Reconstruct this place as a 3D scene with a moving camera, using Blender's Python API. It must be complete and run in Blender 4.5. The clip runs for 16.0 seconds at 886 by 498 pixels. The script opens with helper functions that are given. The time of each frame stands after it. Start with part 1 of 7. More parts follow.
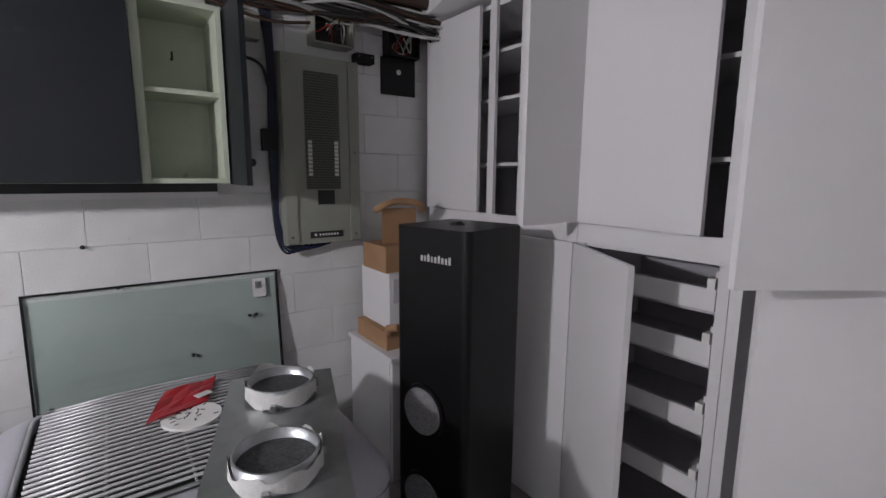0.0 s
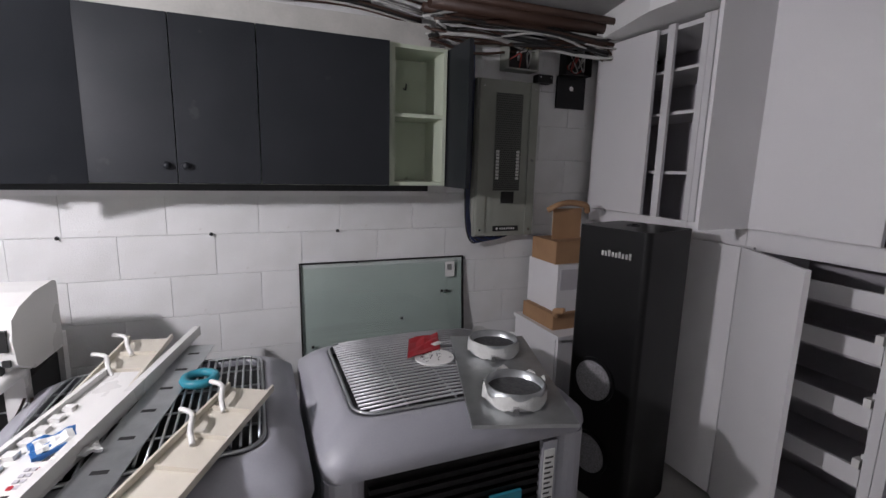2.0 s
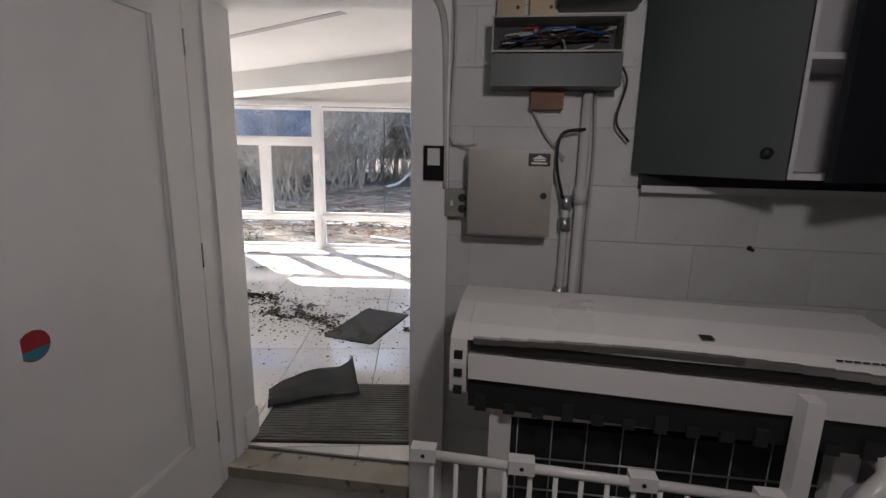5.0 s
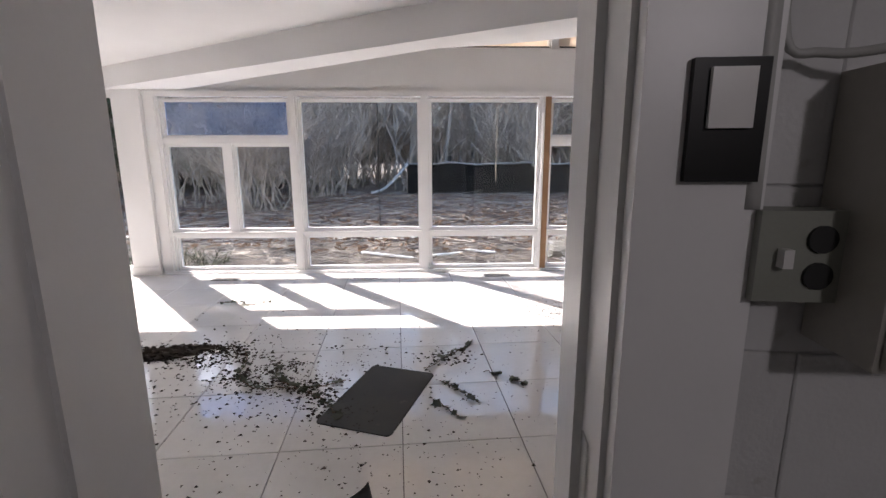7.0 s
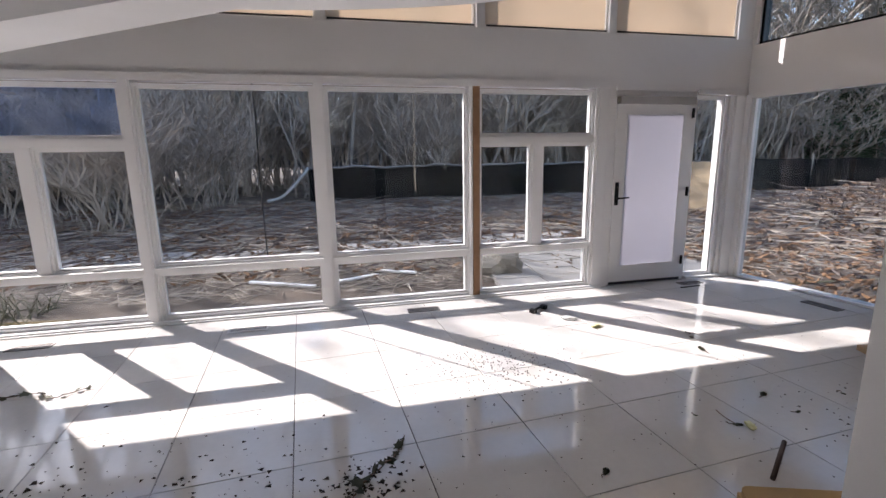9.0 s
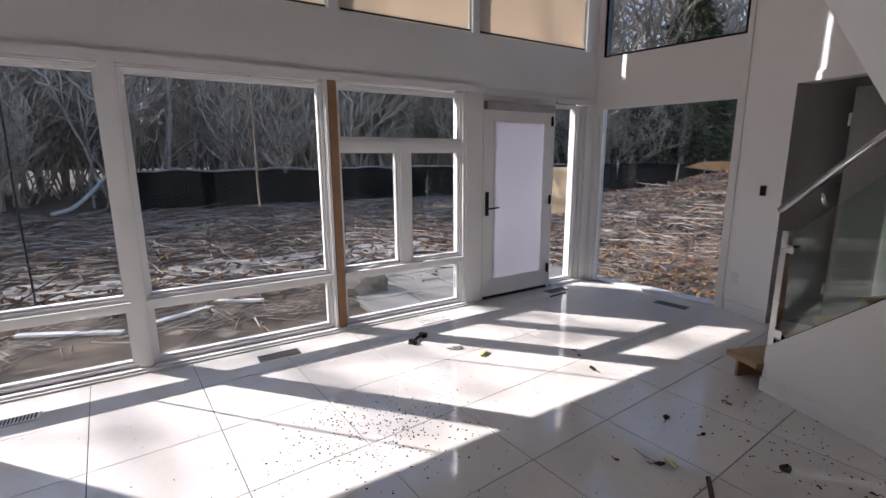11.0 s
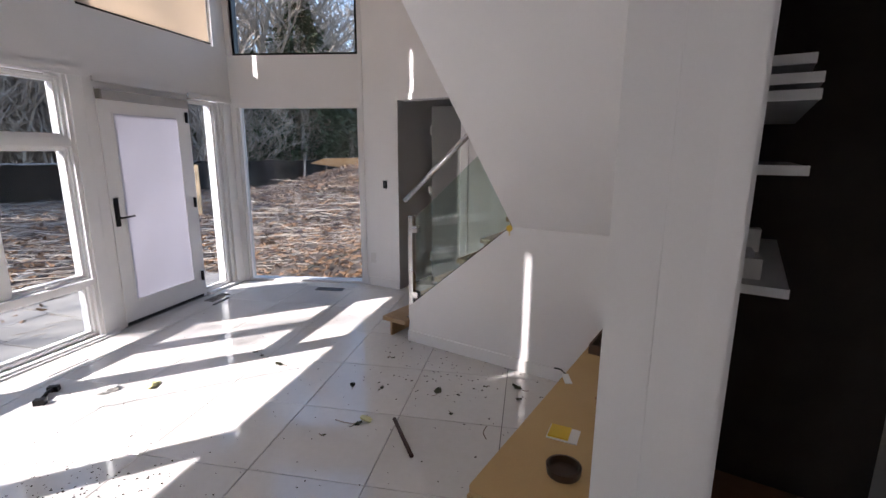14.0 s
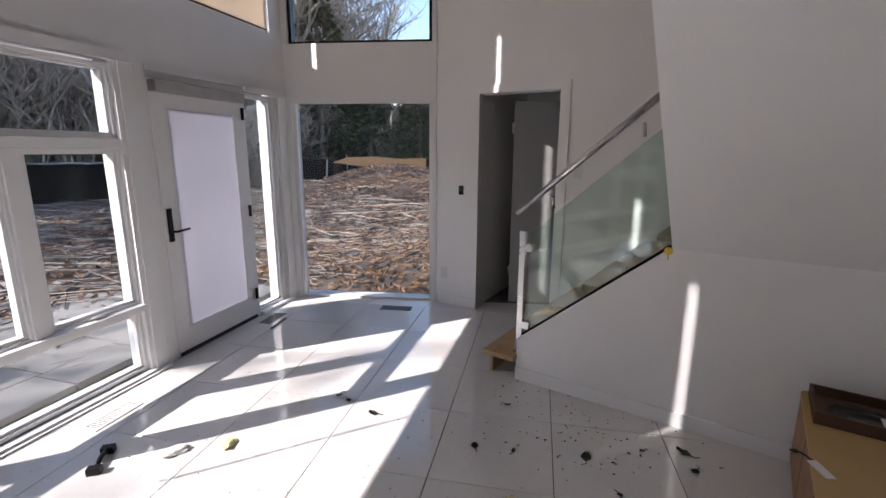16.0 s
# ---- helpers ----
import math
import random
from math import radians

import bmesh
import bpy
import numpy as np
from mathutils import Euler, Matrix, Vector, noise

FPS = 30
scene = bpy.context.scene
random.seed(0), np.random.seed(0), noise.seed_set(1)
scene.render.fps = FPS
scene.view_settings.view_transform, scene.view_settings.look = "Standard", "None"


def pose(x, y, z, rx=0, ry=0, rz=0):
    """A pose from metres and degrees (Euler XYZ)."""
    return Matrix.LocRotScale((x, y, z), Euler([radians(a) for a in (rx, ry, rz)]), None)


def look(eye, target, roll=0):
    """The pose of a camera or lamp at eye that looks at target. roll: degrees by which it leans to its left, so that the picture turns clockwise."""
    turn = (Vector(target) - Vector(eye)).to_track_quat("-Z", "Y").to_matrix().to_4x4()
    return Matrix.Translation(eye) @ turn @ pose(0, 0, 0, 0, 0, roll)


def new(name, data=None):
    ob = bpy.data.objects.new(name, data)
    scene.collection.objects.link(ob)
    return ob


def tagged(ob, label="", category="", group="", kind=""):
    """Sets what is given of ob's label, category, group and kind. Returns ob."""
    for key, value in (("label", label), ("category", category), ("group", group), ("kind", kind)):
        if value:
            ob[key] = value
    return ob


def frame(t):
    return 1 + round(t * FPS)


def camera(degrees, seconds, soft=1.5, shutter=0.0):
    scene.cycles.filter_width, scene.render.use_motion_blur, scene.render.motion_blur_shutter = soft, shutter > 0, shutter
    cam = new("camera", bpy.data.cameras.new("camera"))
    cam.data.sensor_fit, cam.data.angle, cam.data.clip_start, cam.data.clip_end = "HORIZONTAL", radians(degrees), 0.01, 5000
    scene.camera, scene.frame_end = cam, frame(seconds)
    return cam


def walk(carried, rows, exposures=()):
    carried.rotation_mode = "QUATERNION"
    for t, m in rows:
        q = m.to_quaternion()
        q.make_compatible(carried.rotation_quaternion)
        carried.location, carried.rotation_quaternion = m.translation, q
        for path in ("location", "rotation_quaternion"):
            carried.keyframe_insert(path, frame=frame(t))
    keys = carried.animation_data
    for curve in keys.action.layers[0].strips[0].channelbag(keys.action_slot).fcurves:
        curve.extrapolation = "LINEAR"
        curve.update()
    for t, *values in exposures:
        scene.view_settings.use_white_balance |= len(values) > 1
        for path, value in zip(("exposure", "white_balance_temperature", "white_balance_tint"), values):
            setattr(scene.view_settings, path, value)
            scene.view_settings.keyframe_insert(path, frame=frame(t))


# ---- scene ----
cam = camera(87.4, 16.0)
PATH = [
    (0, (-0.039, -0.105, 1.512), (1.115, 1.499, 1.2), 0.5),
    (0.5, (-0.074, -0.124, 1.523), (1.071, 1.486, 1.21), 0.6),
    (1, (-0.149, -0.181, 1.542), (0.949, 1.46, 1.221), 0.7),
    (1.5, (-0.318, -0.275, 1.563), (0.642, 1.448, 1.232), 1.0),
    (2, (-0.544, -0.304, 1.57), (0.199, 1.52, 1.222), 1.4),
    (2.5, (-0.845, -0.222, 1.571), (-0.318, 1.669, 1.187), 2.0),
    (3, (-1.152, -0.112, 1.589), (-0.842, 1.821, 1.181), 2.2),
    (3.5, (-1.455, -0.044, 1.563), (-1.3, 1.909, 1.164), 2.0),
    (4, (-1.769, -0.007, 1.56), (-1.779, 1.953, 1.161), 1.8),
    (4.5, (-2.041, 0.173, 1.509), (-2.213, 2.123, 1.098), 1.5),
    (5, (-2.243, 0.452, 1.536), (-2.486, 2.394, 1.123), 1.2),
    (5.2, (-2.319, 0.55, 1.533), (-2.577, 2.49, 1.122), 1.1),
    (7.3, (-2.802, 1.817, 1.455), (-2.915, 3.774, 1.062), -0.8),
    (7.5, (-2.836, 1.929, 1.472), (-2.895, 3.889, 1.079), -0.9),
    (8, (-2.869, 2.202, 1.473), (-2.805, 4.16, 1.071), -0.9),
    (8.2, (-2.837, 2.348, 1.459), (-2.745, 4.307, 1.064), -1.0),
    (10.3, (-2.83, 3.354, 1.537), (-2.303, 5.241, 1.134), -0.3),
    (10.5, (-2.816, 3.422, 1.534), (-2.225, 5.29, 1.133), -0.3),
    (11, (-2.857, 3.519, 1.534), (-2.01, 5.288, 1.142), -0.3),
    (11.5, (-3.021, 3.526, 1.551), (-1.86, 5.108, 1.162), -0.4),
    (12, (-3.09, 3.473, 1.577), (-1.644, 4.798, 1.188), -0.5),
    (12.5, (-3.107, 3.422, 1.587), (-1.424, 4.427, 1.193), -0.3),
    (13, (-3.111, 3.397, 1.581), (-1.285, 4.107, 1.178), 0.1),
    (13.5, (-3.123, 3.446, 1.578), (-1.283, 4.118, 1.175), 0.2),
    (14, (-3.097, 3.584, 1.576), (-1.267, 4.28, 1.166), 0.3),
    (14.5, (-2.956, 3.802, 1.549), (-1.134, 4.516, 1.137), 0.4),
    (15, (-2.822, 4.032, 1.56), (-1.003, 4.752, 1.146), 0.5),
    (15.5, (-2.815, 4.304, 1.567), (-0.994, 5.021, 1.153), 0.4),
    (16, (-2.77, 4.495, 1.601), (-0.954, 5.221, 1.183), 0.3),
]
EXPOSURES = [(0, 6.25, 6350, 15), (1.0, 6.35, 6350, 15), (1.6, 6.35, 6350, 15), (2.0, 6.05, 6350, 15), (2.5, 5.35, 6500, 14), (2.8, 4.55, 6700, 14), (3.1, 3.9, 6850, 14), (3.5, 3.4, 6900, 15), (4.3, 3.2, 6900, 15), (5.2, 2.95, 6750, 16), (7.3, 2.4, 6650, 20), (8.2, 2.1, 6600, 20), (10.3, 1.4, 6450, 20), (11, 1.45, 6500, 20), (12, 1.7, 6450, 20), (13, 2.1, 6450, 20), (14, 2.05, 6450, 20), (15, 1.9, 6450, 20), (16, 1.7, 6450, 20)]
walk(cam, [(t, look(eye, target, roll)) for t, eye, target, roll in PATH], EXPOSURES)

# ---- light ----
SUN_WAY = Vector((0.74 * math.cos(radians(36.5)), -0.673 * math.cos(radians(36.5)), -math.sin(radians(36.5))))
world = bpy.data.worlds.new("world")
scene.world = world
world.use_nodes = True
sky = world.node_tree.nodes.new("ShaderNodeTexSky")
sky.sky_type, sky.sun_disc = "NISHITA", False
sky.sun_elevation = radians(36.5)
sky.sun_rotation = math.atan2(-SUN_WAY.x, -SUN_WAY.y)
sky.air_density, sky.dust_density = 1.0, 0.6
backing = world.node_tree.nodes["Background"]
backing.inputs["Strength"].default_value = 0.15
world.node_tree.links.new(sky.outputs[0], backing.inputs[0])
sun = new("sun", bpy.data.lights.new("sun", "SUN"))
sun.data.energy, sun.data.angle, sun.data.color = 3.9, radians(0.53), (1.0, 0.96, 0.9)
sun.matrix_world = look((-8, 14, 12), Vector((-8, 14, 12)) + SUN_WAY)


# ---- materials ----
def rgb(c):
    return (c, c, c, 1) if isinstance(c, (int, float)) else (*c[:3], 1)


def surface(name, colour, other=None, rough=0.6, metal=0.0, scale=6.0, fine=90.0, bump=0.08, spread=0.12, coat=0.0, random_tone=0.0, stain=None, stain_at=0.62, spec=0.5):
    """A principled material: two scales of noise in colour, roughness and relief, with an optional stain colour."""
    m = bpy.data.materials.new(name)
    m.use_nodes = True
    nt = m.node_tree
    n, link = nt.nodes, nt.links.new
    b = n["Principled BSDF"]
    b.inputs["Metallic"].default_value = metal
    b.inputs["Coat Weight"].default_value = coat
    b.inputs["Specular IOR Level"].default_value = spec
    co = n.new("ShaderNodeTexCoord")
    big, small = n.new("ShaderNodeTexNoise"), n.new("ShaderNodeTexNoise")
    big.inputs["Scale"].default_value, small.inputs["Scale"].default_value = scale, fine
    big.inputs["Detail"].default_value, small.inputs["Detail"].default_value = 5, 3
    link(co.outputs["Object"], big.inputs["Vector"])
    link(co.outputs["Object"], small.inputs["Vector"])
    mix = n.new("ShaderNodeMix")
    mix.data_type = "RGBA"
    c0 = rgb(colour)
    c1 = rgb(other) if other is not None else tuple(v * (1 - spread * 2) for v in c0[:3]) + (1,)
    mix.inputs[6].default_value, mix.inputs[7].default_value = c0, c1
    ramp = n.new("ShaderNodeMapRange")
    ramp.inputs[1].default_value, ramp.inputs[2].default_value = 0.35, 0.7
    link(big.outputs[0], ramp.inputs[0])
    add = n.new("ShaderNodeMath")
    add.operation = "MULTIPLY_ADD"
    add.inputs[1].default_value, add.inputs[2].default_value = 0.5, 0.0
    link(small.outputs[0], add.inputs[0])
    tot = n.new("ShaderNodeMath")
    tot.operation = "MULTIPLY_ADD"
    tot.use_clamp = True
    tot.inputs[1].default_value = 0.75
    link(ramp.outputs[0], tot.inputs[0])
    sub = n.new("ShaderNodeMath")
    sub.operation = "SUBTRACT"
    sub.inputs[1].default_value = 0.15
    link(add.outputs[0], sub.inputs[0])
    link(sub.outputs[0], tot.inputs[2])
    link(tot.outputs[0], mix.inputs[0])
    out = mix.outputs[2]
    if stain is not None:
        third = n.new("ShaderNodeTexNoise")
        third.inputs["Scale"].default_value, third.inputs["Detail"].default_value = scale * 2.3, 7
        link(co.outputs["Object"], third.inputs["Vector"])
        edge = n.new("ShaderNodeMapRange")
        edge.inputs[1].default_value, edge.inputs[2].default_value = stain_at, stain_at + 0.06
        link(third.outputs[0], edge.inputs[0])
        over = n.new("ShaderNodeMix")
        over.data_type = "RGBA"
        over.inputs[7].default_value = rgb(stain)
        link(edge.outputs[0], over.inputs[0])
        link(out, over.inputs[6])
        out = over.outputs[2]
    if random_tone:
        info = n.new("ShaderNodeObjectInfo")
        span = n.new("ShaderNodeMapRange")
        span.inputs[3].default_value, span.inputs[4].default_value = 1 - random_tone, 1 + random_tone
        link(info.outputs["Random"], span.inputs[0])
        hsv = n.new("ShaderNodeHueSaturation")
        link(out, hsv.inputs["Color"])
        link(span.outputs[0], hsv.inputs["Value"])
        out = hsv.outputs[0]
    link(out, b.inputs["Base Color"])
    r = n.new("ShaderNodeMapRange")
    r.inputs[3].default_value, r.inputs[4].default_value = max(0.02, rough - 0.08), min(1, rough + 0.1)
    link(big.outputs[0], r.inputs[0])
    link(r.outputs[0], b.inputs["Roughness"])
    if bump:
        bp = n.new("ShaderNodeBump")
        bp.inputs["Strength"].default_value, bp.inputs["Distance"].default_value = bump, 0.004
        link(small.outputs[0], bp.inputs["Height"])
        link(bp.outputs[0], b.inputs["Normal"])
    return m


def pane_glass(name, tint=(0.84, 0.87, 0.87), dust=0.012, gain=1.0):
    """Clear window glass: see-through with fresnel gloss and a thin film of dust."""
    m = bpy.data.materials.new(name)
    m.use_nodes = True
    nt = m.node_tree
    n, link = nt.nodes, nt.links.new
    n.remove(n["Principled BSDF"])
    clear, gloss, film = n.new("ShaderNodeBsdfTransparent"), n.new("ShaderNodeBsdfGlossy"), n.new("ShaderNodeBsdfDiffuse")
    clear.inputs[0].default_value = rgb(tint)
    gloss.inputs["Roughness"].default_value = 0.02
    facing = n.new("ShaderNodeLayerWeight")
    facing.inputs[0].default_value = 0.5
    steep = n.new("ShaderNodeMath")
    steep.operation = "POWER"
    steep.inputs[1].default_value = 5
    link(facing.outputs["Facing"], steep.inputs[0])
    fres = n.new("ShaderNodeMath")
    fres.operation = "MULTIPLY_ADD"
    fres.inputs[1].default_value, fres.inputs[2].default_value = 0.9, 0.035
    link(steep.outputs[0], fres.inputs[0])
    up = n.new("ShaderNodeMath")
    up.operation = "MULTIPLY"
    up.use_clamp = True
    up.inputs[1].default_value = gain
    link(fres.outputs[0], up.inputs[0])
    a, c = n.new("ShaderNodeMixShader"), n.new("ShaderNodeMixShader")
    link(up.outputs[0], a.inputs[0])
    link(clear.outputs[0], a.inputs[1])
    link(gloss.outputs[0], a.inputs[2])
    grime = n.new("ShaderNodeTexNoise")
    grime.inputs["Scale"].default_value, grime.inputs["Detail"].default_value = 3.0, 6
    co = n.new("ShaderNodeTexCoord")
    link(co.outputs["Object"], grime.inputs["Vector"])
    gm = n.new("ShaderNodeMapRange")
    gm.inputs[1].default_value, gm.inputs[2].default_value, gm.inputs[4].default_value = 0.4, 0.8, dust * 2
    link(grime.outputs[0], gm.inputs[0])
    film.inputs[0].default_value = (0.7, 0.7, 0.7, 1)
    link(gm.outputs[0], c.inputs[0])
    link(a.outputs[0], c.inputs[1])
    link(film.outputs[0], c.inputs[2])
    link(c.outputs[0], n["Material Output"].inputs[0])
    return m


def glowing(name, colour, strength):
    m = bpy.data.materials.new(name)
    m.use_nodes = True
    b = m.node_tree.nodes["Principled BSDF"]
    b.inputs["Emission Color"].default_value, b.inputs["Emission Strength"].default_value = rgb(colour), strength
    return m


def cloth(name, colour, pass_through=0.5):
    """Woven blind fabric that lets daylight glow through."""
    m = surface(name, colour, rough=0.9, scale=2, fine=400, spread=0.04, bump=0.05)
    nt = m.node_tree
    t = nt.nodes.new("ShaderNodeBsdfTranslucent")
    t.inputs[0].default_value = rgb(colour)
    mx = nt.nodes.new("ShaderNodeMixShader")
    mx.inputs[0].default_value = pass_through
    nt.links.new(nt.nodes["Principled BSDF"].outputs[0], mx.inputs[1])
    nt.links.new(t.outputs[0], mx.inputs[2])
    nt.links.new(mx.outputs[0], nt.nodes["Material Output"].inputs[0])
    return m


WALL = surface("white wall paint", (0.82, 0.815, 0.81), rough=0.6, scale=1.5, fine=160, spread=0.03, bump=0.04)
TRIM = surface("white trim paint", (0.83, 0.825, 0.82), rough=0.35, scale=3, fine=120, spread=0.03, bump=0.03)
BLOCK = surface("painted block", (0.66, 0.66, 0.66), (0.58, 0.58, 0.57), rough=0.7, scale=5, fine=140, bump=0.35, random_tone=0.04, stain=(0.5, 0.49, 0.47), stain_at=0.72)
JOINT = surface("painted joint", (0.63, 0.63, 0.625), rough=0.8, bump=0.3)
CONCRETE = surface("dusty concrete", (0.34, 0.33, 0.31), (0.22, 0.21, 0.2), rough=0.85, scale=3, fine=80, bump=0.2, stain=(0.14, 0.12, 0.1), stain_at=0.66)
TILE = surface("white marble tile", (0.66, 0.65, 0.63), (0.54, 0.525, 0.5), rough=0.07, scale=1.1, fine=30, bump=0.0, random_tone=0.02, coat=0.3)
GROUT = surface("dirty grout", (0.13, 0.125, 0.12), rough=0.9)
STEEL = surface("brushed steel", (0.62, 0.62, 0.62), rough=0.25, metal=1.0, scale=2, fine=300, bump=0.03)
GALV = surface("galvanised sheet", (0.55, 0.57, 0.58), (0.42, 0.44, 0.45), rough=0.32, metal=0.9, scale=14, fine=200, bump=0.03)
DARK = surface("dark slate paint", (0.011, 0.013, 0.016), (0.017, 0.019, 0.023), rough=0.42, scale=4, fine=150, bump=0.05, stain=(0.03, 0.032, 0.035), stain_at=0.7, spec=0.3)
BLACKM = surface("black satin metal", (0.006, 0.006, 0.0065), rough=0.38, scale=3, fine=250, bump=0.03, spec=0.25)
RUBBER = surface("black rubber", (0.02, 0.02, 0.022), rough=0.7, scale=5, fine=120, bump=0.1)
GREYP = surface("grey plastic casing", (0.33, 0.33, 0.36), (0.27, 0.27, 0.3), rough=0.45, scale=3, fine=150, bump=0.05, stain=(0.2, 0.2, 0.21), stain_at=0.7)
WHITEP = surface("white plastic", (0.72, 0.71, 0.69), rough=0.28, scale=2, fine=120, spread=0.03, bump=0.01)
CREAM = surface("cream plastic", (0.62, 0.58, 0.5), (0.56, 0.52, 0.44), rough=0.45, scale=6, bump=0.03)
LAMI = surface("white laminate", (0.68, 0.67, 0.68), rough=0.38, scale=1.5, fine=140, spread=0.03, bump=0.02)
INNER = surface("grey laminate", (0.52, 0.5, 0.53), rough=0.5, scale=2, bump=0.02)
SHELFG = surface("pale green shelf paint", (0.5, 0.55, 0.44), (0.44, 0.48, 0.38), rough=0.6, scale=4, stain=(0.3, 0.32, 0.26), stain_at=0.7)
PANELG = surface("grey-green enamel", (0.3, 0.31, 0.27), rough=0.4, scale=4, fine=200, bump=0.03)
SLATE = surface("grey-green door paint", (0.045, 0.056, 0.054), (0.06, 0.072, 0.07), rough=0.45, scale=3, bump=0.05)
CARD = surface("brown cardboard", (0.36, 0.21, 0.11), (0.3, 0.17, 0.09), rough=0.85, scale=8, fine=200, bump=0.1)
OAK = surface("oak wood", (0.42, 0.29, 0.16), (0.34, 0.22, 0.11), rough=0.5, scale=9, fine=70, bump=0.06)
MDF = surface("tan board", (0.52, 0.35, 0.15), (0.46, 0.3, 0.12), rough=0.55, scale=3, fine=120, spread=0.05, bump=0.03)
RAWWOOD = surface("raw pine", (0.35, 0.2, 0.11), (0.27, 0.15, 0.075), rough=0.7, scale=12, fine=90, bump=0.08)
GLASS = pane_glass("window glass")
RAILGLASS = pane_glass("railing glass", (0.84, 0.92, 0.88), 0.02, 2.0)
GREENGLASS = pane_glass("green toughened glass", (0.91, 0.945, 0.93), 0.012, 1.3)
BLUEFILM = pane_glass("blue-filmed glass", (0.5, 0.62, 0.8), 0.2)
BLIND = cloth("beige roller blind", (0.76, 0.68, 0.58), 0.5)
DOORBLIND = cloth("white door blind", (0.66, 0.66, 0.71), 0.45)
RED = surface("red plastic", (0.42, 0.02, 0.03), rough=0.4)
BLUE = surface("blue plastic", (0.02, 0.12, 0.35), rough=0.4)
TEAL = surface("teal plastic", (0.03, 0.25, 0.33), rough=0.35)
YELLOW = surface("yellow plastic", (0.75, 0.5, 0.03), rough=0.4)
PAPER = surface("white paper", (0.75, 0.75, 0.73), rough=0.8, bump=0.02)
# Also fills slots and wells, where this black puts shade into the colour.
INK_SHADE = surface("black for ink, cables and opening shade", (0.015, 0.015, 0.015), rough=0.5)
COPPER = surface("brown cable", (0.06, 0.03, 0.02), rough=0.55)
CABLEW = surface("grey-white cable", (0.5, 0.5, 0.48), rough=0.5)
CABLEB = surface("dark blue cable", (0.01, 0.02, 0.08), rough=0.45)
MAT = surface("grey ribbed carpet", (0.1, 0.1, 0.095), (0.15, 0.145, 0.135), rough=0.95, scale=10, fine=300, bump=0.5)
SOIL = surface("dark soil", (0.03, 0.022, 0.015), (0.06, 0.045, 0.03), rough=0.95, scale=20, bump=0.5)
LEAF = surface("dry ivy leaf", (0.035, 0.045, 0.02), (0.07, 0.06, 0.03), rough=0.7, random_tone=0.3)


# ---- building helpers ----
def add_box(bm, x0, x1, y0, y1, z0, z1, m=None):
    vs = [bm.verts.new((x, y, z)) for x in (x0, x1) for y in (y0, y1) for z in (z0, z1)]
    for f in ((0, 1, 3, 2), (4, 6, 7, 5), (0, 4, 5, 1), (2, 3, 7, 6), (0, 2, 6, 4), (1, 5, 7, 3)):
        bm.faces.new([vs[i] for i in f])
    if m is not None:
        bmesh.ops.transform(bm, matrix=m, verts=vs)
    return vs


def add_tube(bm, points, r, sides=8, caps=True):
    """A round rod along a line of points."""
    pts = [Vector(p) for p in points]
    rings = []
    for i, p in enumerate(pts):
        d = (pts[min(i + 1, len(pts) - 1)] - pts[max(i - 1, 0)]).normalized()
        u = d.orthogonal().normalized() if not rings else (side - d * side.dot(d)).normalized()
        side = u
        w = d.cross(u)
        rr = r[i] if isinstance(r, (list, tuple)) else r
        rings.append([bm.verts.new(p + (u * math.cos(a) + w * math.sin(a)) * rr) for a in (2 * math.pi * k / sides for k in range(sides))])
    for a, b in zip(rings, rings[1:]):
        for k in range(sides):
            f = bm.faces.new((a[k], a[(k + 1) % sides], b[(k + 1) % sides], b[k]))
            f.smooth = True
    if caps:
        bm.faces.new(rings[0][::-1])
        bm.faces.new(rings[-1])


def add_prism(bm, outline, z0, z1, m=None):
    """An upright prism over a plan outline."""
    lo = [bm.verts.new((x, y, z0)) for x, y in outline]
    hi = [bm.verts.new((x, y, z1)) for x, y in outline]
    bm.faces.new(lo[::-1])
    bm.faces.new(hi)
    k = len(lo)
    for i in range(k):
        bm.faces.new((lo[i], lo[(i + 1) % k], hi[(i + 1) % k], hi[i]))
    if m is not None:
        bmesh.ops.transform(bm, matrix=m, verts=lo + hi)


def rounded(w, d, r, steps=5, cx=0.0, cy=0.0):
    out = []
    for sx, sy, a0 in ((1, 1, 0), (-1, 1, 90), (-1, -1, 180), (1, -1, 270)):
        for i in range(steps + 1):
            a = radians(a0 + 90 * i / steps)
            out.append((cx + sx * (w / 2 - r) + r * math.cos(a), cy + sy * (d / 2 - r) + r * math.sin(a)))
    return out


def circle(r, n=24, cx=0.0, cy=0.0):
    return [(cx + r * math.cos(2 * math.pi * i / n), cy + r * math.sin(2 * math.pi * i / n)) for i in range(n)]


def soften(bm, width=0.004, segments=2):
    edges = [e for e in bm.edges if len(e.link_faces) == 2 and e.calc_face_angle(0) > 0.5]
    bmesh.ops.bevel(bm, geom=edges, offset=width, segments=segments, affect="EDGES", profile=0.6)


def part(name, bm, material, parent=None, label="", m=None):
    """Links a bmesh as one mesh object, under a thing or a part."""
    bmesh.ops.recalc_face_normals(bm, faces=bm.faces)
    data = bpy.data.meshes.new(name)
    bm.to_mesh(data)
    bm.free()
    data.materials.append(material)
    ob = new(name, data)
    if parent is not None:
        ob.parent = parent
    if m is not None:
        ob.matrix_basis = m
    if label:
        ob["label"] = label
    return ob


def box(name, b, material, parent=None, label="", soft=0.003, m=None):
    bm = bmesh.new()
    add_box(bm, *b)
    if soft:
        soften(bm, soft)
    return part(name, bm, material, parent, label, m)


def tube(name, points, r, material, parent=None, label="", sides=8):
    bm = bmesh.new()
    add_tube(bm, points, r, sides)
    return part(name, bm, material, parent, label)


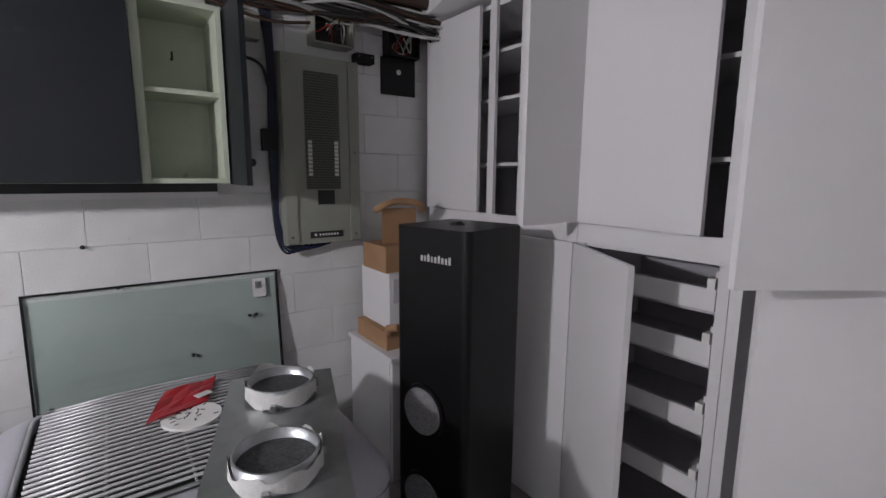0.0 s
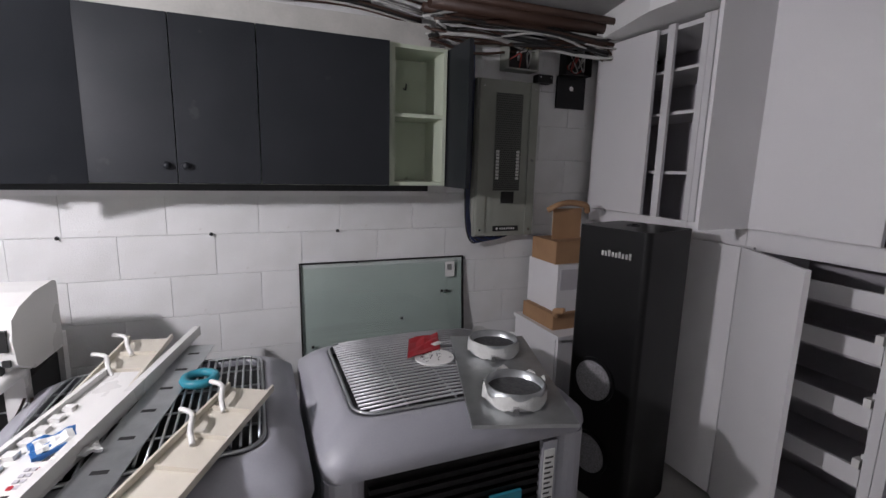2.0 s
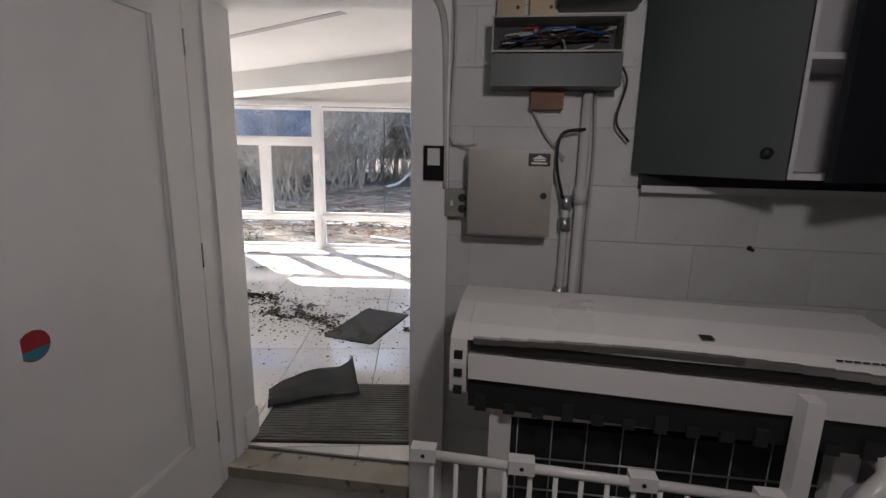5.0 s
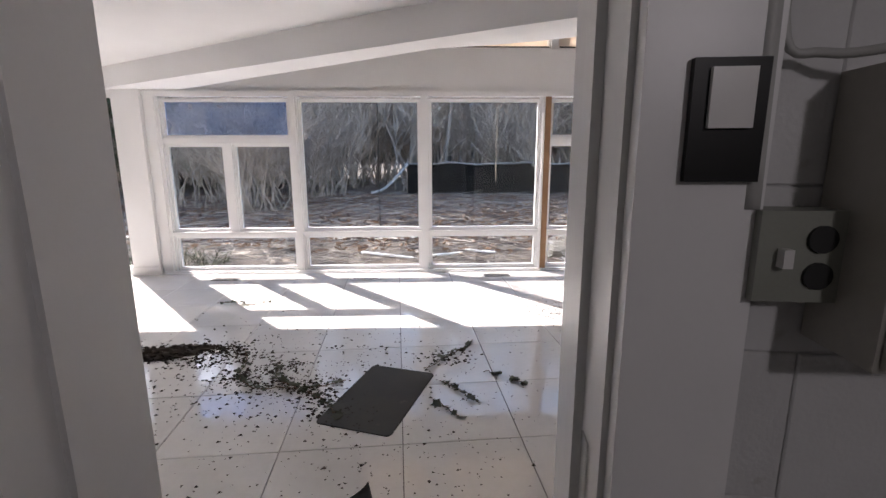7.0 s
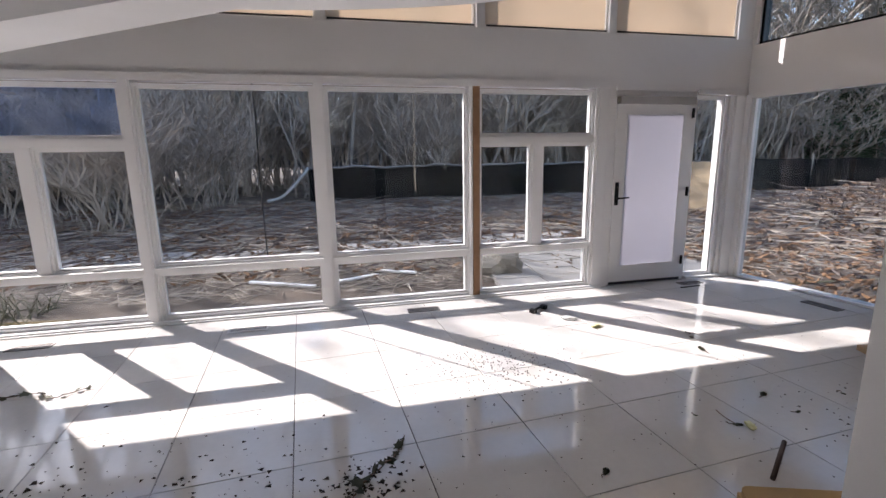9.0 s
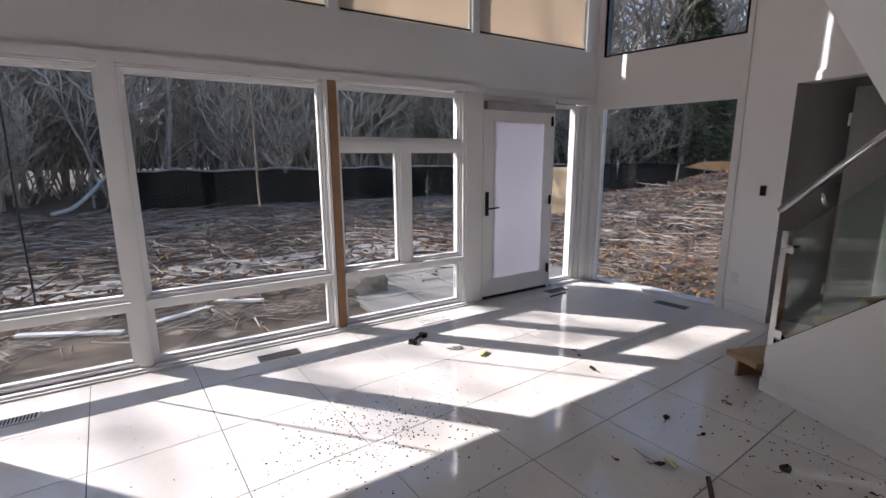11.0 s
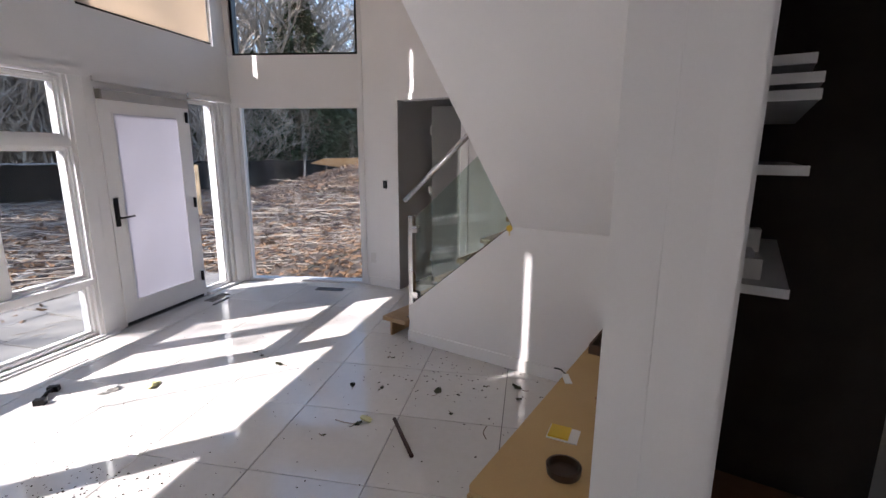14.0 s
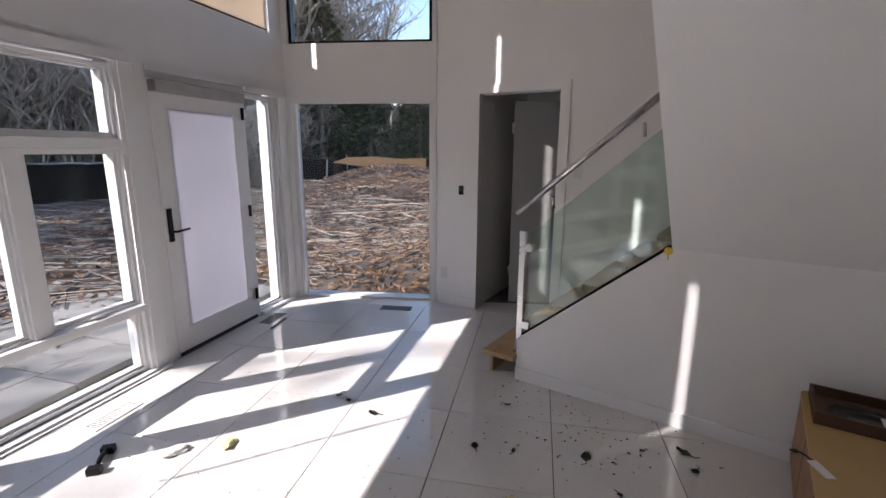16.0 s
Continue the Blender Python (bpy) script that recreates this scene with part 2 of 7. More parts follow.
def prism(name, outline, z0, z1, material, parent=None, label="", soft=0.0, m=None):
    bm = bmesh.new()
    add_prism(bm, outline, z0, z1)
    if soft:
        soften(bm, soft)
    return part(name, bm, material, parent, label, m)


def thing(name, m, label, category, group=""):
    ob = new(name)
    ob.empty_display_size = 0.1
    ob.matrix_basis = m
    return tagged(ob, label, category, group)


def structure(ob, label=""):
    return tagged(ob, label, "", "", "structure")


def curve_points(points, n=8):
    """A smooth line through points."""
    p = [Vector(q) for q in points]
    p = [2 * p[0] - p[1]] + p + [2 * p[-1] - p[-2]]
    out = []
    for i in range(1, len(p) - 2):
        for k in range(n):
            t = k / n
            a, b, c, d = p[i - 1:i + 3]
            out.append(0.5 * (2 * b + (c - a) * t + (2 * a - 5 * b + 4 * c - d) * t * t + (3 * b - a - 3 * c + d) * t ** 3))
    out.append(p[-2])
    return out


def cable(name, points, r, material, parent=None, label="", n=6, sides=6):
    return tube(name, curve_points(points, n), r, material, parent, label, sides)

# ---- structure ----
F = 0.05                     # floor of the glazed room
TOP = 5.2                    # its ceiling
WA = math.atan(0.115)        # turn of the window wall
WIN = pose(0, 7.60, F, 0, 0, math.degrees(WA))     # window wall: x along it, y out, z up from the floor
STA = pose(-1.90, 3.60, F, 0, 0, -12.5)            # stair block: x along the pier wall, y out to the windows
CA = math.cos(WA)

# ground and floors
slab = structure(box("floor", (-4.4, 2.6, -2.2, 2.33, -0.15, 0.0), CONCRETE, soft=0), "dusty grey concrete floor of the utility room")
sub = structure(box("floor_great_room", (-9.6, 3.4, 2.33, 6.3, -0.12, F - 0.012), GROUT, soft=0), "screed under the white tiles")
bm = bmesh.new()
add_prism(bm, [(-9.6, 6.3), (1.5, 6.3), (1.14, 7.79), (-9.6, 7.60 - 9.6 * 0.115 + 0.06)], -0.12, F - 0.012)
structure(part("floor_edge", bm, GROUT), "screed by the window wall")

# utility room north wall with its door opening
DX0, DX1, DTOP = -3.47, -2.59, 2.12
NB = 2.505                   # great-room face of the utility wall
wall = structure(box("wall_north", (-2.53, 2.6, 2.205, 2.47, 0, 2.6), JOINT, soft=0), "white painted block wall of the utility room")
structure(box("wall_north_far", (-9.6, -3.53, 2.2, NB, 0, 5.2), WALL, soft=0), "white wall beside the utility door")
structure(box("wall_north_head", (-3.53, -2.53, 2.2, NB, DTOP + 0.06, 5.2), WALL, soft=0), "white wall above the utility door")
structure(box("wall_north_back", (-2.53, 2.6, 2.474, NB, F, 5.2), WALL, soft=0), "white plaster on the great room side")
structure(box("wall_east", (1.95, 2.1, -2.2, 2.2, 0, 2.6), WALL, soft=0))
structure(box("wall_south", (-4.4, 2.1, -2.2, -2.05, 0, 2.6), WALL, soft=0))
structure(box("wall_west", (-4.4, -4.25, -2.05, 2.2, 0, 2.6), WALL, soft=0))
structure(box("ceiling", (-4.4, 2.1, -2.2, 2.2, 2.46, 2.6), surface("grey ceiling board", (0.4, 0.4, 0.39), rough=0.9)), "plain ceiling of the utility room")

# door frame and casing
frame_m = structure(new("door_1"), "white painted door frame with an inward-opening white door")
for x0, x1 in ((DX0 - 0.06, DX0), (DX1, DX1 + 0.06)):
    box("jamb", (x0, x1, 2.196, NB + 0.004, 0.0, DTOP), TRIM, frame_m)
box("head", (DX0 - 0.06, DX1 + 0.06, 2.196, NB + 0.004, DTOP, DTOP + 0.06), TRIM, frame_m)
box("casing", (DX1 + 0.008, DX1 + 0.145, 2.165, 2.195, 0, 2.3), TRIM, frame_m)
box("casing", (DX0 - 0.12, DX0 - 0.01, 2.165, 2.195, 0, 2.3), TRIM, frame_m)
box("stop", (DX1 - 0.014, DX1, 2.30, 2.36, 0.03, DTOP), TRIM, frame_m)
box("stop", (DX0, DX0 + 0.014, 2.30, 2.36, 0.03, DTOP), TRIM, frame_m)
box("threshold", (DX0, DX1, 2.24, 2.38, 0.0, F + 0.006), surface("worn wooden threshold", (0.36, 0.33, 0.28), rough=0.7, stain=(0.12, 0.1, 0.08)), frame_m)
box("strike_plate", (DX1 - 0.004, DX1 - 0.001, 2.25, 2.285, 0.93, 1.05), STEEL, frame_m)
box("casing", (DX1 + 0.008, DX1 + 0.09, NB + 0.005, NB + 0.022, F, 2.24), TRIM, frame_m)
box("baseboard", (DX0 - 0.012, DX0 + 0.012, 2.40, NB + 0.006, F + 0.015, F + 0.17), TRIM, frame_m)

# open leaf, folded back into the utility room
leaf = thing("door", pose(-3.462, 2.15, 0.03, 0, 0, -92.5), "white panelled door standing open into the utility room", "door")
LW, LH = 0.86, 2.06
box("stile", (0, 0.14, -0.02, 0.02, 0, LH), TRIM, leaf)
box("stile", (LW - 0.14, LW, -0.02, 0.02, 0, LH), TRIM, leaf)
box("rail", (0.1405, LW - 0.1405, -0.02, 0.02, 0, 0.29), TRIM, leaf)
box("rail", (0.1405, LW - 0.1405, -0.02, 0.02, LH - 0.12, LH), TRIM, leaf)
box("panel", (0.1405, LW - 0.1405, -0.006, 0.004, 0.2905, LH - 0.1205), TRIM, leaf)
for x0, x1, z0, z1 in ((0.1405, 0.152, 0.291, LH - 0.121), (LW - 0.152, LW - 0.1405, 0.291, LH - 0.121)):
    box("bead", (x0, x1, 0.0045, 0.011, z0, z1), TRIM, leaf)
box("bead", (0.1525, LW - 0.1525, 0.0045, 0.011, 0.291, 0.303), TRIM, leaf)
for z in (0.22, 1.02, 1.83):
    tube("hinge", [(-0.006, 0.014, z), (-0.006, 0.014, z + 0.1)], 0.008, STEEL, leaf)
st = prism("sticker", circle(0.044, 28), 0, 0.0012, RED, leaf, "round red and teal sticker", m=pose(0.67, 0.0045, 0.965, -90, 0, 0))
prism("sticker_band", [(x, y) for x, y in circle(0.041, 28) if y > 0.008], 0.0013, 0.002, TEAL, st)

# window wall in the glazed room: piers, head, upper wall
def win_box(name, u0, u1, v0, v1, z0, z1, material=WALL, label=""):
    """A box on the window wall; u is the world x of the inner face."""
    return structure(box(name, (u0 / CA, u1 / CA, v0, v1, z0, z1), material, None, label, 0.0, WIN), label)

SILL = 0.02
HEAD = 2.09
win_box("wall_window_head", -6.62, 1.13, 0.0, 0.2, HEAD, 2.60, WALL, "white wall band above the windows")
win_box("wall_window_foot", -6.62, -0.5, 0.02, 0.2, -0.3, SILL, TRIM, "low white sill kerb under the windows")
win_box("wall_column", -6.93, -6.62, -0.06, 0.24, -0.3, 2.9, WALL, "white column between the windows")
win_box("column_base", -6.95, -6.60, -0.075, -0.061, 0.0, 0.10, TRIM)
win_box("wall_window_left_head", -9.4, -6.93, 0.0, 0.2, HEAD + 0.02, 2.9, WALL)
win_box("wall_window_left_foot", -9.4, -6.93, 0.0, 0.2, -0.3, 0.04, TRIM)
win_box("wall_upper", -9.4, -4.4, 0.0, 0.2, 2.6, 5.2, WALL)
win_box("wall_upper_top", -4.4, 1.13, 0.0, 0.2, 4.9, 5.2, WALL)
win_box("wall_door_side", -0.575, -0.50, 0.0, 0.2, 0.0, HEAD, TRIM)
win_box("wall_door_side2", 0.452, 0.468, 0.0, 0.2, 0.0, HEAD, TRIM)
win_box("wall_corner_post", 1.0, 1.10, -0.0, 0.2, 0.0, HEAD, TRIM)

# corner window wall, then the wall with the inner door
C0, C1 = Vector((1.10, 7.73, 0)), Vector((1.505, 6.31, 0))
RDIR = (C1 - C0).normalized()
RLEN = (C1 - C0).length
RWM = Matrix.Translation((C0.x, C0.y, F)) @ Matrix.Rotation(math.atan2(RDIR.y, RDIR.x), 4, "Z")   # x along the wall, y outwards
structure(box("wall_corner_band", (0.0, RLEN + 0.03, 0.0, 0.2, 2.03, 2.545), WALL, None, "", 0, RWM), "white wall band over the corner window")
structure(box("wall_corner_top", (0.0, RLEN + 0.03, 0.0, 0.2, 4.9, 5.2), WALL, None, "", 0, RWM))
structure(box("wall_corner_edge", (RLEN - 0.012, RLEN + 0.03, -0.012, 0.2, 0, 5.15), TRIM, None, "", 0, RWM), "white corner trim")
structure(box("wall_corner_foot", (0.0, RLEN - 0.012, 0.05, 0.2, -0.3, 0.01), TRIM, None, "", 0, RWM))
IDM = Matrix.Translation((1.515, 6.29, F)) @ Matrix.Rotation(math.atan2(-0.976, -0.14), 4, "Z")      # x along the wall towards the stairs, y out of the room
IO0, IO1, IOH = 0.47, 1.23, 2.05
structure(box("wall_inner_a", (0.0, IO0, 0, 0.14, 0, 5.15), WALL, None, "", 0, IDM), "white wall with a small black thermostat")
structure(box("wall_inner_head", (IO0, IO1, 0, 0.14, IOH, 5.15), WALL, None, "", 0, IDM))
structure(box("wall_inner_b", (IO1, 3.68, 0, 0.14, 0, 5.15), WALL, None, "", 0, IDM), "white wall behind the stairs")

# outer shell that closes the place
structure(box("wall_far_west", (-9.75, -9.6, 2.2, 6.6, 0, 5.2), WALL, soft=0))
structure(box("wall_far_east", (3.3, 3.45, 2.4, 6.3, 0, 5.2), WALL, soft=0))
structure(box("wall_far_north_east", (1.66, 3.3, 6.16, 6.3, 0, 5.2), WALL, soft=0))
structure(box("ceiling_high", (-9.6, 3.4, 2.2, 8.05, TOP, TOP + 0.1), WALL, soft=0), "white ceiling of the double-height room")

# low ceiling with a curved edge, and the dropped beam
LOWC = 2.42
edge = [(-4.76, 6.09), (-4.03, 6.15), (-3.3, 6.14), (-2.65, 6.05), (-2.08, 5.87), (-1.64, 5.56), (-1.27, 5.16), (-1.03, 4.63), (-0.91, 4.35)]
edge = [tuple(p)[:2] for p in curve_points([(x, y, 0) for x, y in edge], 6)]
bm = bmesh.new()
add_prism(bm, [(-9.6, 2.47), (-3.0, 2.47), (-1.90, 3.66), (-1.7, 4.2)] + edge[::-1] + [(-6.2, 6.88), (-9.6, 6.49)], LOWC, LOWC + 0.2)
structure(part("ceiling_low", bm, WALL), "white low ceiling with a curved edge")
bm = bmesh.new()
add_prism(bm, [(-7.15, 6.775), (-6.2, 6.885), (-1.87, 4.42), (-2.0, 4.33), (-2.63, 4.61)], 2.2, LOWC + 0.002)
structure(part("beam", bm, WALL), "white dropped beam under the low ceiling")

# ---- added fill light in the utility room ----
# No lamp is known here; this one is added to brighten the room.
ul = thing("added_fill_lamp", pose(-2.0, 0.7, 2.46), "added bulb that fills the utility room with light", "lamp")
tube("flex", [(0, 0, 0), (0, 0, -0.35)], 0.004, INK_SHADE, ul)
tube("holder", [(0, 0, -0.35), (0, 0, -0.42)], 0.018, BLACKM, ul)
bm = bmesh.new()
bmesh.ops.create_icosphere(bm, subdivisions=3, radius=0.035)
for f in bm.faces:
    f.smooth = True
part("fill_bulb", bm, glowing("fill light glow", (1, 0.98, 0.95), 2.0), ul, m=pose(0, 0, -0.455))
fill_bulb = new("fill_light", bpy.data.lights.new("fill_light", "POINT"))
fill_bulb.data.energy, fill_bulb.data.shadow_soft_size, fill_bulb.data.color = 1.75, 0.05, (1.0, 0.98, 1.0)
fill_bulb.location = (-2.0, 0.7, 1.93)

# ---- windows and doors of the glazed room ----
def ring(bm, x0, x1, y0, y1, z0, z1, w, wb=None):
    """A rectangular frame of four mitre-free bars."""
    wb = w if wb is None else wb
    add_box(bm, x0, x0 + w, y0, y1, z0, z1)
    add_box(bm, x1 - w, x1, y0, y1, z0, z1)
    add_box(bm, x0 + w, x1 - w, y0, y1, z1 - w, z1)
    add_box(bm, x0 + w, x1 - w, y0, y1, z0, z0 + wb)


def pane(name, x0, x1, y, z0, z1, material, parent):
    bm = bmesh.new()
    add_box(bm, x0, x1, y, y + 0.008, z0, z1)
    ob = part(name, bm, material, parent)
    ob.visible_shadow = False
    return ob


def light_unit(u0, u1, z0, z1, glass, sash=False, name="window_frame", parent=None):
    """One glazed light: outer frame, stepped bead or opening sash, pane."""
    bm = bmesh.new()
    i = 0.014 if sash else 0.022
    ring(bm, u0, u1, 0.03, 0.13, z0, z1, i)
    soften(bm, 0.002, 1)
    fr = part("sash" if sash else "light", bm, TRIM, parent)
    bm = bmesh.new()
    i += 0.0005
    w = 0.02 if sash else 0.016
    ring(bm, u0 + i, u1 - i, 0.05, 0.10, z0 + i, z1 - i, w)
    soften(bm, 0.002, 1)
    part("bead", bm, TRIM, fr)
    pane("pane", u0 + i + w - 0.004, u1 - i - w + 0.004, 0.072, z0 + i + w - 0.004, z1 - i - w + 0.004, glass, fr)
    if sash:
        xm = (u0 + u1) / 2
        lock = box("latch", (xm - 0.05, xm + 0.05, 0.018, 0.0295, z0 + 0.006, z0 + 0.02), WHITEP, fr)
        box("latch_arm", (xm - 0.06, xm + 0.01, 0.008, 0.0175, z0 + 0.009, z0 + 0.017), WHITEP, fr)
    return fr


def k(u):
    return u / CA


LOW0, LOW1, MID0, MID1, TR0, TR1 = 0.03, 0.465, 0.51, 1.55, 1.61, 2.06
win = structure(new("window_1"), "white casement window with a filmed transom")
win.matrix_basis = WIN
win2 = structure(new("window_2"), "tall white fixed windows over low lights")
win2.matrix_basis = WIN
win3 = structure(new("window_3"), "white casement pair under a transom")
win3.matrix_basis = WIN
for own, u0, u1, glass in ((win, -6.45, -4.985, BLUEFILM), (win3, -1.95, -0.725, GLASS)):
    light_unit(k(u0), k(u1), TR0, TR1, glass, False, parent=own)
    mid = (u0 + u1) / 2
    light_unit(k(u0), k(mid - 0.047), MID0, MID1, GLASS, True, parent=own)
    light_unit(k(mid + 0.047), k(u1), MID0, MID1, GLASS, True, parent=own)
    light_unit(k(u0), k(u1), LOW0, LOW1, GLASS, False, parent=own)
    box("mullion", (k(mid - 0.0465), k(mid + 0.0465), 0.012, 0.14, MID0, MID1), TRIM, own)
    box("transom_bar", (k(u0), k(u1), 0.004, 0.14, MID1 + 0.001, TR0 - 0.001), TRIM, own)
    box("window_sill", (k(u0), k(u1), -0.02, 0.14, LOW1 + 0.001, MID0 - 0.001), TRIM, own)
for u0, u1 in ((-4.895, -3.475), (-3.385, -2.055)):
    light_unit(k(u0), k(u1), MID0, TR1, GLASS, False, parent=win2)
    light_unit(k(u0), k(u1), LOW0, LOW1, GLASS, False, parent=win2)
    box("window_sill", (k(u0), k(u1), -0.01, 0.14, LOW1 + 0.001, MID0 - 0.001), TRIM, win2)
for u0, u1, mt in ((-6.62, -6.451, TRIM), (-4.984, -4.896, TRIM), (-3.474, -3.386, TRIM), (-2.054, -2.019, TRIM), (-0.724, -0.576, TRIM)):
    own = win if u1 < -5.5 else (win3 if u0 > -1 else win2)
    box("post", (k(u0), k(u1), 0.0, 0.17, 0.021, HEAD - 0.001), mt, own)
    box("post_cover", (k(u0) + 0.2 * k(u1 - u0), k(u1) - 0.2 * k(u1 - u0), -0.016, -0.001, 0.021, HEAD - 0.001), mt, own)
box("raw_mullion", (k(-2.018), k(-1.952), -0.012, 0.15, 0.021, HEAD - 0.001), RAWWOOD, win3, "bare brown timber mullion")
box("head_trim", (k(-6.62), k(-0.576), -0.022, -0.001, HEAD - 0.012, HEAD + 0.05), TRIM, win2)
box("sill_trim", (k(-6.62), k(-0.576), -0.03, 0.019, 0.0, 0.026), TRIM, win2)
box("floor_track", (k(-6.6), k(-0.6), -0.055, -0.031, 0.0, 0.012), TRIM, win2)
win4 = structure(new("window_4"), "large fixed window left of the column")
win4.matrix_basis = WIN
light_unit(k(-9.3), k(-6.935), 0.05, HEAD + 0.018, GLASS, False, parent=win4)
win5 = structure(new("window_5"), "narrow white sidelight beside the glazed door")
win5.matrix_basis = WIN
light_unit(k(0.47), k(0.87), 0.03, HEAD - 0.06, GLASS, False, parent=win5)
for u0, u1, v in ((0.871, 0.92, 0.06), (0.921, 0.965, 0.03), (0.966, 0.999, 0.0)):
    box("stepped_jamb", (k(u0), k(u1), v, 0.17, 0.03, HEAD - 0.061), TRIM, win5)
box("head_trim", (k(0.48), k(1.09), -0.02, -0.001, HEAD - 0.055, HEAD - 0.005), TRIM, win5)
box("sill_trim", (k(0.502), k(1.0), -0.02, 0.19, 0.0, 0.029), TRIM, win5)

# upper windows behind roller blinds
win6 = structure(new("window_6"), "upper windows covered by beige roller blinds")
win6.matrix_basis = WIN
cuts = [-4.4, -3.335, -1.90, -0.54, 0.98]
for a, b in zip(cuts, cuts[1:]):
    light_unit(k(a), k(b - 0.08), 2.601, 4.899, GLASS, False, parent=win6)
    s0, s1 = k(a) + 0.01, k(b - 0.08) - 0.045
    bm = bmesh.new()
    outline = [(s0, 2.63), (s1, 2.63), (s1, 4.88), (s0, 4.88)]
    if a == -4.4:      # notched out of view, shaped so a slit of daylight hits the stair wall
        outline = [(s0, 2.63), (s1 + 0.03, 2.63), (s1 + 0.03, 3.2), (k(-3.45), 3.42), (k(-3.45), 4.88), (s0, 4.88)]
    add_prism(bm, outline, 0.012, 0.016, Matrix(((1, 0, 0, 0), (0, 0, 1, 0), (0, 1, 0, 0), (0, 0, 0, 1))))
    bmesh.ops.recalc_face_normals(bm, faces=bm.faces[:])
    part("blind", bm, BLIND, win6, "drawn beige roller blind")
    tube("hem_bar", [(k(a) + 0.02, 0.014, 2.622), (k(b - 0.08) - 0.02, 0.014, 2.622)], 0.008, INK_SHADE, win6)
    box("mullion", (k(b - 0.079), k(b), 0.0, 0.17, 2.601, 4.899), TRIM, win6)
box("side_trim", (k(0.981), k(1.10), -0.0, 0.17, 2.601, 4.899), TRIM, win6)

# glazed door
gd = thing("glazed_door", WIN @ pose(k(-0.487), -0.012, 0.012), "white garden door with a drawn white blind behind its glass", "door")
DW, DH = 0.9, 2.0
bm = bmesh.new()
add_box(bm, 0, 0.112, 0, 0.045, 0, DH)
add_box(bm, DW - 0.094, DW, 0, 0.045, 0, DH)
add_box(bm, 0.112, DW - 0.094, 0, 0.045, DH - 0.175, DH)
add_box(bm, 0.112, DW - 0.094, 0, 0.045, 0, 0.2)
soften(bm, 0.003)
part("door_frame", bm, TRIM, gd)
bm = bmesh.new()
ring(bm, 0.1125, DW - 0.0945, -0.004, 0.0, 0.2005, DH - 0.1755, 0.012)
part("bead", bm, TRIM, gd)
box("blind", (0.1125, DW - 0.0945, 0.012, 0.016, 0.201, DH - 0.176), DOORBLIND, gd, "drawn white blind", 0)
pane("pane", 0.1125, DW - 0.0945, 0.03, 0.2005, DH - 0.1755, GLASS, gd)
cas = box("blind_cassette", (0.005, DW - 0.005, -0.055, -0.001, DH - 0.085, DH - 0.012), surface("grey cassette", (0.45, 0.44, 0.43), rough=0.5), gd, "grey roller blind cassette", 0.01)
box("cassette_cap", (-0.012, 0.0045, -0.055, -0.006, DH - 0.085, DH - 0.012), surface("dull metal cap", (0.25, 0.24, 0.22), rough=0.4, metal=0.6), cas)
plate = box("handle_plate", (0.022, 0.06, -0.012, -0.0005, 0.88, 1.12), BLACKM, gd, "black handle plate")
tube("lever", [(0.041, -0.012, 0.955), (0.041, -0.05, 0.955), (0.06, -0.056, 0.955), (0.16, -0.056, 0.96)], 0.009, BLACKM, plate)
prism("lock", circle(0.013, 16), 0, 0.008, BLACKM, plate, m=pose(0.041, -0.012, 1.06, 90, 0, 0))
for z in (0.18, 0.95, 1.78):
    box("hinge", (DW - 0.004, DW + 0.014, -0.022, -0.001, z, z + 0.1), BLACKM, gd)
box("sweep", (0, DW, -0.006, -0.0005, 0.002, 0.03), RUBBER, gd)
fr = structure(new("door_2"), "white frame round the garden door")
fr.matrix_basis = WIN
box("head", (k(-0.5), k(0.452), 0.0, 0.17, DH + 0.016, HEAD - 0.001), TRIM, fr)
box("architrave", (k(-0.5), k(0.452), -0.02, -0.001, HEAD - 0.03, HEAD + 0.012), TRIM, fr)
box("threshold", (k(-0.5), k(0.452), -0.01, 0.19, 0.0, 0.01), STEEL, fr)
for u0, u1 in ((-0.5, -0.489), (0.415, 0.452)):
    box("jamb", (k(u0), k(u1), 0.0, 0.17, 0.011, DH + 0.015), TRIM, fr)

# corner windows
for name, z0, z1, lab in (("window_7", 0.0, 2.028, "frameless-looking tall corner window"), ("window_8", 2.546, 4.899, "upper corner window")):
    w7 = structure(new(name), lab)
    w7.matrix_basis = RWM
    bm = bmesh.new()
    ring(bm, 0.06, RLEN - 0.013, 0.02, 0.11, z0 + 0.002, z1 - 0.002, 0.03, 0.02)
    soften(bm, 0.002, 1)
    part("window_frame", bm, TRIM if z0 < 1 else BLACKM, w7)
    pane("pane", 0.085, RLEN - 0.038, 0.06, z0 + 0.015, z1 - 0.025, GLASS, w7)
    box("side_trim", (0.0, 0.059, -0.012, 0.11, z0, z1), TRIM, w7)
    if z0 < 1:
        box("head_trim", (0.0, RLEN - 0.013, -0.014, -0.001, z1 - 0.03, z1 + 0.02), TRIM, w7)
structure(box("baseboard", (RLEN + 0.035, RLEN + 0.05, -0.03, 0, 0, 0.1), TRIM, None, "", 0, RWM))

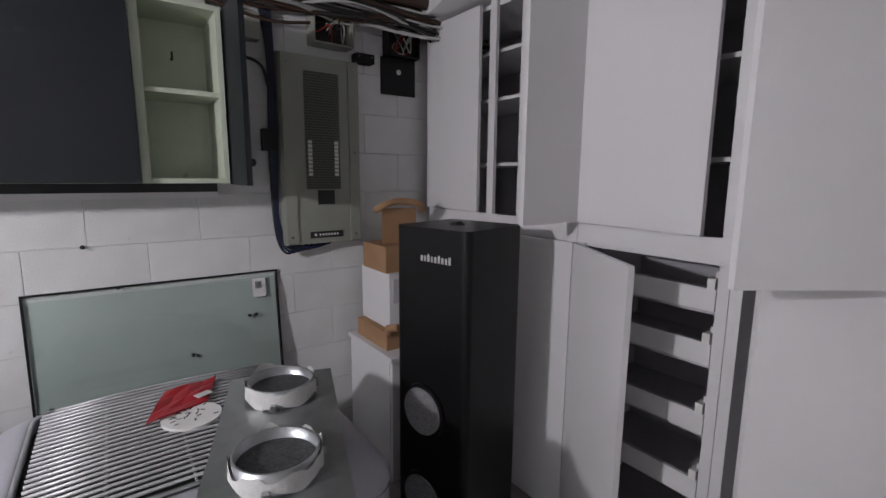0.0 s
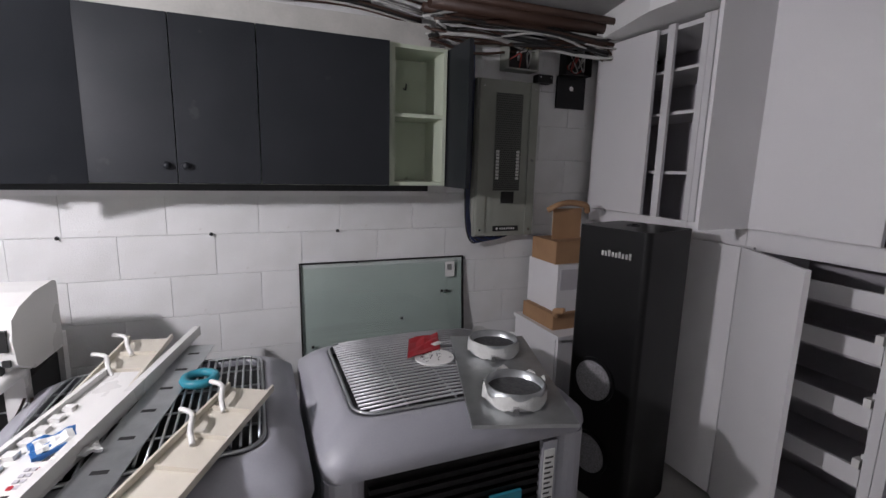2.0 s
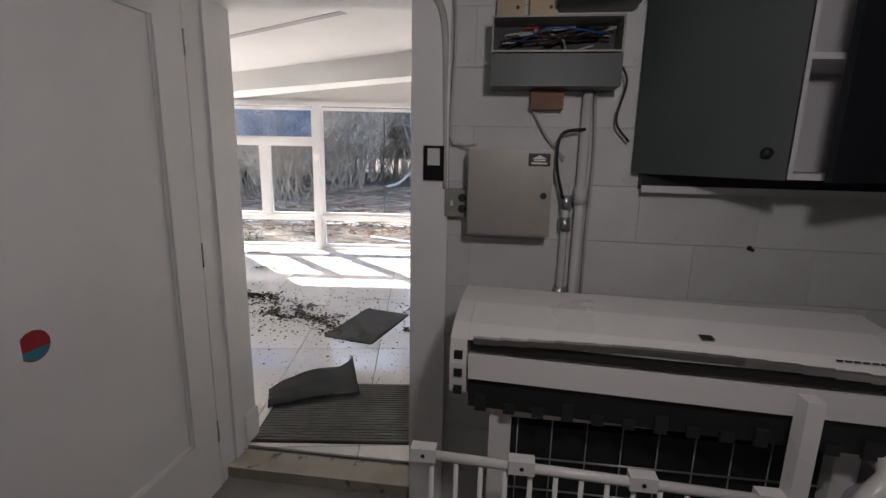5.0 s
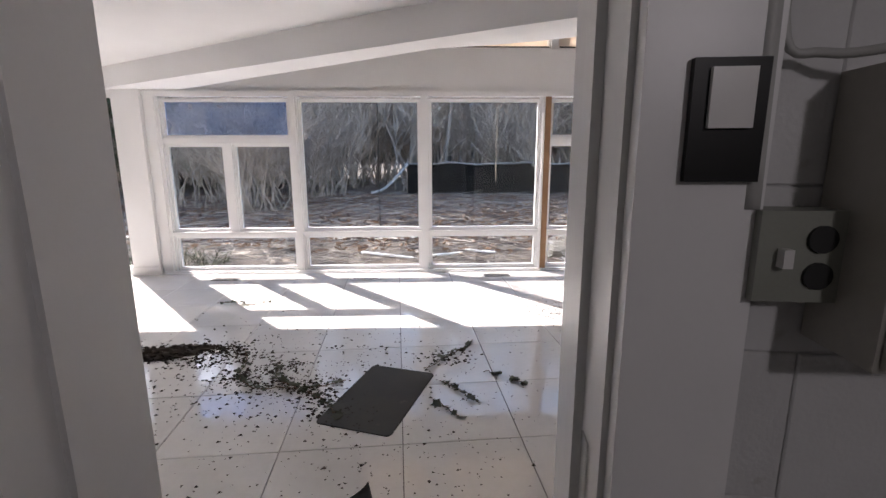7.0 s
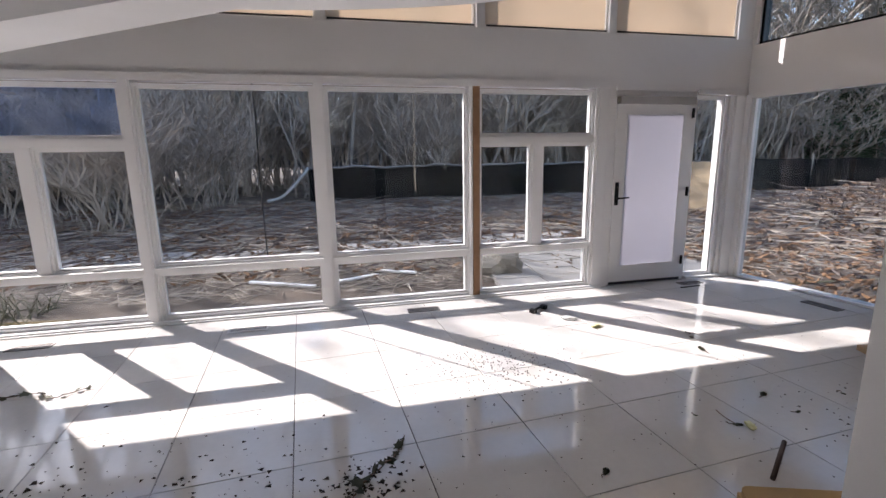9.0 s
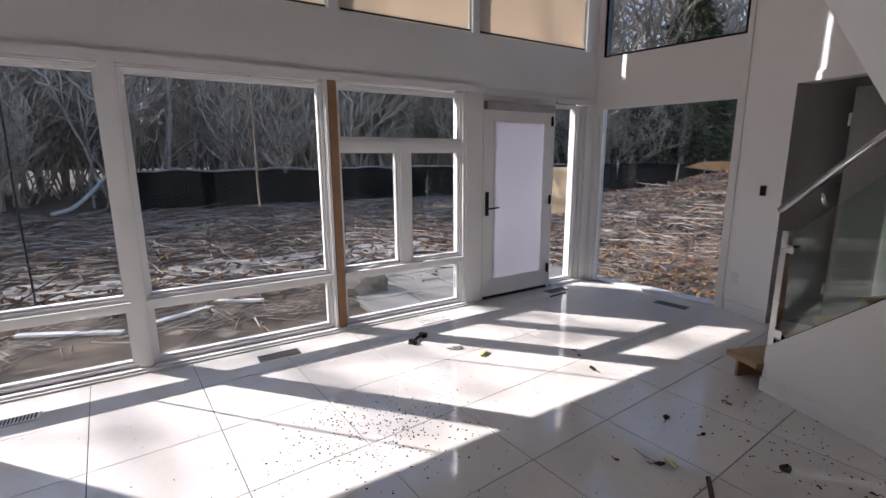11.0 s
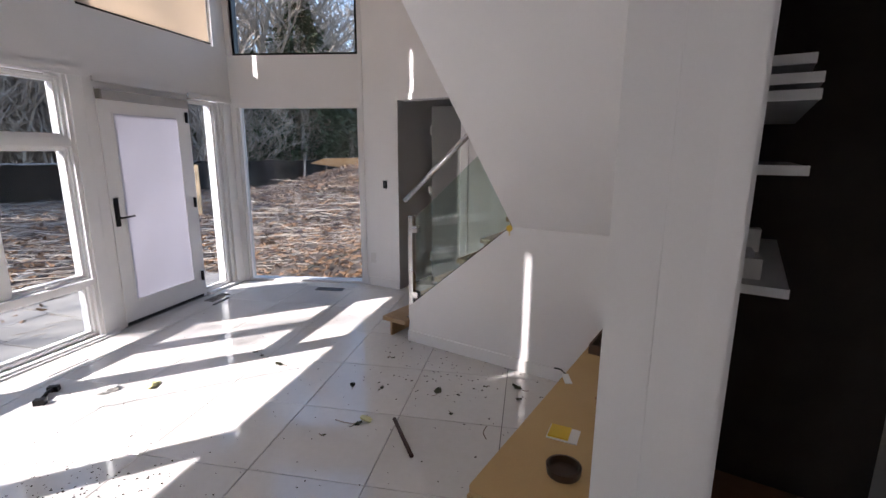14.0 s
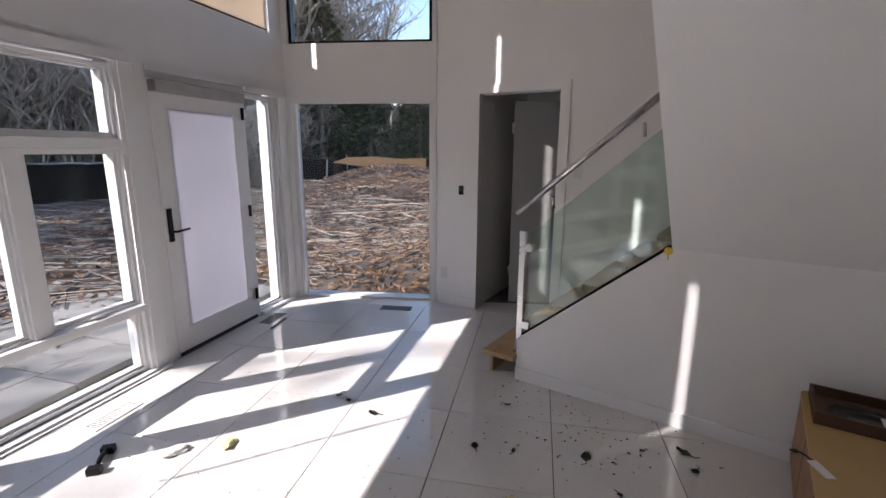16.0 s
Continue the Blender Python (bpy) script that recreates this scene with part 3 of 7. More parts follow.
# inner door: casing, reveal and a half-open leaf
idr = structure(new("door_3"), "white cased opening to a dark passage")
idr.matrix_basis = IDM
box("casing", (IO0 - 0.012, IO0, -0.014, 0.14, 0, IOH), TRIM, idr)
box("casing", (IO1, IO1 + 0.07, -0.016, -0.001, 0, IOH + 0.07), TRIM, idr)
box("casing", (IO0 - 0.012, IO1 - 0.001, -0.016, -0.001, IOH + 0.001, IOH + 0.07), TRIM, idr)
box("jamb", (IO1 - 0.02, IO1 - 0.001, 0.0, 0.15, 0, IOH), TRIM, idr)
structure(box("wall_passage", (0.1, IO0 - 0.02, 0.142, 1.3, 0, 2.6), WALL, None, "", 0, IDM))
structure(box("wall_passage_end", (0.1, 2.6, 1.3, 1.4, 0, 2.6), WALL, None, "", 0, IDM))
structure(box("wall_passage_side", (2.3, 2.4, 0.142, 1.3, 0, 2.6), WALL, None, "", 0, IDM))
structure(box("ceiling_passage", (0.1, 2.4, 0.142, 1.4, 2.4, 2.5), WALL, None, "", 0, IDM))
# The leaf's grey is passage shade put into a white door's colour.
il = thing("inner_door", IDM @ pose(IO0 + 0.2, 0.36, 0.01, 0, 0, 24), "plain inner door standing ajar, greyed for the passage shade", "door")
box("panel", (0.0, 0.72, 0, 0.04, 0, 2.0), surface("door white greyed by shade", (0.3, 0.3, 0.29), rough=0.5, scale=2, fine=120, spread=0.05), il)
for z in (0.28, 1.7):
    box("hinge", (-0.02, -0.001, 0.0, 0.03, z, z + 0.1), STEEL, il)
th = thing("thermostat", IDM @ pose(0.27, -0.001, 1.13), "small black thermostat on the white wall", "thermostat")
box("body", (0, 0.045, -0.018, 0, 0, 0.085), BLACKM, th, "", 0.006)
box("screen", (0.006, 0.039, -0.0195, -0.0182, 0.03, 0.076), INK_SHADE, th, "", 0)
so = thing("wall_socket", IDM @ pose(0.07, -0.001, 0.27), "white double wall socket", "socket")
box("plate", (0, 0.07, -0.008, 0, 0, 0.115), WHITEP, so, "", 0.003)
for z in (0.02, 0.065):
    box("outlet", (0.02, 0.05, -0.0105, -0.0082, z, z + 0.03), WHITEP, so)
sw = thing("light_switch", IDM @ pose(1.36, -0.001, 1.32), "white wall switch behind the glass railing", "switch")
box("plate", (0, 0.075, -0.006, 0, 0, 0.115), WHITEP, sw)
box("rocker", (0.025, 0.05, -0.012, -0.0062, 0.035, 0.08), WHITEP, sw)
structure(box("baseboard_2", (0.05, IO0 - 0.014, -0.014, -0.001, 0, 0.1), TRIM, None, "", 0.002, IDM))
structure(box("baseboard_3", (IO1 + 0.075, 3.6, -0.014, -0.001, 0, 0.1), TRIM, None, "", 0.002, IDM))

# ---- stairs ----
def sta_box(name, b, material=WALL, label="", soft=0.0):
    return structure(box(name, b, material, None, label, soft, STA), label)

SX = 1.70
bm = bmesh.new()
prof = [(-0.2, 0.0), (1.94, 0.0), (1.94, 0.29), (1.05, 1.035), (-0.2, 1.035)]
lo = [bm.verts.new((SX, y, z)) for y, z in prof]
hi = [bm.verts.new((SX + 0.1, y, z)) for y, z in prof]
bm.faces.new(lo)
bm.faces.new(hi[::-1])
for i in range(5):
    bm.faces.new((lo[i], hi[i], hi[(i + 1) % 5], lo[(i + 1) % 5]))
structure(part("wall_stair", bm, WALL, m=STA), "white closed stair wall")
sta_box("baseboard_stair", (SX - 0.014, SX - 0.001, -0.0, 1.94, 0, 0.09), TRIM, "white baseboard", 0.002)
sta_box("wall_pier", (0.0, SX + 1.2, -0.12, -0.0, 0, 5.1), WALL, "white wall behind the board chest")
sta_box("wall_pier_end", (0.0, 0.12, -0.27, -0.1205, 0, 5.1), WALL, "white pier beside the closet")
sta_box("wall_closet_head", (0.0, 0.12, -1.02, -0.2705, 2.08, 5.1), WALL)
sta_box("wall_closet_south", (0.0, 0.12, -1.2, -1.0205, 0, 5.1), WALL)
# Closet walls carry the unlit interior's shade in a near-black colour.
CLOSET_SHADE = surface("dark brown closet shade", (0.045, 0.035, 0.03), rough=0.8)
sta_box("wall_closet_back", (1.25, 1.35, -1.1, -0.1205, 0, 2.6), CLOSET_SHADE, "closet wall with shade in its dark colour")
sta_box("wall_closet_north", (0.1205, 1.25, -0.1245, -0.1205, 0, 2.6), CLOSET_SHADE)
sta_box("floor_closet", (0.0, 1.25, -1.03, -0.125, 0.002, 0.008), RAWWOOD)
sta_box("wall_closet_side", (0.1205, 1.25, -1.09, -1.03, 0, 2.6), CLOSET_SHADE)
sta_box("ceiling_closet", (0.1205, 1.25, -1.03, -0.1205, 2.5, 2.6), CLOSET_SHADE)
cl = structure(new("door_4"), "white cased closet opening")
cl.matrix_basis = STA
box("casing", (-0.016, -0.001, -0.275, -0.21, 0, 2.15), TRIM, cl)
box("casing", (-0.016, -0.001, -1.10, -1.015, 0, 2.15), TRIM, cl)
box("casing", (-0.016, -0.001, -1.0145, -0.2755, 2.08, 2.15), TRIM, cl)
box("jamb", (0.0, 0.125, -0.283, -0.2705, 0, 2.08), TRIM, cl)
# second flight: sloping soffit over the chest
bm = bmesh.new()
prof = [(SX, 1.03), (-0.9, 1.03 + 2.6 * 0.943), (-0.9, 1.35 + 2.6 * 0.943), (SX, 1.35), (SX + 0.9, 1.35), (SX + 0.9, 1.03)]
lo = [bm.verts.new((s, 0.0, z)) for s, z in prof]
hi = [bm.verts.new((s, 1.045, z)) for s, z in prof]
bm.faces.new(lo)
bm.faces.new(hi[::-1])
for i in range(len(prof)):
    bm.faces.new((lo[i], hi[i], hi[(i + 1) % len(prof)], lo[(i + 1) % len(prof)]))
structure(part("ceiling_stair_soffit", bm, WALL, m=STA), "white sloping underside of the upper flight")
stair = structure(new("stairs"), "oak stairs behind the white wall")
stair.matrix_basis = STA
for i in range(6):
    t1 = 2.17 - 0.205 * i
    z = 0.18 * (i + 1)
    s0 = SX - 0.06 if i == 0 else SX + 0.105
    box("tread", (s0, SX + 0.9, t1 - 0.235, t1, z - 0.035, z), OAK, stair)
    box("riser", (max(s0, SX + 0.0) , SX + 0.9, t1 - 0.05, t1 - 0.03, z - 0.18, z - 0.036), OAK, stair)

rail = thing("glass_railing", STA, "glass stair railing with brushed steel newel and handrail", "railing")
bm = bmesh.new()
pg = [(1.90, 0.33), (1.90, 1.02), (1.06, 1.76), (1.06, 1.06)]
lo = [bm.verts.new((SX + 0.05, y, z)) for y, z in pg]
hi = [bm.verts.new((SX + 0.06, y, z)) for y, z in pg]
bm.faces.new(lo)
bm.faces.new(hi[::-1])
for i in range(4):
    bm.faces.new((lo[i], hi[i], hi[(i + 1) % 4], lo[(i + 1) % 4]))
g = part("glass_panel", bm, RAILGLASS, rail)
g.visible_shadow = False
box("newel", (SX + 0.035, SX + 0.075, 1.925, 1.965, 0.18, 1.03), STEEL, rail, "", 0.004)
box("newel_foot", (SX + 0.02, SX + 0.09, 1.91, 1.98, 0.181, 0.19), STEEL, rail)
tube("handrail", [(SX + 0.02, 1.985, 1.15), (SX + 0.02, 1.08, 1.93)], 0.02, STEEL, rail, "", 12)
for y, z in ((1.75, 1.17), (1.25, 1.6)):
    tube("rail_bracket", [(SX + 0.02, y, z + 0.1), (SX + 0.05, y, z + 0.03)], 0.01, STEEL, rail)
for z in (0.36, 0.90):
    box("glass_clamp", (SX + 0.03, SX + 0.08, 1.875, 1.924, z, z + 0.05), STEEL, rail, "", 0.004)
bm = bmesh.new()
add_tube(bm, [(SX + 0.055, 1.93, 0.305), (SX + 0.055, 1.06, 1.033)], 0.014, 4)
part("glass_channel", bm, BLACKM, rail)
dot = thing("smiley_sticker", STA @ pose(SX - 0.004, 1.06, 1.02, 0, 0, 0), "yellow round smiling-face toy stuck by the stair wall", "sticker")
prism("disc", circle(0.022, 20), -0.003, 0.003, YELLOW, dot, m=pose(-0.01, 0, 0, 0, 90, 0))
box("stem", (-0.012, -0.008, -0.003, 0.003, -0.05, -0.021), YELLOW, dot)

# ---- floor tiles ----
E1, E2 = Vector((math.cos(radians(10.3)), math.sin(radians(10.3)), 0)), Vector((-math.sin(radians(10.3)), math.cos(radians(10.3)), 0))
floor_m = structure(new("floor_tiles"), "glossy white marble-look floor tiles with dark joints")


def clip(poly, p, nrm):
    out = []
    for i, a in enumerate(poly):
        b = poly[(i + 1) % len(poly)]
        da, db = (a - p).dot(nrm), (b - p).dot(nrm)
        if da >= 0:
            out.append(a)
        if (da > 0 > db) or (da < 0 < db):
            out.append(a + (b - a) * (da / (da - db)))
    return out


full = None
limits = [(Vector((0, 7.60 - 0.005, 0)), Vector((0.115, -1, 0))), (Vector((0, 2.42, 0)), Vector((0, 1, 0))), (Vector((-9.55, 0, 0)), Vector((1, 0, 0))), (Vector((3.6, 0, 0)), Vector((-1, 0, 0))),
          (C0 + Vector((0.03, 0, 0)), Vector((RDIR.y, -RDIR.x, 0)))]
for ia in range(-17, 12):
    for ib in range(-8, 8):
        a0, b0 = -0.015 + 0.6 * ia, 4.18 + 0.6 * ib
        q = [E1 * (a0 + x) + E2 * (b0 + y) for x, y in ((0.002, 0.002), (0.598, 0.002), (0.598, 0.598), (0.002, 0.598))]
        whole = True
        for p, nn in limits:
            if q and any((v - p).dot(nn) < 0 for v in q):
                whole = False
                q = clip(q, p, nn)
        if len(q) < 3:
            continue
        base = E1 * a0 + E2 * b0
        if whole and full is not None:
            ob = new("tile", full)
            ob.parent = floor_m
            ob.matrix_basis = Matrix.Translation(base)
            continue
        bm = bmesh.new()
        q = [v - base for v in q]
        mid = sum(q, Vector()) / len(q)
        add_prism(bm, [(v.x, v.y) for v in q], F - 0.011, F)
        if whole:
            edges = [e for e in bm.edges if all(v.co.z > F - 0.001 for v in e.verts)]
            bmesh.ops.bevel(bm, geom=edges, offset=0.0012, segments=1, affect="EDGES")
        ob = part("tile", bm, TILE, floor_m, m=Matrix.Translation(base))
        if whole:
            full = ob.data

# ---- outdoors ----
def rough_z(x, y):
    d = max(0, y - 8.2)
    z = -0.14 + 0.012 * d + 0.07 * noise.noise(Vector((x * 0.5, y * 0.5, 0))) * min(1, d / 2) + 0.03 * noise.noise(Vector((x * 2.1, y * 2.1, 4)))
    mx, my = (x - 11.5) / 5.0, (y - 11.8) / 3.6
    z += 1.15 * math.exp(-(mx * mx + my * my) * 1.3)
    return z


def terrain(name, x0, x1, y0, y1, step, material, label):
    nx, ny = int((x1 - x0) / step), int((y1 - y0) / step)
    verts = [(x0 + (x1 - x0) * i / nx, y0 + (y1 - y0) * j / ny) for j in range(ny + 1) for i in range(nx + 1)]
    verts = [(x, y, rough_z(x, y)) for x, y in verts]
    faces = [(j * (nx + 1) + i, j * (nx + 1) + i + 1, (j + 1) * (nx + 1) + i + 1, (j + 1) * (nx + 1) + i) for j in range(ny) for i in range(nx)]
    data = bpy.data.meshes.new(name)
    data.from_pydata(verts, [], faces)
    data.materials.append(material)
    return structure(new(name, data), label)


EARTH = surface("leaf-strewn earth", (0.105, 0.07, 0.048), (0.03, 0.021, 0.015), rough=0.95, scale=0.8, fine=14, bump=0.9, stain=(0.26, 0.21, 0.165), stain_at=0.6)
PAVER = surface("grey paver", (0.27, 0.25, 0.23), (0.2, 0.185, 0.17), rough=0.85, scale=4, fine=60, bump=0.3, random_tone=0.1)
FENCEB = surface("black silt fabric", (0.006, 0.006, 0.007), (0.014, 0.014, 0.016), rough=0.85, scale=2, fine=60, bump=0.3, spec=0.2)
BARK = surface("grey bark", (0.34, 0.3, 0.265), (0.1, 0.085, 0.07), rough=0.9, scale=4, fine=40, bump=0.5)
TWIG = surface("dry twig", (0.5, 0.43, 0.36), (0.14, 0.1, 0.075), rough=0.9, scale=2.5, fine=20, bump=0.2)
NEEDLE = surface("evergreen foliage", (0.035, 0.06, 0.025), (0.06, 0.085, 0.035), rough=0.8, scale=1.2, fine=8, bump=0.2)
STRAW = surface("straw and chips", (0.3, 0.21, 0.14), (0.13, 0.075, 0.045), rough=0.9, scale=2, fine=20)
DRYLEAF = surface("dead leaf", (0.22, 0.11, 0.05), (0.12, 0.07, 0.04), rough=0.9, scale=1, fine=10)
terrain("ground", -40, 50, 7.9, 62, 0.45, EARTH, "rough cleared ground strewn with dead leaves and twigs")
bm = bmesh.new()
add_box(bm, -400, 400, 55, 900, -0.6, 0.2)
add_box(bm, -400, -30, 7.8, 60, -0.6, -0.15)
add_box(bm, 45, 400, -60, 60, -0.6, -0.15)
structure(part("ground_far", bm, EARTH), "ground out to the horizon")
structure(box("ground_side", (2.0, 45, -10, 7.91, -0.4, -0.16), EARTH, soft=0), "ground beside the house")
rng = random.Random(5)

# paving outside the windows
pav = structure(new("pavement"), "grey stone paving along the house")
pm = None
for i in range(5, 10):
    for j in range(5):
        x, y = -4.6 + 0.62 * i, 7.86 + 0.115 * (-4.6 + 0.62 * i) + 0.42 * j + 0.35
        if pm is None:
            bm = bmesh.new()
            add_box(bm, 0, 0.606, 0, 0.406, -0.05, 0)
            soften(bm, 0.006, 1)
            ob = part("paver", bm, PAVER, pav)
            pm = ob.data
        else:
            ob = new("paver", pm)
            ob.parent = pav
        ob.matrix_basis = pose(x, y, -0.075 + rng.uniform(-0.006, 0.006), rng.uniform(-0.5, 0.5), rng.uniform(-0.5, 0.5), math.degrees(WA))

path = structure(new("garden_path"), "pale stone path across the cleared ground")
bm = bmesh.new()
add_box(bm, 0, 0.43, 0, 0.27, -0.05, 0)
soften(bm, 0.008, 1)
stone = part("stone", bm, surface("pale path stone", (0.42, 0.38, 0.34), (0.3, 0.27, 0.24), rough=0.9, scale=5, fine=60, bump=0.3, random_tone=0.14), path)
for i in range(24):
    for j in range(4):
        x, y = -10.2 + 0.445 * i + 0.22 * (j % 2), 9.95 + 0.285 * j + 0.03 * i
        ob = stone if i + j == 0 else new("stone", stone.data)
        ob.parent = path
        ob.matrix_basis = pose(x, y, rough_z(x + 0.2, y + 0.14) + 0.02, rng.uniform(-2, 2), rng.uniform(-2, 2), 4 + rng.uniform(-3, 3))


def litter(name, count, area, size, material, label, flat=0.25, seed=1, thick=0.006):
    """Loose twigs or chips strewn over the ground, in one mesh."""
    r = random.Random(seed)
    verts, faces = [], []
    for _ in range(count):
        x, y = area(r)
        z = rough_z(x, y)
        ln = r.uniform(*size)
        a, e = r.uniform(0, 6.283), r.uniform(-0.05, flat)
        d = Vector((math.cos(a) * math.cos(e), math.sin(a) * math.cos(e), math.sin(e)))
        s = Vector((-d.y, d.x, 0)).normalized() * thick * r.uniform(0.6, 1.6)
        up = Vector((0, 0, thick * 1.4))
        p = Vector((x, y, z + 0.012))
        i = len(verts)
        q = p + d * ln
        verts += [p - s, p + s, p + up, q - s * 0.5, q + s * 0.5, q + up * 0.6]
        faces += [(i, i + 3, i + 5, i + 2), (i + 1, i + 2, i + 5, i + 4), (i, i + 1, i + 4, i + 3)]
    data = bpy.data.meshes.new(name)
    data.from_pydata(verts, [], faces)
    data.materials.append(material)
    return tagged(new(name, data), label, "litter", "", "stuff")


litter("twigs", 7000, lambda r: (r.uniform(-13, 8), 8.5 + 11.5 * r.random() ** 1.4), (0.15, 0.7), TWIG, "pale dry twigs strewn over the cleared ground", 0.14, 3, 0.0055)
litter("sticks", 1500, lambda r: (r.uniform(-14, 9), 9.5 + 9.5 * r.random()), (0.5, 1.7), TWIG, "longer dry sticks lying on the ground", 0.1, 4, 0.0095)
litter("dark_sticks", 1800, lambda r: (r.uniform(-14, 9), 9.2 + 10 * r.random()), (0.3, 1.4), COPPER, "dark wet sticks lying on the ground", 0.16, 14, 0.012)
litter("wood_chips", 5000, lambda r: (r.gauss(10.5, 3.4), r.gauss(11.0, 2.6)), (0.05, 0.16), STRAW, "wood chips and straw over the earth mound", 0.5, 6, 0.01)
litter("bark_bits", 5000, lambda r: (r.gauss(9.0, 3.4), r.gauss(10.6, 2.6)), (0.06, 0.2), COPPER, "dark bark bits over the earth mound", 0.5, 16, 0.016)
litter("dead_leaves", 7000, lambda r: (r.uniform(-14, 14), 9 + 10 * r.random()), (0.07, 0.14), DRYLEAF, "brown dead leaves", 0.6, 7, 0.026)
litter("dead_leaves", 2200, lambda r: (r.uniform(1.6, 7.5), r.uniform(5, 9.6)), (0.05, 0.11), DRYLEAF, "brown dead leaves beside the house", 0.5, 9, 0.018)
litter("rail_litter", 260, lambda r: (r.uniform(-8.6, -6.6), r.uniform(7.6, 8.4)), (0.12, 0.35), LEAF, "green and straw grass tufts by the column window", 1.3, 8, 0.008)

# silt fence with posts
fence = thing("silt_fence", pose(0, 0, 0), "black fabric silt fence sagging between timber posts", "fence")
line = [(-5.6, 19.5), (-2.6, 19.8), (0.2, 20.0), (3.2, 20.2), (6.2, 20.0), (9.4, 19.4), (12.6, 18.4), (16.0, 16.8), (19.5, 14.0), (21.5, 10.5), (22.5, 6.0), (22.0, 1.5)]
dense = curve_points([(x, y, 0) for x, y in line], 8)
bm = bmesh.new()
rows = []
for i, p in enumerate(dense):
    g0 = rough_z(p.x, p.y) - 0.05
    top = g0 + 1.22 + 0.09 * noise.noise(Vector((i * 0.35, 2, 0)))
    off = 0.05 * math.sin(i * 0.8)
    rows.append([bm.verts.new((p.x + off * s, p.y + off * s, g0 + (top - g0) * s)) for s in (0, 0.35, 0.7, 1.0)])
for a, b in zip(rows, rows[1:]):
    for q in range(3):
        bm.faces.new((a[q], b[q], b[q + 1], a[q + 1]))
bmesh.ops.solidify(bm, geom=bm.faces[:], thickness=0.012)
part("fabric", bm, FENCEB, fence)
tube("top_band", [(p.x, p.y - 0.02, rough_z(p.x, p.y) + 1.15 + 0.09 * noise.noise(Vector((i * 0.35, 2, 0)))) for i, p in enumerate(dense[:44])], 0.035, surface("grey fence hem", (0.26, 0.25, 0.24), rough=0.9), fence)
for x, y in line:
    z = rough_z(x, y)
    box("post", (x - 0.03, x + 0.03, y + 0.03, y + 0.09, z - 0.1, z + 1.35), TWIG, fence)
cable("torn_end", [(-5.6, 19.5, rough_z(-5.6, 19.5) + 1.15), (-6.1, 19.3, 0.55), (-6.5, 19.1, 0.2), (-6.9, 18.9, 0.08)], 0.06, surface("pale torn fabric", (0.5, 0.49, 0.47), rough=0.8), fence, "pale torn fence end")
bank = thing("clay_board", pose(14.2, 14.6, 0, 0, 4, -38), "orange-tan site board leaning beyond the mound", "board")
prism("panel", [(-1.6, 0.98), (2.6, 0.72), (2.6, 1.42), (1.0, 1.3), (0.4, 1.34), (-1.0, 1.22)], 0, 0.05, surface("orange clay board", (0.6, 0.3, 0.12), rough=0.8), bank, "", 0, pose(0, 0.05, 0, 90, 0, 0))
for x in (-1.8, 0, 1.8):
    box("stake", (x - 0.03, x + 0.03, 0.051, 0.11, rough_z(14, 14) - 0.7, 1.1), TWIG, bank)
ob = thing("site_fence_panel", pose(5.0, 13.4, rough_z(5.0, 13.4), 0, 0, -75), "tan plywood hoarding panel outside the sidelight", "hoarding")
box("panel", (-1.0, 0.55, 0, 0.03, 0, 1.25), surface("tan plywood", (0.5, 0.36, 0.22), rough=0.8, scale=3), ob)

stump = thing("stump", pose(-1.35, 8.95, -0.06), "weathered grey tree stump with dry grass by the window", "stump")
bm = bmesh.new()
bmesh.ops.create_icosphere(bm, subdivisions=3, radius=0.3)
for v in bm.verts:
    v.co = Vector((v.co.x * 1.15, v.co.y * 0.8, max(-0.05, v.co.z * 0.8))) * (1 + 0.35 * noise.noise(v.co * 6))
part("rock", bm, surface("weathered stump", (0.2, 0.18, 0.15), (0.1, 0.09, 0.08), rough=0.95, scale=8, bump=0.7), stump)
bm = bmesh.new()
for i in range(60):
    a = rng.uniform(0, 6.28)
    r0 = rng.uniform(0.05, 0.33)
    p = Vector((math.cos(a) * r0, math.sin(a) * r0 * 0.7, 0.1))
    add_tube(bm, [p, p + Vector((rng.uniform(-.1, .1), rng.uniform(-.1, .1), 0.12)), p + Vector((rng.uniform(-.25, .25), rng.uniform(-.25, .25), rng.uniform(0.1, 0.25)))], [0.004, 0.003, 0.001], 3, False)
part("dry_grass", bm, TWIG, stump)
for (x, y, a, ln, lab) in ((-3.6, 8.75, 38, 0.75, "white plank"), (-4.7, 8.9, -15, 0.9, "white plank"), (-2.5, 9.1, 150, 0.6, "white plank"), (-0.9, 8.6, 5, 0.35, "grey paver block")):
    pk = thing("plank", pose(x, y, rough_z(x, y) + 0.03, 0, 2, a), "short pale board lying on the ground", "plank", "boards on the ground")
    box("board", (0, ln, 0, 0.07, 0, 0.025), TRIM if lab == "white plank" else PAVER, pk)
lampp = thing("garden_lamp", pose(-13.8, 12.6, rough_z(-13.8, 12.6)), "black garden lamp post with a white globe", "lamp")
tube("post", [(0, 0, 0), (0, 0, 2.0)], 0.06, BLACKM, lampp)
bm = bmesh.new()
bmesh.ops.create_icosphere(bm, subdivisions=3, radius=0.24)
for f in bm.faces:
    f.smooth = True
part("globe", bm, WHITEP, lampp, m=pose(0, 0, 2.2))
tube("collar", [(0, 0, 1.95), (0, 0, 2.03)], 0.12, BLACKM, lampp)
fen = thing("garden_rail", pose(-15.6, 13.5, rough_z(-15.6, 13.5)), "weathered white garden rail", "fence")
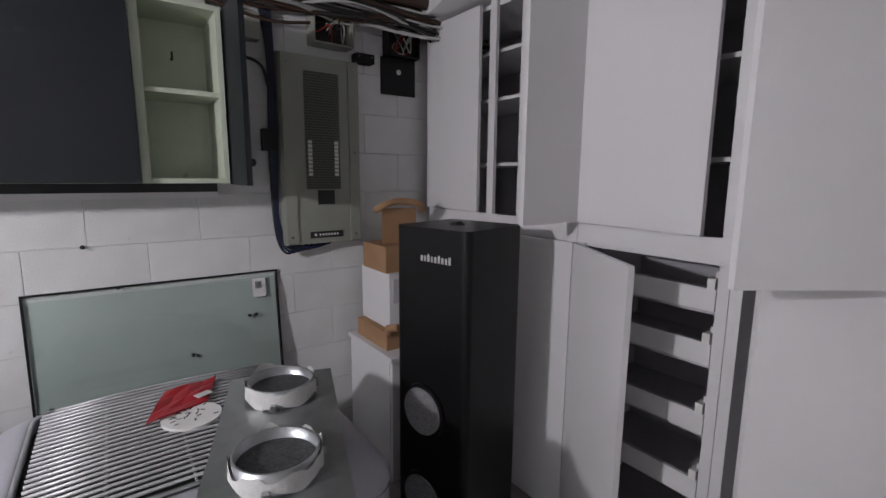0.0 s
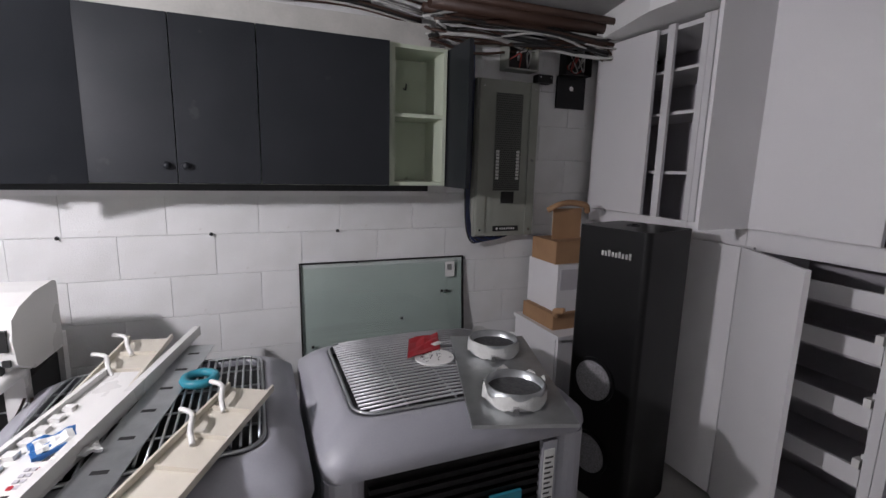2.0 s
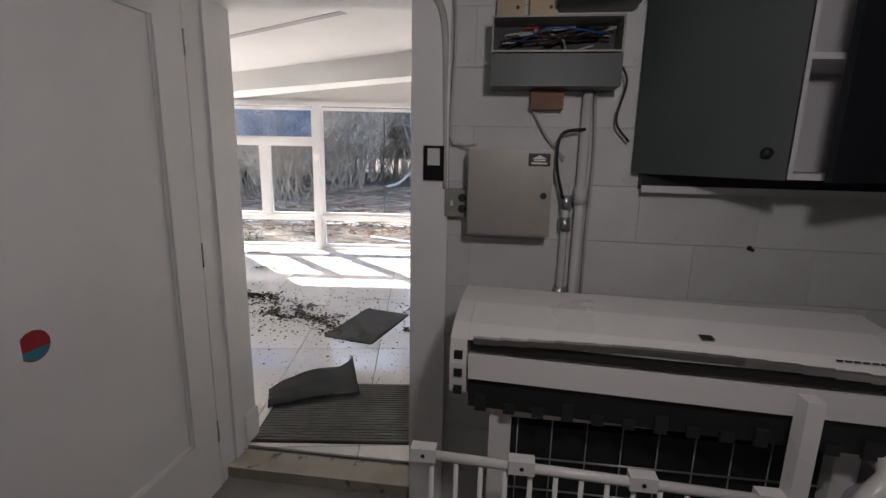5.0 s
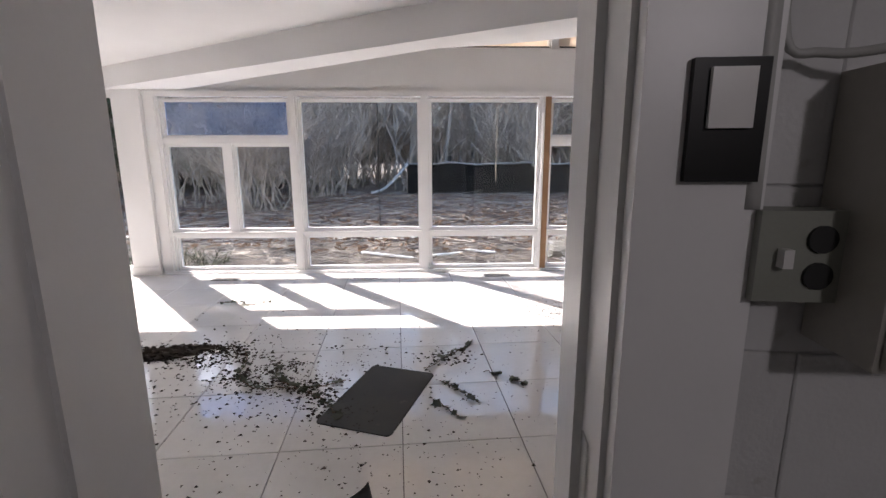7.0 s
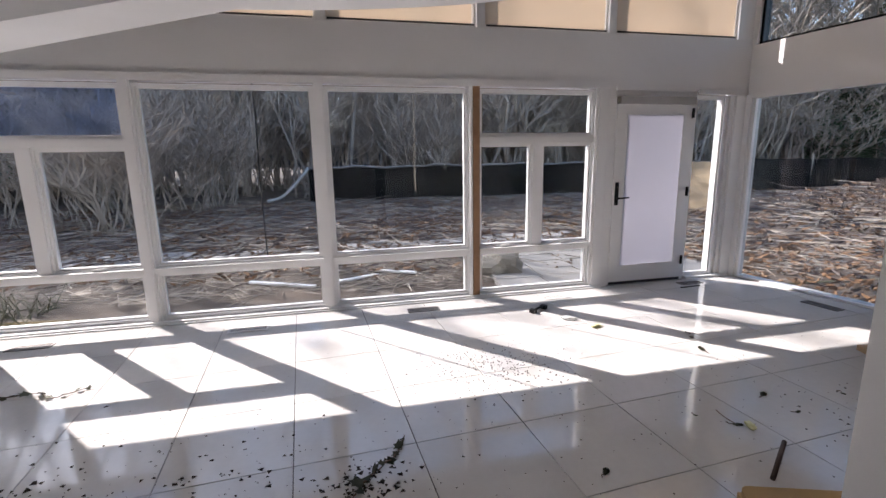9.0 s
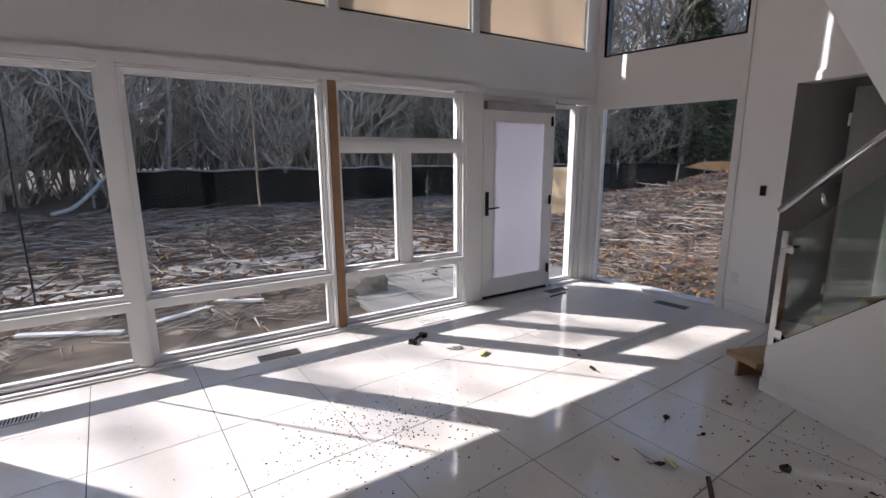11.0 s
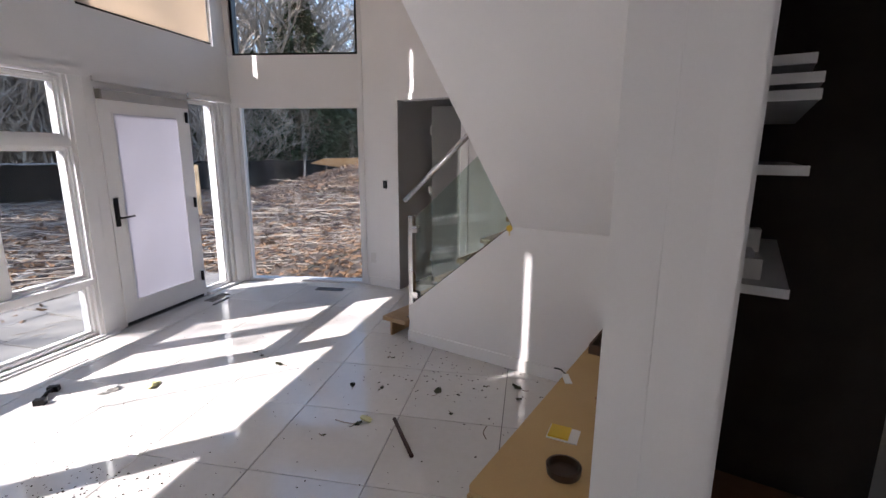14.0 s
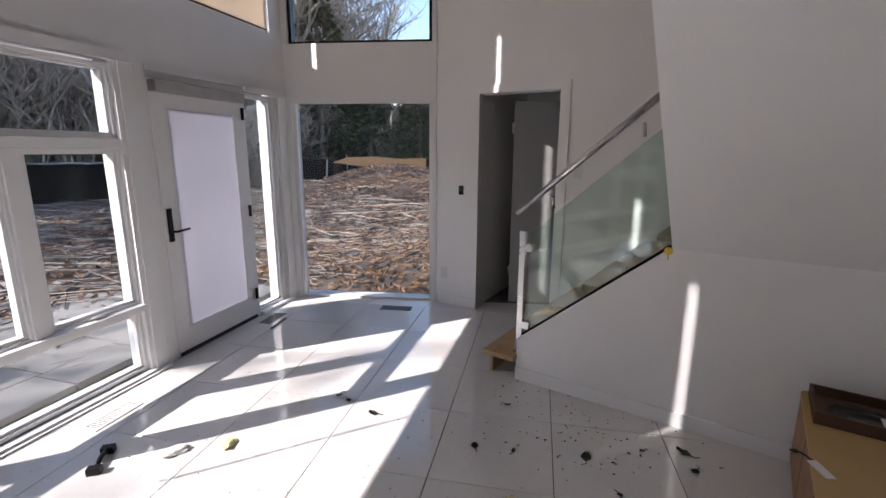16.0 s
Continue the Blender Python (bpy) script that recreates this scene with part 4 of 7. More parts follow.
for z in (0.35, 0.7, 1.0):
    box("rail", (0, 1.9, 0, 0.04, z, z + 0.09), PAVER, fen)
for x in (0, 0.9, 1.8):
    box("post", (x, x + 0.08, 0.041, 0.12, 0, 1.1), PAVER, fen)


def grow(out, r, p, d, ln, rad, depth):
    """Adds a limb and its branches as (start, end, radius, end radius)."""
    q = p
    steps = 4
    for s in range(steps):
        n = q + d * (ln / steps)
        out.append((q, n, rad * (1 - 0.25 * s / steps), rad * (1 - 0.25 * (s + 1) / steps)))
        q = n
        d = (d + Vector((r.uniform(-.38, .38), r.uniform(-.38, .38), r.uniform(-.08, .16)))).normalized()
        if depth > 0 and s > 0:
            for _ in range(2):
                a = Vector((r.uniform(-1, 1), r.uniform(-1, 1), r.uniform(0.0, 0.9))).normalized()
                grow(out, r, q, (d * 0.5 + a).normalized(), ln * r.uniform(0.4, 0.62), max(0.013, rad * 0.5), depth - 1)


def wood(segs, sides=3):
    verts, faces = [], []
    for a, b, ra, rb in segs:
        d = (b - a).normalized()
        u = d.orthogonal().normalized()
        w = d.cross(u)
        i = len(verts)
        for c, rr in ((a, ra), (b, rb)):
            for q in range(sides):
                t = 2 * math.pi * q / sides
                verts.append(c + (u * math.cos(t) + w * math.sin(t)) * rr)
        faces += [(i + q, i + (q + 1) % sides, i + sides + (q + 1) % sides, i + sides + q) for q in range(sides)]
    return verts, faces


r = random.Random(11)
kinds = []
for s in range(6):
    segs = []
    grow(segs, r, Vector((0, 0, 0)), Vector((r.uniform(-.08, .08), r.uniform(-.08, .08), 1)).normalized(), r.uniform(5.5, 8.5), r.uniform(0.08, 0.15), 3)
    v, f = wood(segs, 4)
    data = bpy.data.meshes.new("bare_tree")
    data.from_pydata(v, [], f)
    data.materials.append(BARK)
    kinds.append(data)
shrubs = []
for s in range(5):
    segs = []
    for _ in range(7):
        grow(segs, r, Vector((r.uniform(-.5, .5), r.uniform(-.5, .5), 0)), Vector((r.uniform(-.5, .5), r.uniform(-.5, .5), 1)).normalized(), r.uniform(1.6, 3.0), 0.026, 2)
    v, f = wood(segs, 3)
    data = bpy.data.meshes.new("bare_shrub")
    data.from_pydata(v, [], f)
    data.materials.append(TWIG)
    shrubs.append(data)
placed = 0
while placed < 130:
    x, y = r.uniform(-30, 34), r.uniform(21.0, 42)
    if x > 15 and y > 30:
        continue
    ob = new("bare_tree", kinds[placed % 6])
    ob.matrix_basis = pose(x, y, rough_z(x, y) - 0.1, 0, 0, r.uniform(0, 360)) @ Matrix.Scale(r.uniform(0.8, 1.5), 4)
    tagged(ob, "leafless grey tree at the edge of the wood", "tree", "bare trees behind the fence")
    placed += 1
for i in range(260):
    x, y = r.uniform(-27, 26), r.uniform(20.6, 32)
    ob = new("bare_shrub", shrubs[i % 5])
    ob.matrix_basis = pose(x, y, rough_z(x, y) - 0.1, 0, 0, r.uniform(0, 360)) @ Matrix.Scale(r.uniform(1.0, 2.1), 4)
    tagged(ob, "tangled leafless shrub behind the fence", "shrub", "bare shrubs behind the fence")
for i in range(16):
    x, y = r.uniform(-13, -8), r.uniform(14, 19.5)
    ob = new("bare_shrub", shrubs[i % 5])
    ob.matrix_basis = pose(x, y, rough_z(x, y) - 0.1, 0, 0, r.uniform(0, 360)) @ Matrix.Scale(r.uniform(0.7, 1.1), 4)
    tagged(ob, "tangled leafless shrub by the clearing", "shrub", "bare shrubs by the clearing")


def evergreen(seed, height):
    """An evergreen: trunk and a ragged crown of drooping sprays made of small leaves."""
    q = random.Random(seed)
    bm = bmesh.new()
    add_tube(bm, [(0, 0, 0), (0, 0, height * 0.5), (0, 0, height * 0.95)], [0.16, 0.1, 0.03], 6, False)
    trunk = bpy.data.meshes.new("trunk")
    bm.to_mesh(trunk)
    bm.free()
    trunk.materials.append(BARK)
    v, f = [], []
    for _ in range(2300):
        h = q.uniform(0.08, 1.0) ** 0.8
        rad = (1 - h) ** 0.7 * height * 0.27 * q.uniform(0.45, 1.1) * (1 + 0.25 * math.sin(h * 17 + seed))
        a = q.uniform(0, 6.283)
        c = Vector((math.cos(a) * rad, math.sin(a) * rad, h * height))
        for _ in range(3):
            d = Vector((math.cos(a) + q.uniform(-.7, .7), math.sin(a) + q.uniform(-.7, .7), q.uniform(-.7, .3))).normalized() * q.uniform(0.15, 0.4)
            s = d.cross(Vector((q.uniform(-1, 1), q.uniform(-1, 1), 1))).normalized() * q.uniform(0.04, 0.1)
            o = c + Vector((q.uniform(-.15, .15), q.uniform(-.15, .15), q.uniform(-.15, .15)))
            i = len(v)
            v += [o, o + d * 0.5 + s, o + d, o + d * 0.5 - s]
            f.append((i, i + 1, i + 2, i + 3))
    crown = bpy.data.meshes.new("crown")
    crown.from_pydata(v, [], f)
    crown.materials.append(NEEDLE)
    return trunk, crown


ever = [evergreen(s, hgt) for s, hgt in ((1, 7.5), (2, 9.0), (3, 6.5))]
spots = [(16, 21), (18.5, 20), (21, 18.5), (23.5, 16.5), (25, 14), (26.5, 11.5), (27, 8.5), (27.5, 5), (20, 23), (23, 21), (26, 18), (28.5, 13), (12, 23.5), (14, 26), (29, 9), (-14, 21.5), (-16.5, 20), (-19, 18), (-18, 22), (-22, 17)]
for i, (x, y) in enumerate(spots):
    tr, cr = ever[i % 3]
    e = thing("evergreen_tree", pose(x, y, rough_z(x, y) - 0.1, 0, 0, i * 77) @ Matrix.Scale(0.85 + 0.35 * ((i * 37) % 10) / 10, 4), "dark evergreen tree behind the black fence", "tree", "evergreens behind the fence")
    for nm, dt in (("trunk", tr), ("crown", cr)):
        o = new(nm, dt)
        o.parent = e

# Backdrop sheet; its near-black colour holds the wood's deep shade.
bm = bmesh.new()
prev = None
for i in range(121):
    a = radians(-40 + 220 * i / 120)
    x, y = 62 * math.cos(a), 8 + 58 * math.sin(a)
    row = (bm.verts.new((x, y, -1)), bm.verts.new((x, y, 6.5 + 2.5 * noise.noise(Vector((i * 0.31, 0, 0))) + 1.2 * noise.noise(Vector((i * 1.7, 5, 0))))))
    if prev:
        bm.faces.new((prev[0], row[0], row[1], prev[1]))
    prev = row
structure(part("backdrop", bm, surface("shaded far wood", (0.03, 0.026, 0.022), (0.012, 0.01, 0.009), rough=1.0, scale=0.5, fine=3, bump=0)), "backdrop of distant bare wood, shade in its colour")
GUARDP = surface("pale steel guard", (0.55, 0.55, 0.57), rough=0.4, metal=0.35, scale=8, bump=0.02)

# ---- utility room: block wall ----
cache = {}
H, L = 0.2033, 0.4066
for row in range(12):
    z0 = row * H
    x = -1.75 - 3 * L - (L / 2 if row % 2 else 0)
    while x < 2.0:
        a, b = max(x, -2.525), min(x + L, 1.93)
        if b - a > 0.03:
            key = round(b - a, 3)
            if key not in cache:
                bm = bmesh.new()
                add_box(bm, 0.0005, b - a - 0.0005, 0, 0.02, 0.0012, H - 0.0012)
                edges = [e for e in bm.edges if all(v.co.y < 0.001 for v in e.verts)]
                bmesh.ops.bevel(bm, geom=edges, offset=0.002, segments=1, affect="EDGES")
                ob = part("block", bm, BLOCK, wall)
                cache[key] = ob.data
            else:
                ob = new("block", cache[key])
                ob.parent = wall
            ob.matrix_basis = pose(a, 2.2 + rng.uniform(0, 0.002), z0)
        x += L
for x in (-1.36, -0.75, -0.14):
    hk = thing("wall_hook", pose(x, 2.2, 1.22), "rusty steel fixing sticking out of the block wall", "hook", "fixings in the wall")
    tube("pin", [(0, 0.002, 0), (0.004, -0.022, -0.003)], 0.004, INK_SHADE, hk)
    prism("washer", circle(0.009, 10), 0.001, 0.005, INK_SHADE, hk, "", 0, pose(0, 0, 0, 90, 0, 0))

# ---- dark wall cabinets ----
def wall_cabinet(name, x0, x1, y0, y1, z0, z1, shelves, material, inner, label, sides=True):
    c = thing(name, pose(x0, y1, z0), label, "cabinet", "dark wall cabinets")
    w, d, h = x1 - x0, y1 - y0, z1 - z0
    box("side", (0, 0.018, -d, 0, 0, h), inner, c)
    box("side", (w - 0.018, w, -d, 0, 0, h), inner, c)
    box("top", (0.0185, w - 0.0185, -d, 0, h - 0.018, h), inner, c)
    box("bottom", (0.0185, w - 0.0185, -d, 0, 0, 0.018), inner, c)
    box("back", (0.0185, w - 0.0185, -0.012, -0.001, 0.0185, h - 0.0185), inner, c)
    for s in shelves:
        box("shelf", (0.0185, w - 0.0185, -d + 0.004, -0.0125, s - 0.009, s + 0.009), inner, c)
    return c


def knob(parent, x, y, z):
    bm = bmesh.new()
    bmesh.ops.create_uvsphere(bm, u_segments=14, v_segments=8, radius=0.016)
    for f in bm.faces:
        f.smooth = True
    part("knob", bm, DARK, parent, "round dark knob", pose(x, y, z))


ZC0, ZC1 = 1.475, 2.14
c1 = wall_cabinet("wall_cabinet", -1.145, 0.062, 1.915, 2.195, ZC0, ZC1, (0.33,), DARK, SHELFG, "long dark slate wall cabinet with three closed doors")
for a, b, kx in ((0.0, 0.31, 0.275), (0.312, 0.63, 0.345), (0.632, 1.207, None)):
    d = box("door", (a + 0.002, b, -0.302, -0.283, 0.002, 0.663), DARK, c1, "scuffed dark slate door")
    if kx:
        knob(d, kx, -0.312, 0.075)
c2 = wall_cabinet("wall_cabinet", 0.066, 0.365, 1.93, 2.195, ZC0, ZC1, (0.34,), SHELFG, SHELFG, "pale green open wall shelf with its dark door swung open")
box("frame", (0.0, 0.03, -0.275, -0.266, 0, 0.665), SHELFG, c2)
d = box("door", (0.31, 0.33, -0.50, -0.215, -0.005, 0.665), DARK, c2, "open dark slate door")
knob(d, 0.342, -0.45, 0.08)
for z in (0.1, 0.4):
    box("hinge", (0.331, 0.37, -0.222, -0.2, z, z + 0.05), STEEL, c2)
tube("hook", [(0.15, -0.02, 0.50), (0.15, -0.06, 0.49), (0.15, -0.07, 0.52)], 0.004, INK_SHADE, c2)
c3 = wall_cabinet("wall_cabinet", -1.43, -1.149, 1.93, 2.195, ZC0, ZC1, (0.34,), SHELFG, LAMI, "narrow wall cabinet standing open with pale shelves")
d = box("door", (0.0, 0.275, -0.02, 0.0, 0, 0.665), DARK, c3, "dark slate door ajar", 0.002, pose(0.283, -0.285, 0.0, 0, 0, 22) @ pose(-0.275, 0, 0))
sl = thing("loose_cabinet_door", pose(-1.785, 2.185, 1.475, 0, 0, -42), "grey-green cabinet door swung out from the wall", "cabinet door")
d = box("panel", (0, 0.45, -0.02, 0.0, 0, 0.68), SLATE, sl)
knob(d, 0.40, -0.03, 0.075)
box("packer", (-0.0, 0.03, 0.001, 0.012, 0.0, 0.03), WHITEP, sl)
rl = thing("cabinet_rail", pose(-1.765, 2.196, 1.422), "dark mounting rail under the wall cabinets", "rail")
box("bar", (0, 2.12, -0.045, 0, 0, 0.05), DARK, rl)
box("lip", (0, 2.12, -0.05, -0.0455, -0.012, 0.012), LAMI, rl)

# ---- breaker panel and boxes by the corner ----
bp = thing("breaker_panel", pose(0.632, 2.197, 1.172), "grey-green electrical panel with a perforated cover", "electrical panel")
box("back_box", (0.0, 0.393, -0.07, 0, 0, 0.893), PANELG, bp)
box("cover", (0.004, 0.389, -0.086, -0.0705, 0.004, 0.889), PANELG, bp, "", 0.004)
box("side_rail", (0.006, 0.06, -0.094, -0.0865, 0.01, 0.883), PANELG, bp)
box("side_rail", (0.333, 0.387, -0.094, -0.0865, 0.01, 0.883), PANELG, bp)
mesh_m = surface("perforated sheet", (0.12, 0.125, 0.11), rough=0.5, scale=3)
grid = box("perforated_sheet", (0.11, 0.285, -0.0885, -0.0865, 0.27, 0.82), mesh_m, bp)
# Black discs on the sheet; the holes' shade is put into colour.
bm = bmesh.new()
for i in range(14):
    for j in range(44):
        x = 0.116 + 0.0125 * i + (0.006 if j % 2 else 0)
        if x < 0.28:
            add_prism(bm, circle(0.0042, 6, x, 0.0), 0, 0.001, pose(0, -0.0886, 0.277 + 0.0125 * j, 90, 0, 0))
part("perforations", bm, INK_SHADE, grid)
for x in (0.122, 0.255):
    bm = bmesh.new()
    for j in range(9):
        add_box(bm, x, x + 0.02, -0.0915, -0.0898, 0.335 + 0.019 * j, 0.35 + 0.019 * j)
    part("number_strip", bm, PAPER, grid)
box("screen", (0.165, 0.25, -0.091, -0.0866, 0.195, 0.265), INK_SHADE, bp)
nb = box("name_plate", (0.12, 0.29, -0.0905, -0.0866, 0.03, 0.062), INK_SHADE, bp, "black name plate", 0.001)
bm = bmesh.new()
for i in range(7):
    add_box(bm, 0.165 + 0.015 * i, 0.174 + 0.015 * i, -0.0914, -0.0906, 0.041, 0.051)
add_prism(bm, circle(0.008, 5), 0, 0.0008, pose(0.146, -0.0906, 0.046, 90, 0, 0))
part("mark", bm, WHITEP, nb)
for x, z in ((0.03, 0.04), (0.03, 0.85), (0.36, 0.04), (0.36, 0.85), (0.36, 0.45)):
    prism("screw", circle(0.006, 8), 0, 0.003, STEEL, bp, m=pose(x, -0.0941, z, 90, 0, 0))


def junction_box(x0, x1, z0, z1, depth, material, label, open_front=True, colours=(), seed=1):
    jb = thing("junction_box", pose(x0, 2.197, z0), label, "junction box")
    w, h = x1 - x0, z1 - z0
    q = random.Random(seed)
    if not open_front:
        box("body", (0, w, -depth, 0, 0, h), material, jb, "", 0.004)
        for x in (0.015, w - 0.015):
            prism("screw", circle(0.004, 8), 0, 0.002, STEEL, jb, m=pose(x, -depth, h - 0.015, 90, 0, 0))
        return jb
    bm = bmesh.new()
    ring(bm, 0, w, -depth, 0, 0, h, 0.006)
    part("rim", bm, material, jb)
    # Black back holds the shade inside the open box.
    box("back", (0.006, w - 0.006, -0.008, -0.001, 0.006, h - 0.006), INK_SHADE, jb)
    for i, mt in enumerate(colours):
        pts = [(q.uniform(0.03, w - 0.03), -0.02, h - 0.01)]
        for _ in range(3):
            pts.append((q.uniform(0.02, w - 0.02), -q.uniform(0.02, depth), q.uniform(0.02, h - 0.03)))
        cable("wire", pts, 0.0035, mt, jb)
    return jb


WIREY = surface("yellow wire nut", (0.6, 0.4, 0.03), rough=0.4)
WIRER = surface("red wire", (0.4, 0.03, 0.02), rough=0.4)
junction_box(0.80, 1.0, 2.125, 2.30, 0.10, PANELG, "open grey junction box full of wires and yellow caps", True, (CABLEW, INK_SHADE, WIRER, WIREY, CABLEW, WIREY, CABLEW, INK_SHADE), 2)
junction_box(1.21, 1.40, 2.135, 2.30, 0.07, BLACKM, "open black junction box with white and red wires", True, (CABLEW, CABLEW, WIRER, CABLEW, WIRER, INK_SHADE), 5)
pl = thing("cover_plate", pose(1.195, 2.196, 1.945), "black steel cover plate hanging below its box", "cover plate")
box("plate", (0, 0.21, -0.012, 0, 0, 0.19), BLACKM, pl, "", 0.004)
prism("knockout", circle(0.014, 14), 0, 0.002, WHITEP, pl, m=pose(0.105, -0.0121, 0.12, 90, 0, 0))
junction_box(0.45, 0.565, 2.10, 2.21, 0.07, PANELG, "closed grey junction box above the panel", False)
junction_box(1.03, 1.13, 2.075, 2.12, 0.06, BLACKM, "small black splice block under the cables", False)
bun = thing("cable_bundle", pose(0, 2.1, 2.3), "tangle of grey, brown and black cables under the ceiling", "cables")
q = random.Random(9)
for i in range(26):
    z = q.uniform(-0.08, 0.12)
    pts = [(0.3 + 0.1 * q.random(), q.uniform(-.06, .06), z)]
    for x in (0.6, 0.95, 1.3, 1.6, 1.85):
        pts.append((x + q.uniform(-.06, .06), q.uniform(-.1, .07), z + q.uniform(-.05, .06)))
    cable("cable", pts, q.uniform(0.005, 0.011), (COPPER, INK_SHADE, CABLEW, INK_SHADE, COPPER)[i % 5], bun, "", 4, 5)
for i in range(9):
    z = q.uniform(0.02, 0.13)
    cable("cable", [(-1.2 + 0.2 * i * q.random(), 0.05, z + 0.03), (-0.6, 0.04, z), (-0.1, 0.05, z + 0.02), (0.3, 0.04, z - 0.03)], 0.007, (COPPER, INK_SHADE, CABLEW)[i % 3], bun, "", 5, 5)
pipe = thing("ceiling_pipe", pose(0, 2.0, 2.38), "rusty dark pipes under the ceiling", "pipe")
for y, r0 in ((0.02, 0.035), (0.12, 0.025), (-0.1, 0.02)):
    tube("pipe", [(0.3, y, 0), (1.9, y, 0.01)], r0, COPPER, pipe)
drop = thing("panel_cables", pose(0, 0, 0), "dark blue and black cables hanging beside the panel", "cables")
for i in range(6):
    cable("cable", [(0.57 + 0.01 * i, 2.17, 2.28), (0.6 + 0.005 * i, 2.165, 2.02), (0.59 + 0.006 * i, 2.16, 1.6), (0.6 + 0.005 * i, 2.16, 1.25), (0.64 + 0.02 * i, 2.14, 1.135 + 0.004 * i), (0.72 + 0.03 * i, 2.15, 1.168)], 0.006, CABLEB if i % 2 else INK_SHADE, drop)
cable("cable", [(0.36, 2.18, 2.03), (0.48, 2.17, 2.03), (0.57, 2.165, 2.0), (0.6, 2.16, 1.9)], 0.007, INK_SHADE, drop)
for x, z in ((0.41, 1.55), (0.56, 1.62)):
    bx = thing("fuse_box", pose(x, 2.197, z), "small dark wall box behind the cables", "electrical box")
    box("body", (0, 0.06, -0.05, 0, 0, 0.1), DARK, bx, "", 0.004)
# sloping plaster bulkhead over the tall cabinets
bm = bmesh.new()
add_prism(bm, [(1.42, 2.19), (1.94, 2.19), (1.94, -1.0), (1.25, -1.0), (1.25, 1.55)], 2.33, 2.459)
structure(part("ceiling_bulkhead", bm, WALL), "white plaster bulkhead above the cabinets")
structure(box("wall_top_plate", (-2.5, 0.35, 2.13, 2.197, 2.19, 2.30), surface("pale beam", (0.5, 0.49, 0.46), rough=0.8), soft=0.004), "pale plate above the dark cabinets")

# ---- electrical things by the door ----
cb = thing("control_cabinet", pose(-2.365, 2.197, 1.247), "beige-grey steel control cabinet with a round lock", "electrical cabinet")
box("body", (0, 0.29, -0.105, 0, 0, 0.298), surface("beige-grey enamel", (0.42, 0.4, 0.36), rough=0.4, metal=0.3, scale=3), cb, "", 0.005)
box("lid", (0.006, 0.284, -0.112, -0.1055, 0.006, 0.292), surface("beige-grey lid", (0.42, 0.4, 0.36), rough=0.38, metal=0.3, scale=3), cb, "", 0.003)
prism("lock", circle(0.011, 16), 0, 0.006, INK_SHADE, cb, m=pose(0.262, -0.112, 0.145, 90, 0, 0))
lb = box("label", (0.205, 0.278, -0.1132, -0.1122, 0.245, 0.288), INK_SHADE, cb, "black maker's label", 0)
bm = bmesh.new()
add_box(bm, 0.215, 0.268, -0.1142, -0.1134, 0.252, 0.258)
add_box(bm, 0.222, 0.262, -0.1142, -0.1134, 0.262, 0.267)
add_prism(bm, [(-0.025, 0), (0.025, 0), (0, 0.014)], 0, 0.0008, pose(0.242, -0.1134, 0.269, 90, 0, 0))
part("print", bm, WHITEP, lb)
jb = junction_box(-2.30, -1.885, 1.855, 1.965, 0.13, PANELG, "open grey-green trunking box stuffed with wires", True, (CABLEW, INK_SHADE, CABLEW, BLUE, COPPER, INK_SHADE, CABLEW, INK_SHADE, CABLEW, WIRER), 3)
jl = thing("trunking_cover", pose(-2.30, 2.197, 1.75), "grey-green steel cover below the open box", "cover")
box("panel", (0, 0.415, -0.132, 0, 0, 0.1), SLATE, jl, "", 0.004)
gp = thing("meter_box", pose(-2.09, 2.197, 2.005), "grey-green steel meter box", "electrical box")
box("body", (0, 0.25, -0.14, 0, 0, 0.3), SLATE, gp, "", 0.008)
box("door", (0.03, 0.22, -0.15, -0.1405, 0.03, 0.28), SLATE, gp, "", 0.004)
for x in (-2.29, -2.18):
    tm = thing("dial_timer", pose(x, 2.197, 1.985), "brass-faced rotary timer on the block wall", "timer", "rotary timers")
    box("plate", (0, 0.095, -0.03, 0, 0, 0.165), surface("aged brass", (0.34, 0.27, 0.18), rough=0.4, metal=0.6), tm, "", 0.004)
    dl = prism("dial", circle(0.028, 20), 0, 0.012, WHITEP, tm, m=pose(0.047, -0.0305, 0.1, 90, 0, 0))
    prism("knob", circle(0.012, 14), 0.0125, 0.028, WHITEP, dl)
    prism("button", circle(0.006, 10), 0, 0.004, INK_SHADE, tm, m=pose(0.07, -0.0305, 0.03, 90, 0, 0))
rb = thing("relay_box", pose(-2.16, 2.197, 1.685), "small rust-brown relay box", "electrical box")
box("body", (0, 0.11, -0.05, 0, 0, 0.063), surface("rust-brown steel", (0.22, 0.12, 0.08), rough=0.6, metal=0.3), rb, "", 0.003)
ps = thing("wall_switch", pose(-2.535, 2.164, 1.43), "black switch plate with a white rocker on the door casing", "switch")
box("plate", (0, 0.075, -0.01, 0, 0, 0.125), BLACKM, ps, "", 0.003)
box("rocker", (0.016, 0.06, -0.016, -0.0102, 0.055, 0.115), WHITEP, ps, "", 0.002)
dup = thing("socket_outlet", pose(-2.452, 2.197, 1.30), "grey steel box with a switch and a double socket", "socket")
box("box", (0, 0.09, -0.045, 0, 0, 0.1), PANELG, dup, "", 0.004)
for z in (0.03, 0.07):
    prism("outlet", circle(0.015, 14), 0, 0.004, INK_SHADE, dup, m=pose(0.063, -0.045, z, 90, 0, 0))
box("toggle", (0.02, 0.03, -0.058, -0.0455, 0.04, 0.06), WHITEP, dup)
cd = thing("conduit", pose(0, 0, 0), "white-painted conduits running down the block wall", "conduit")
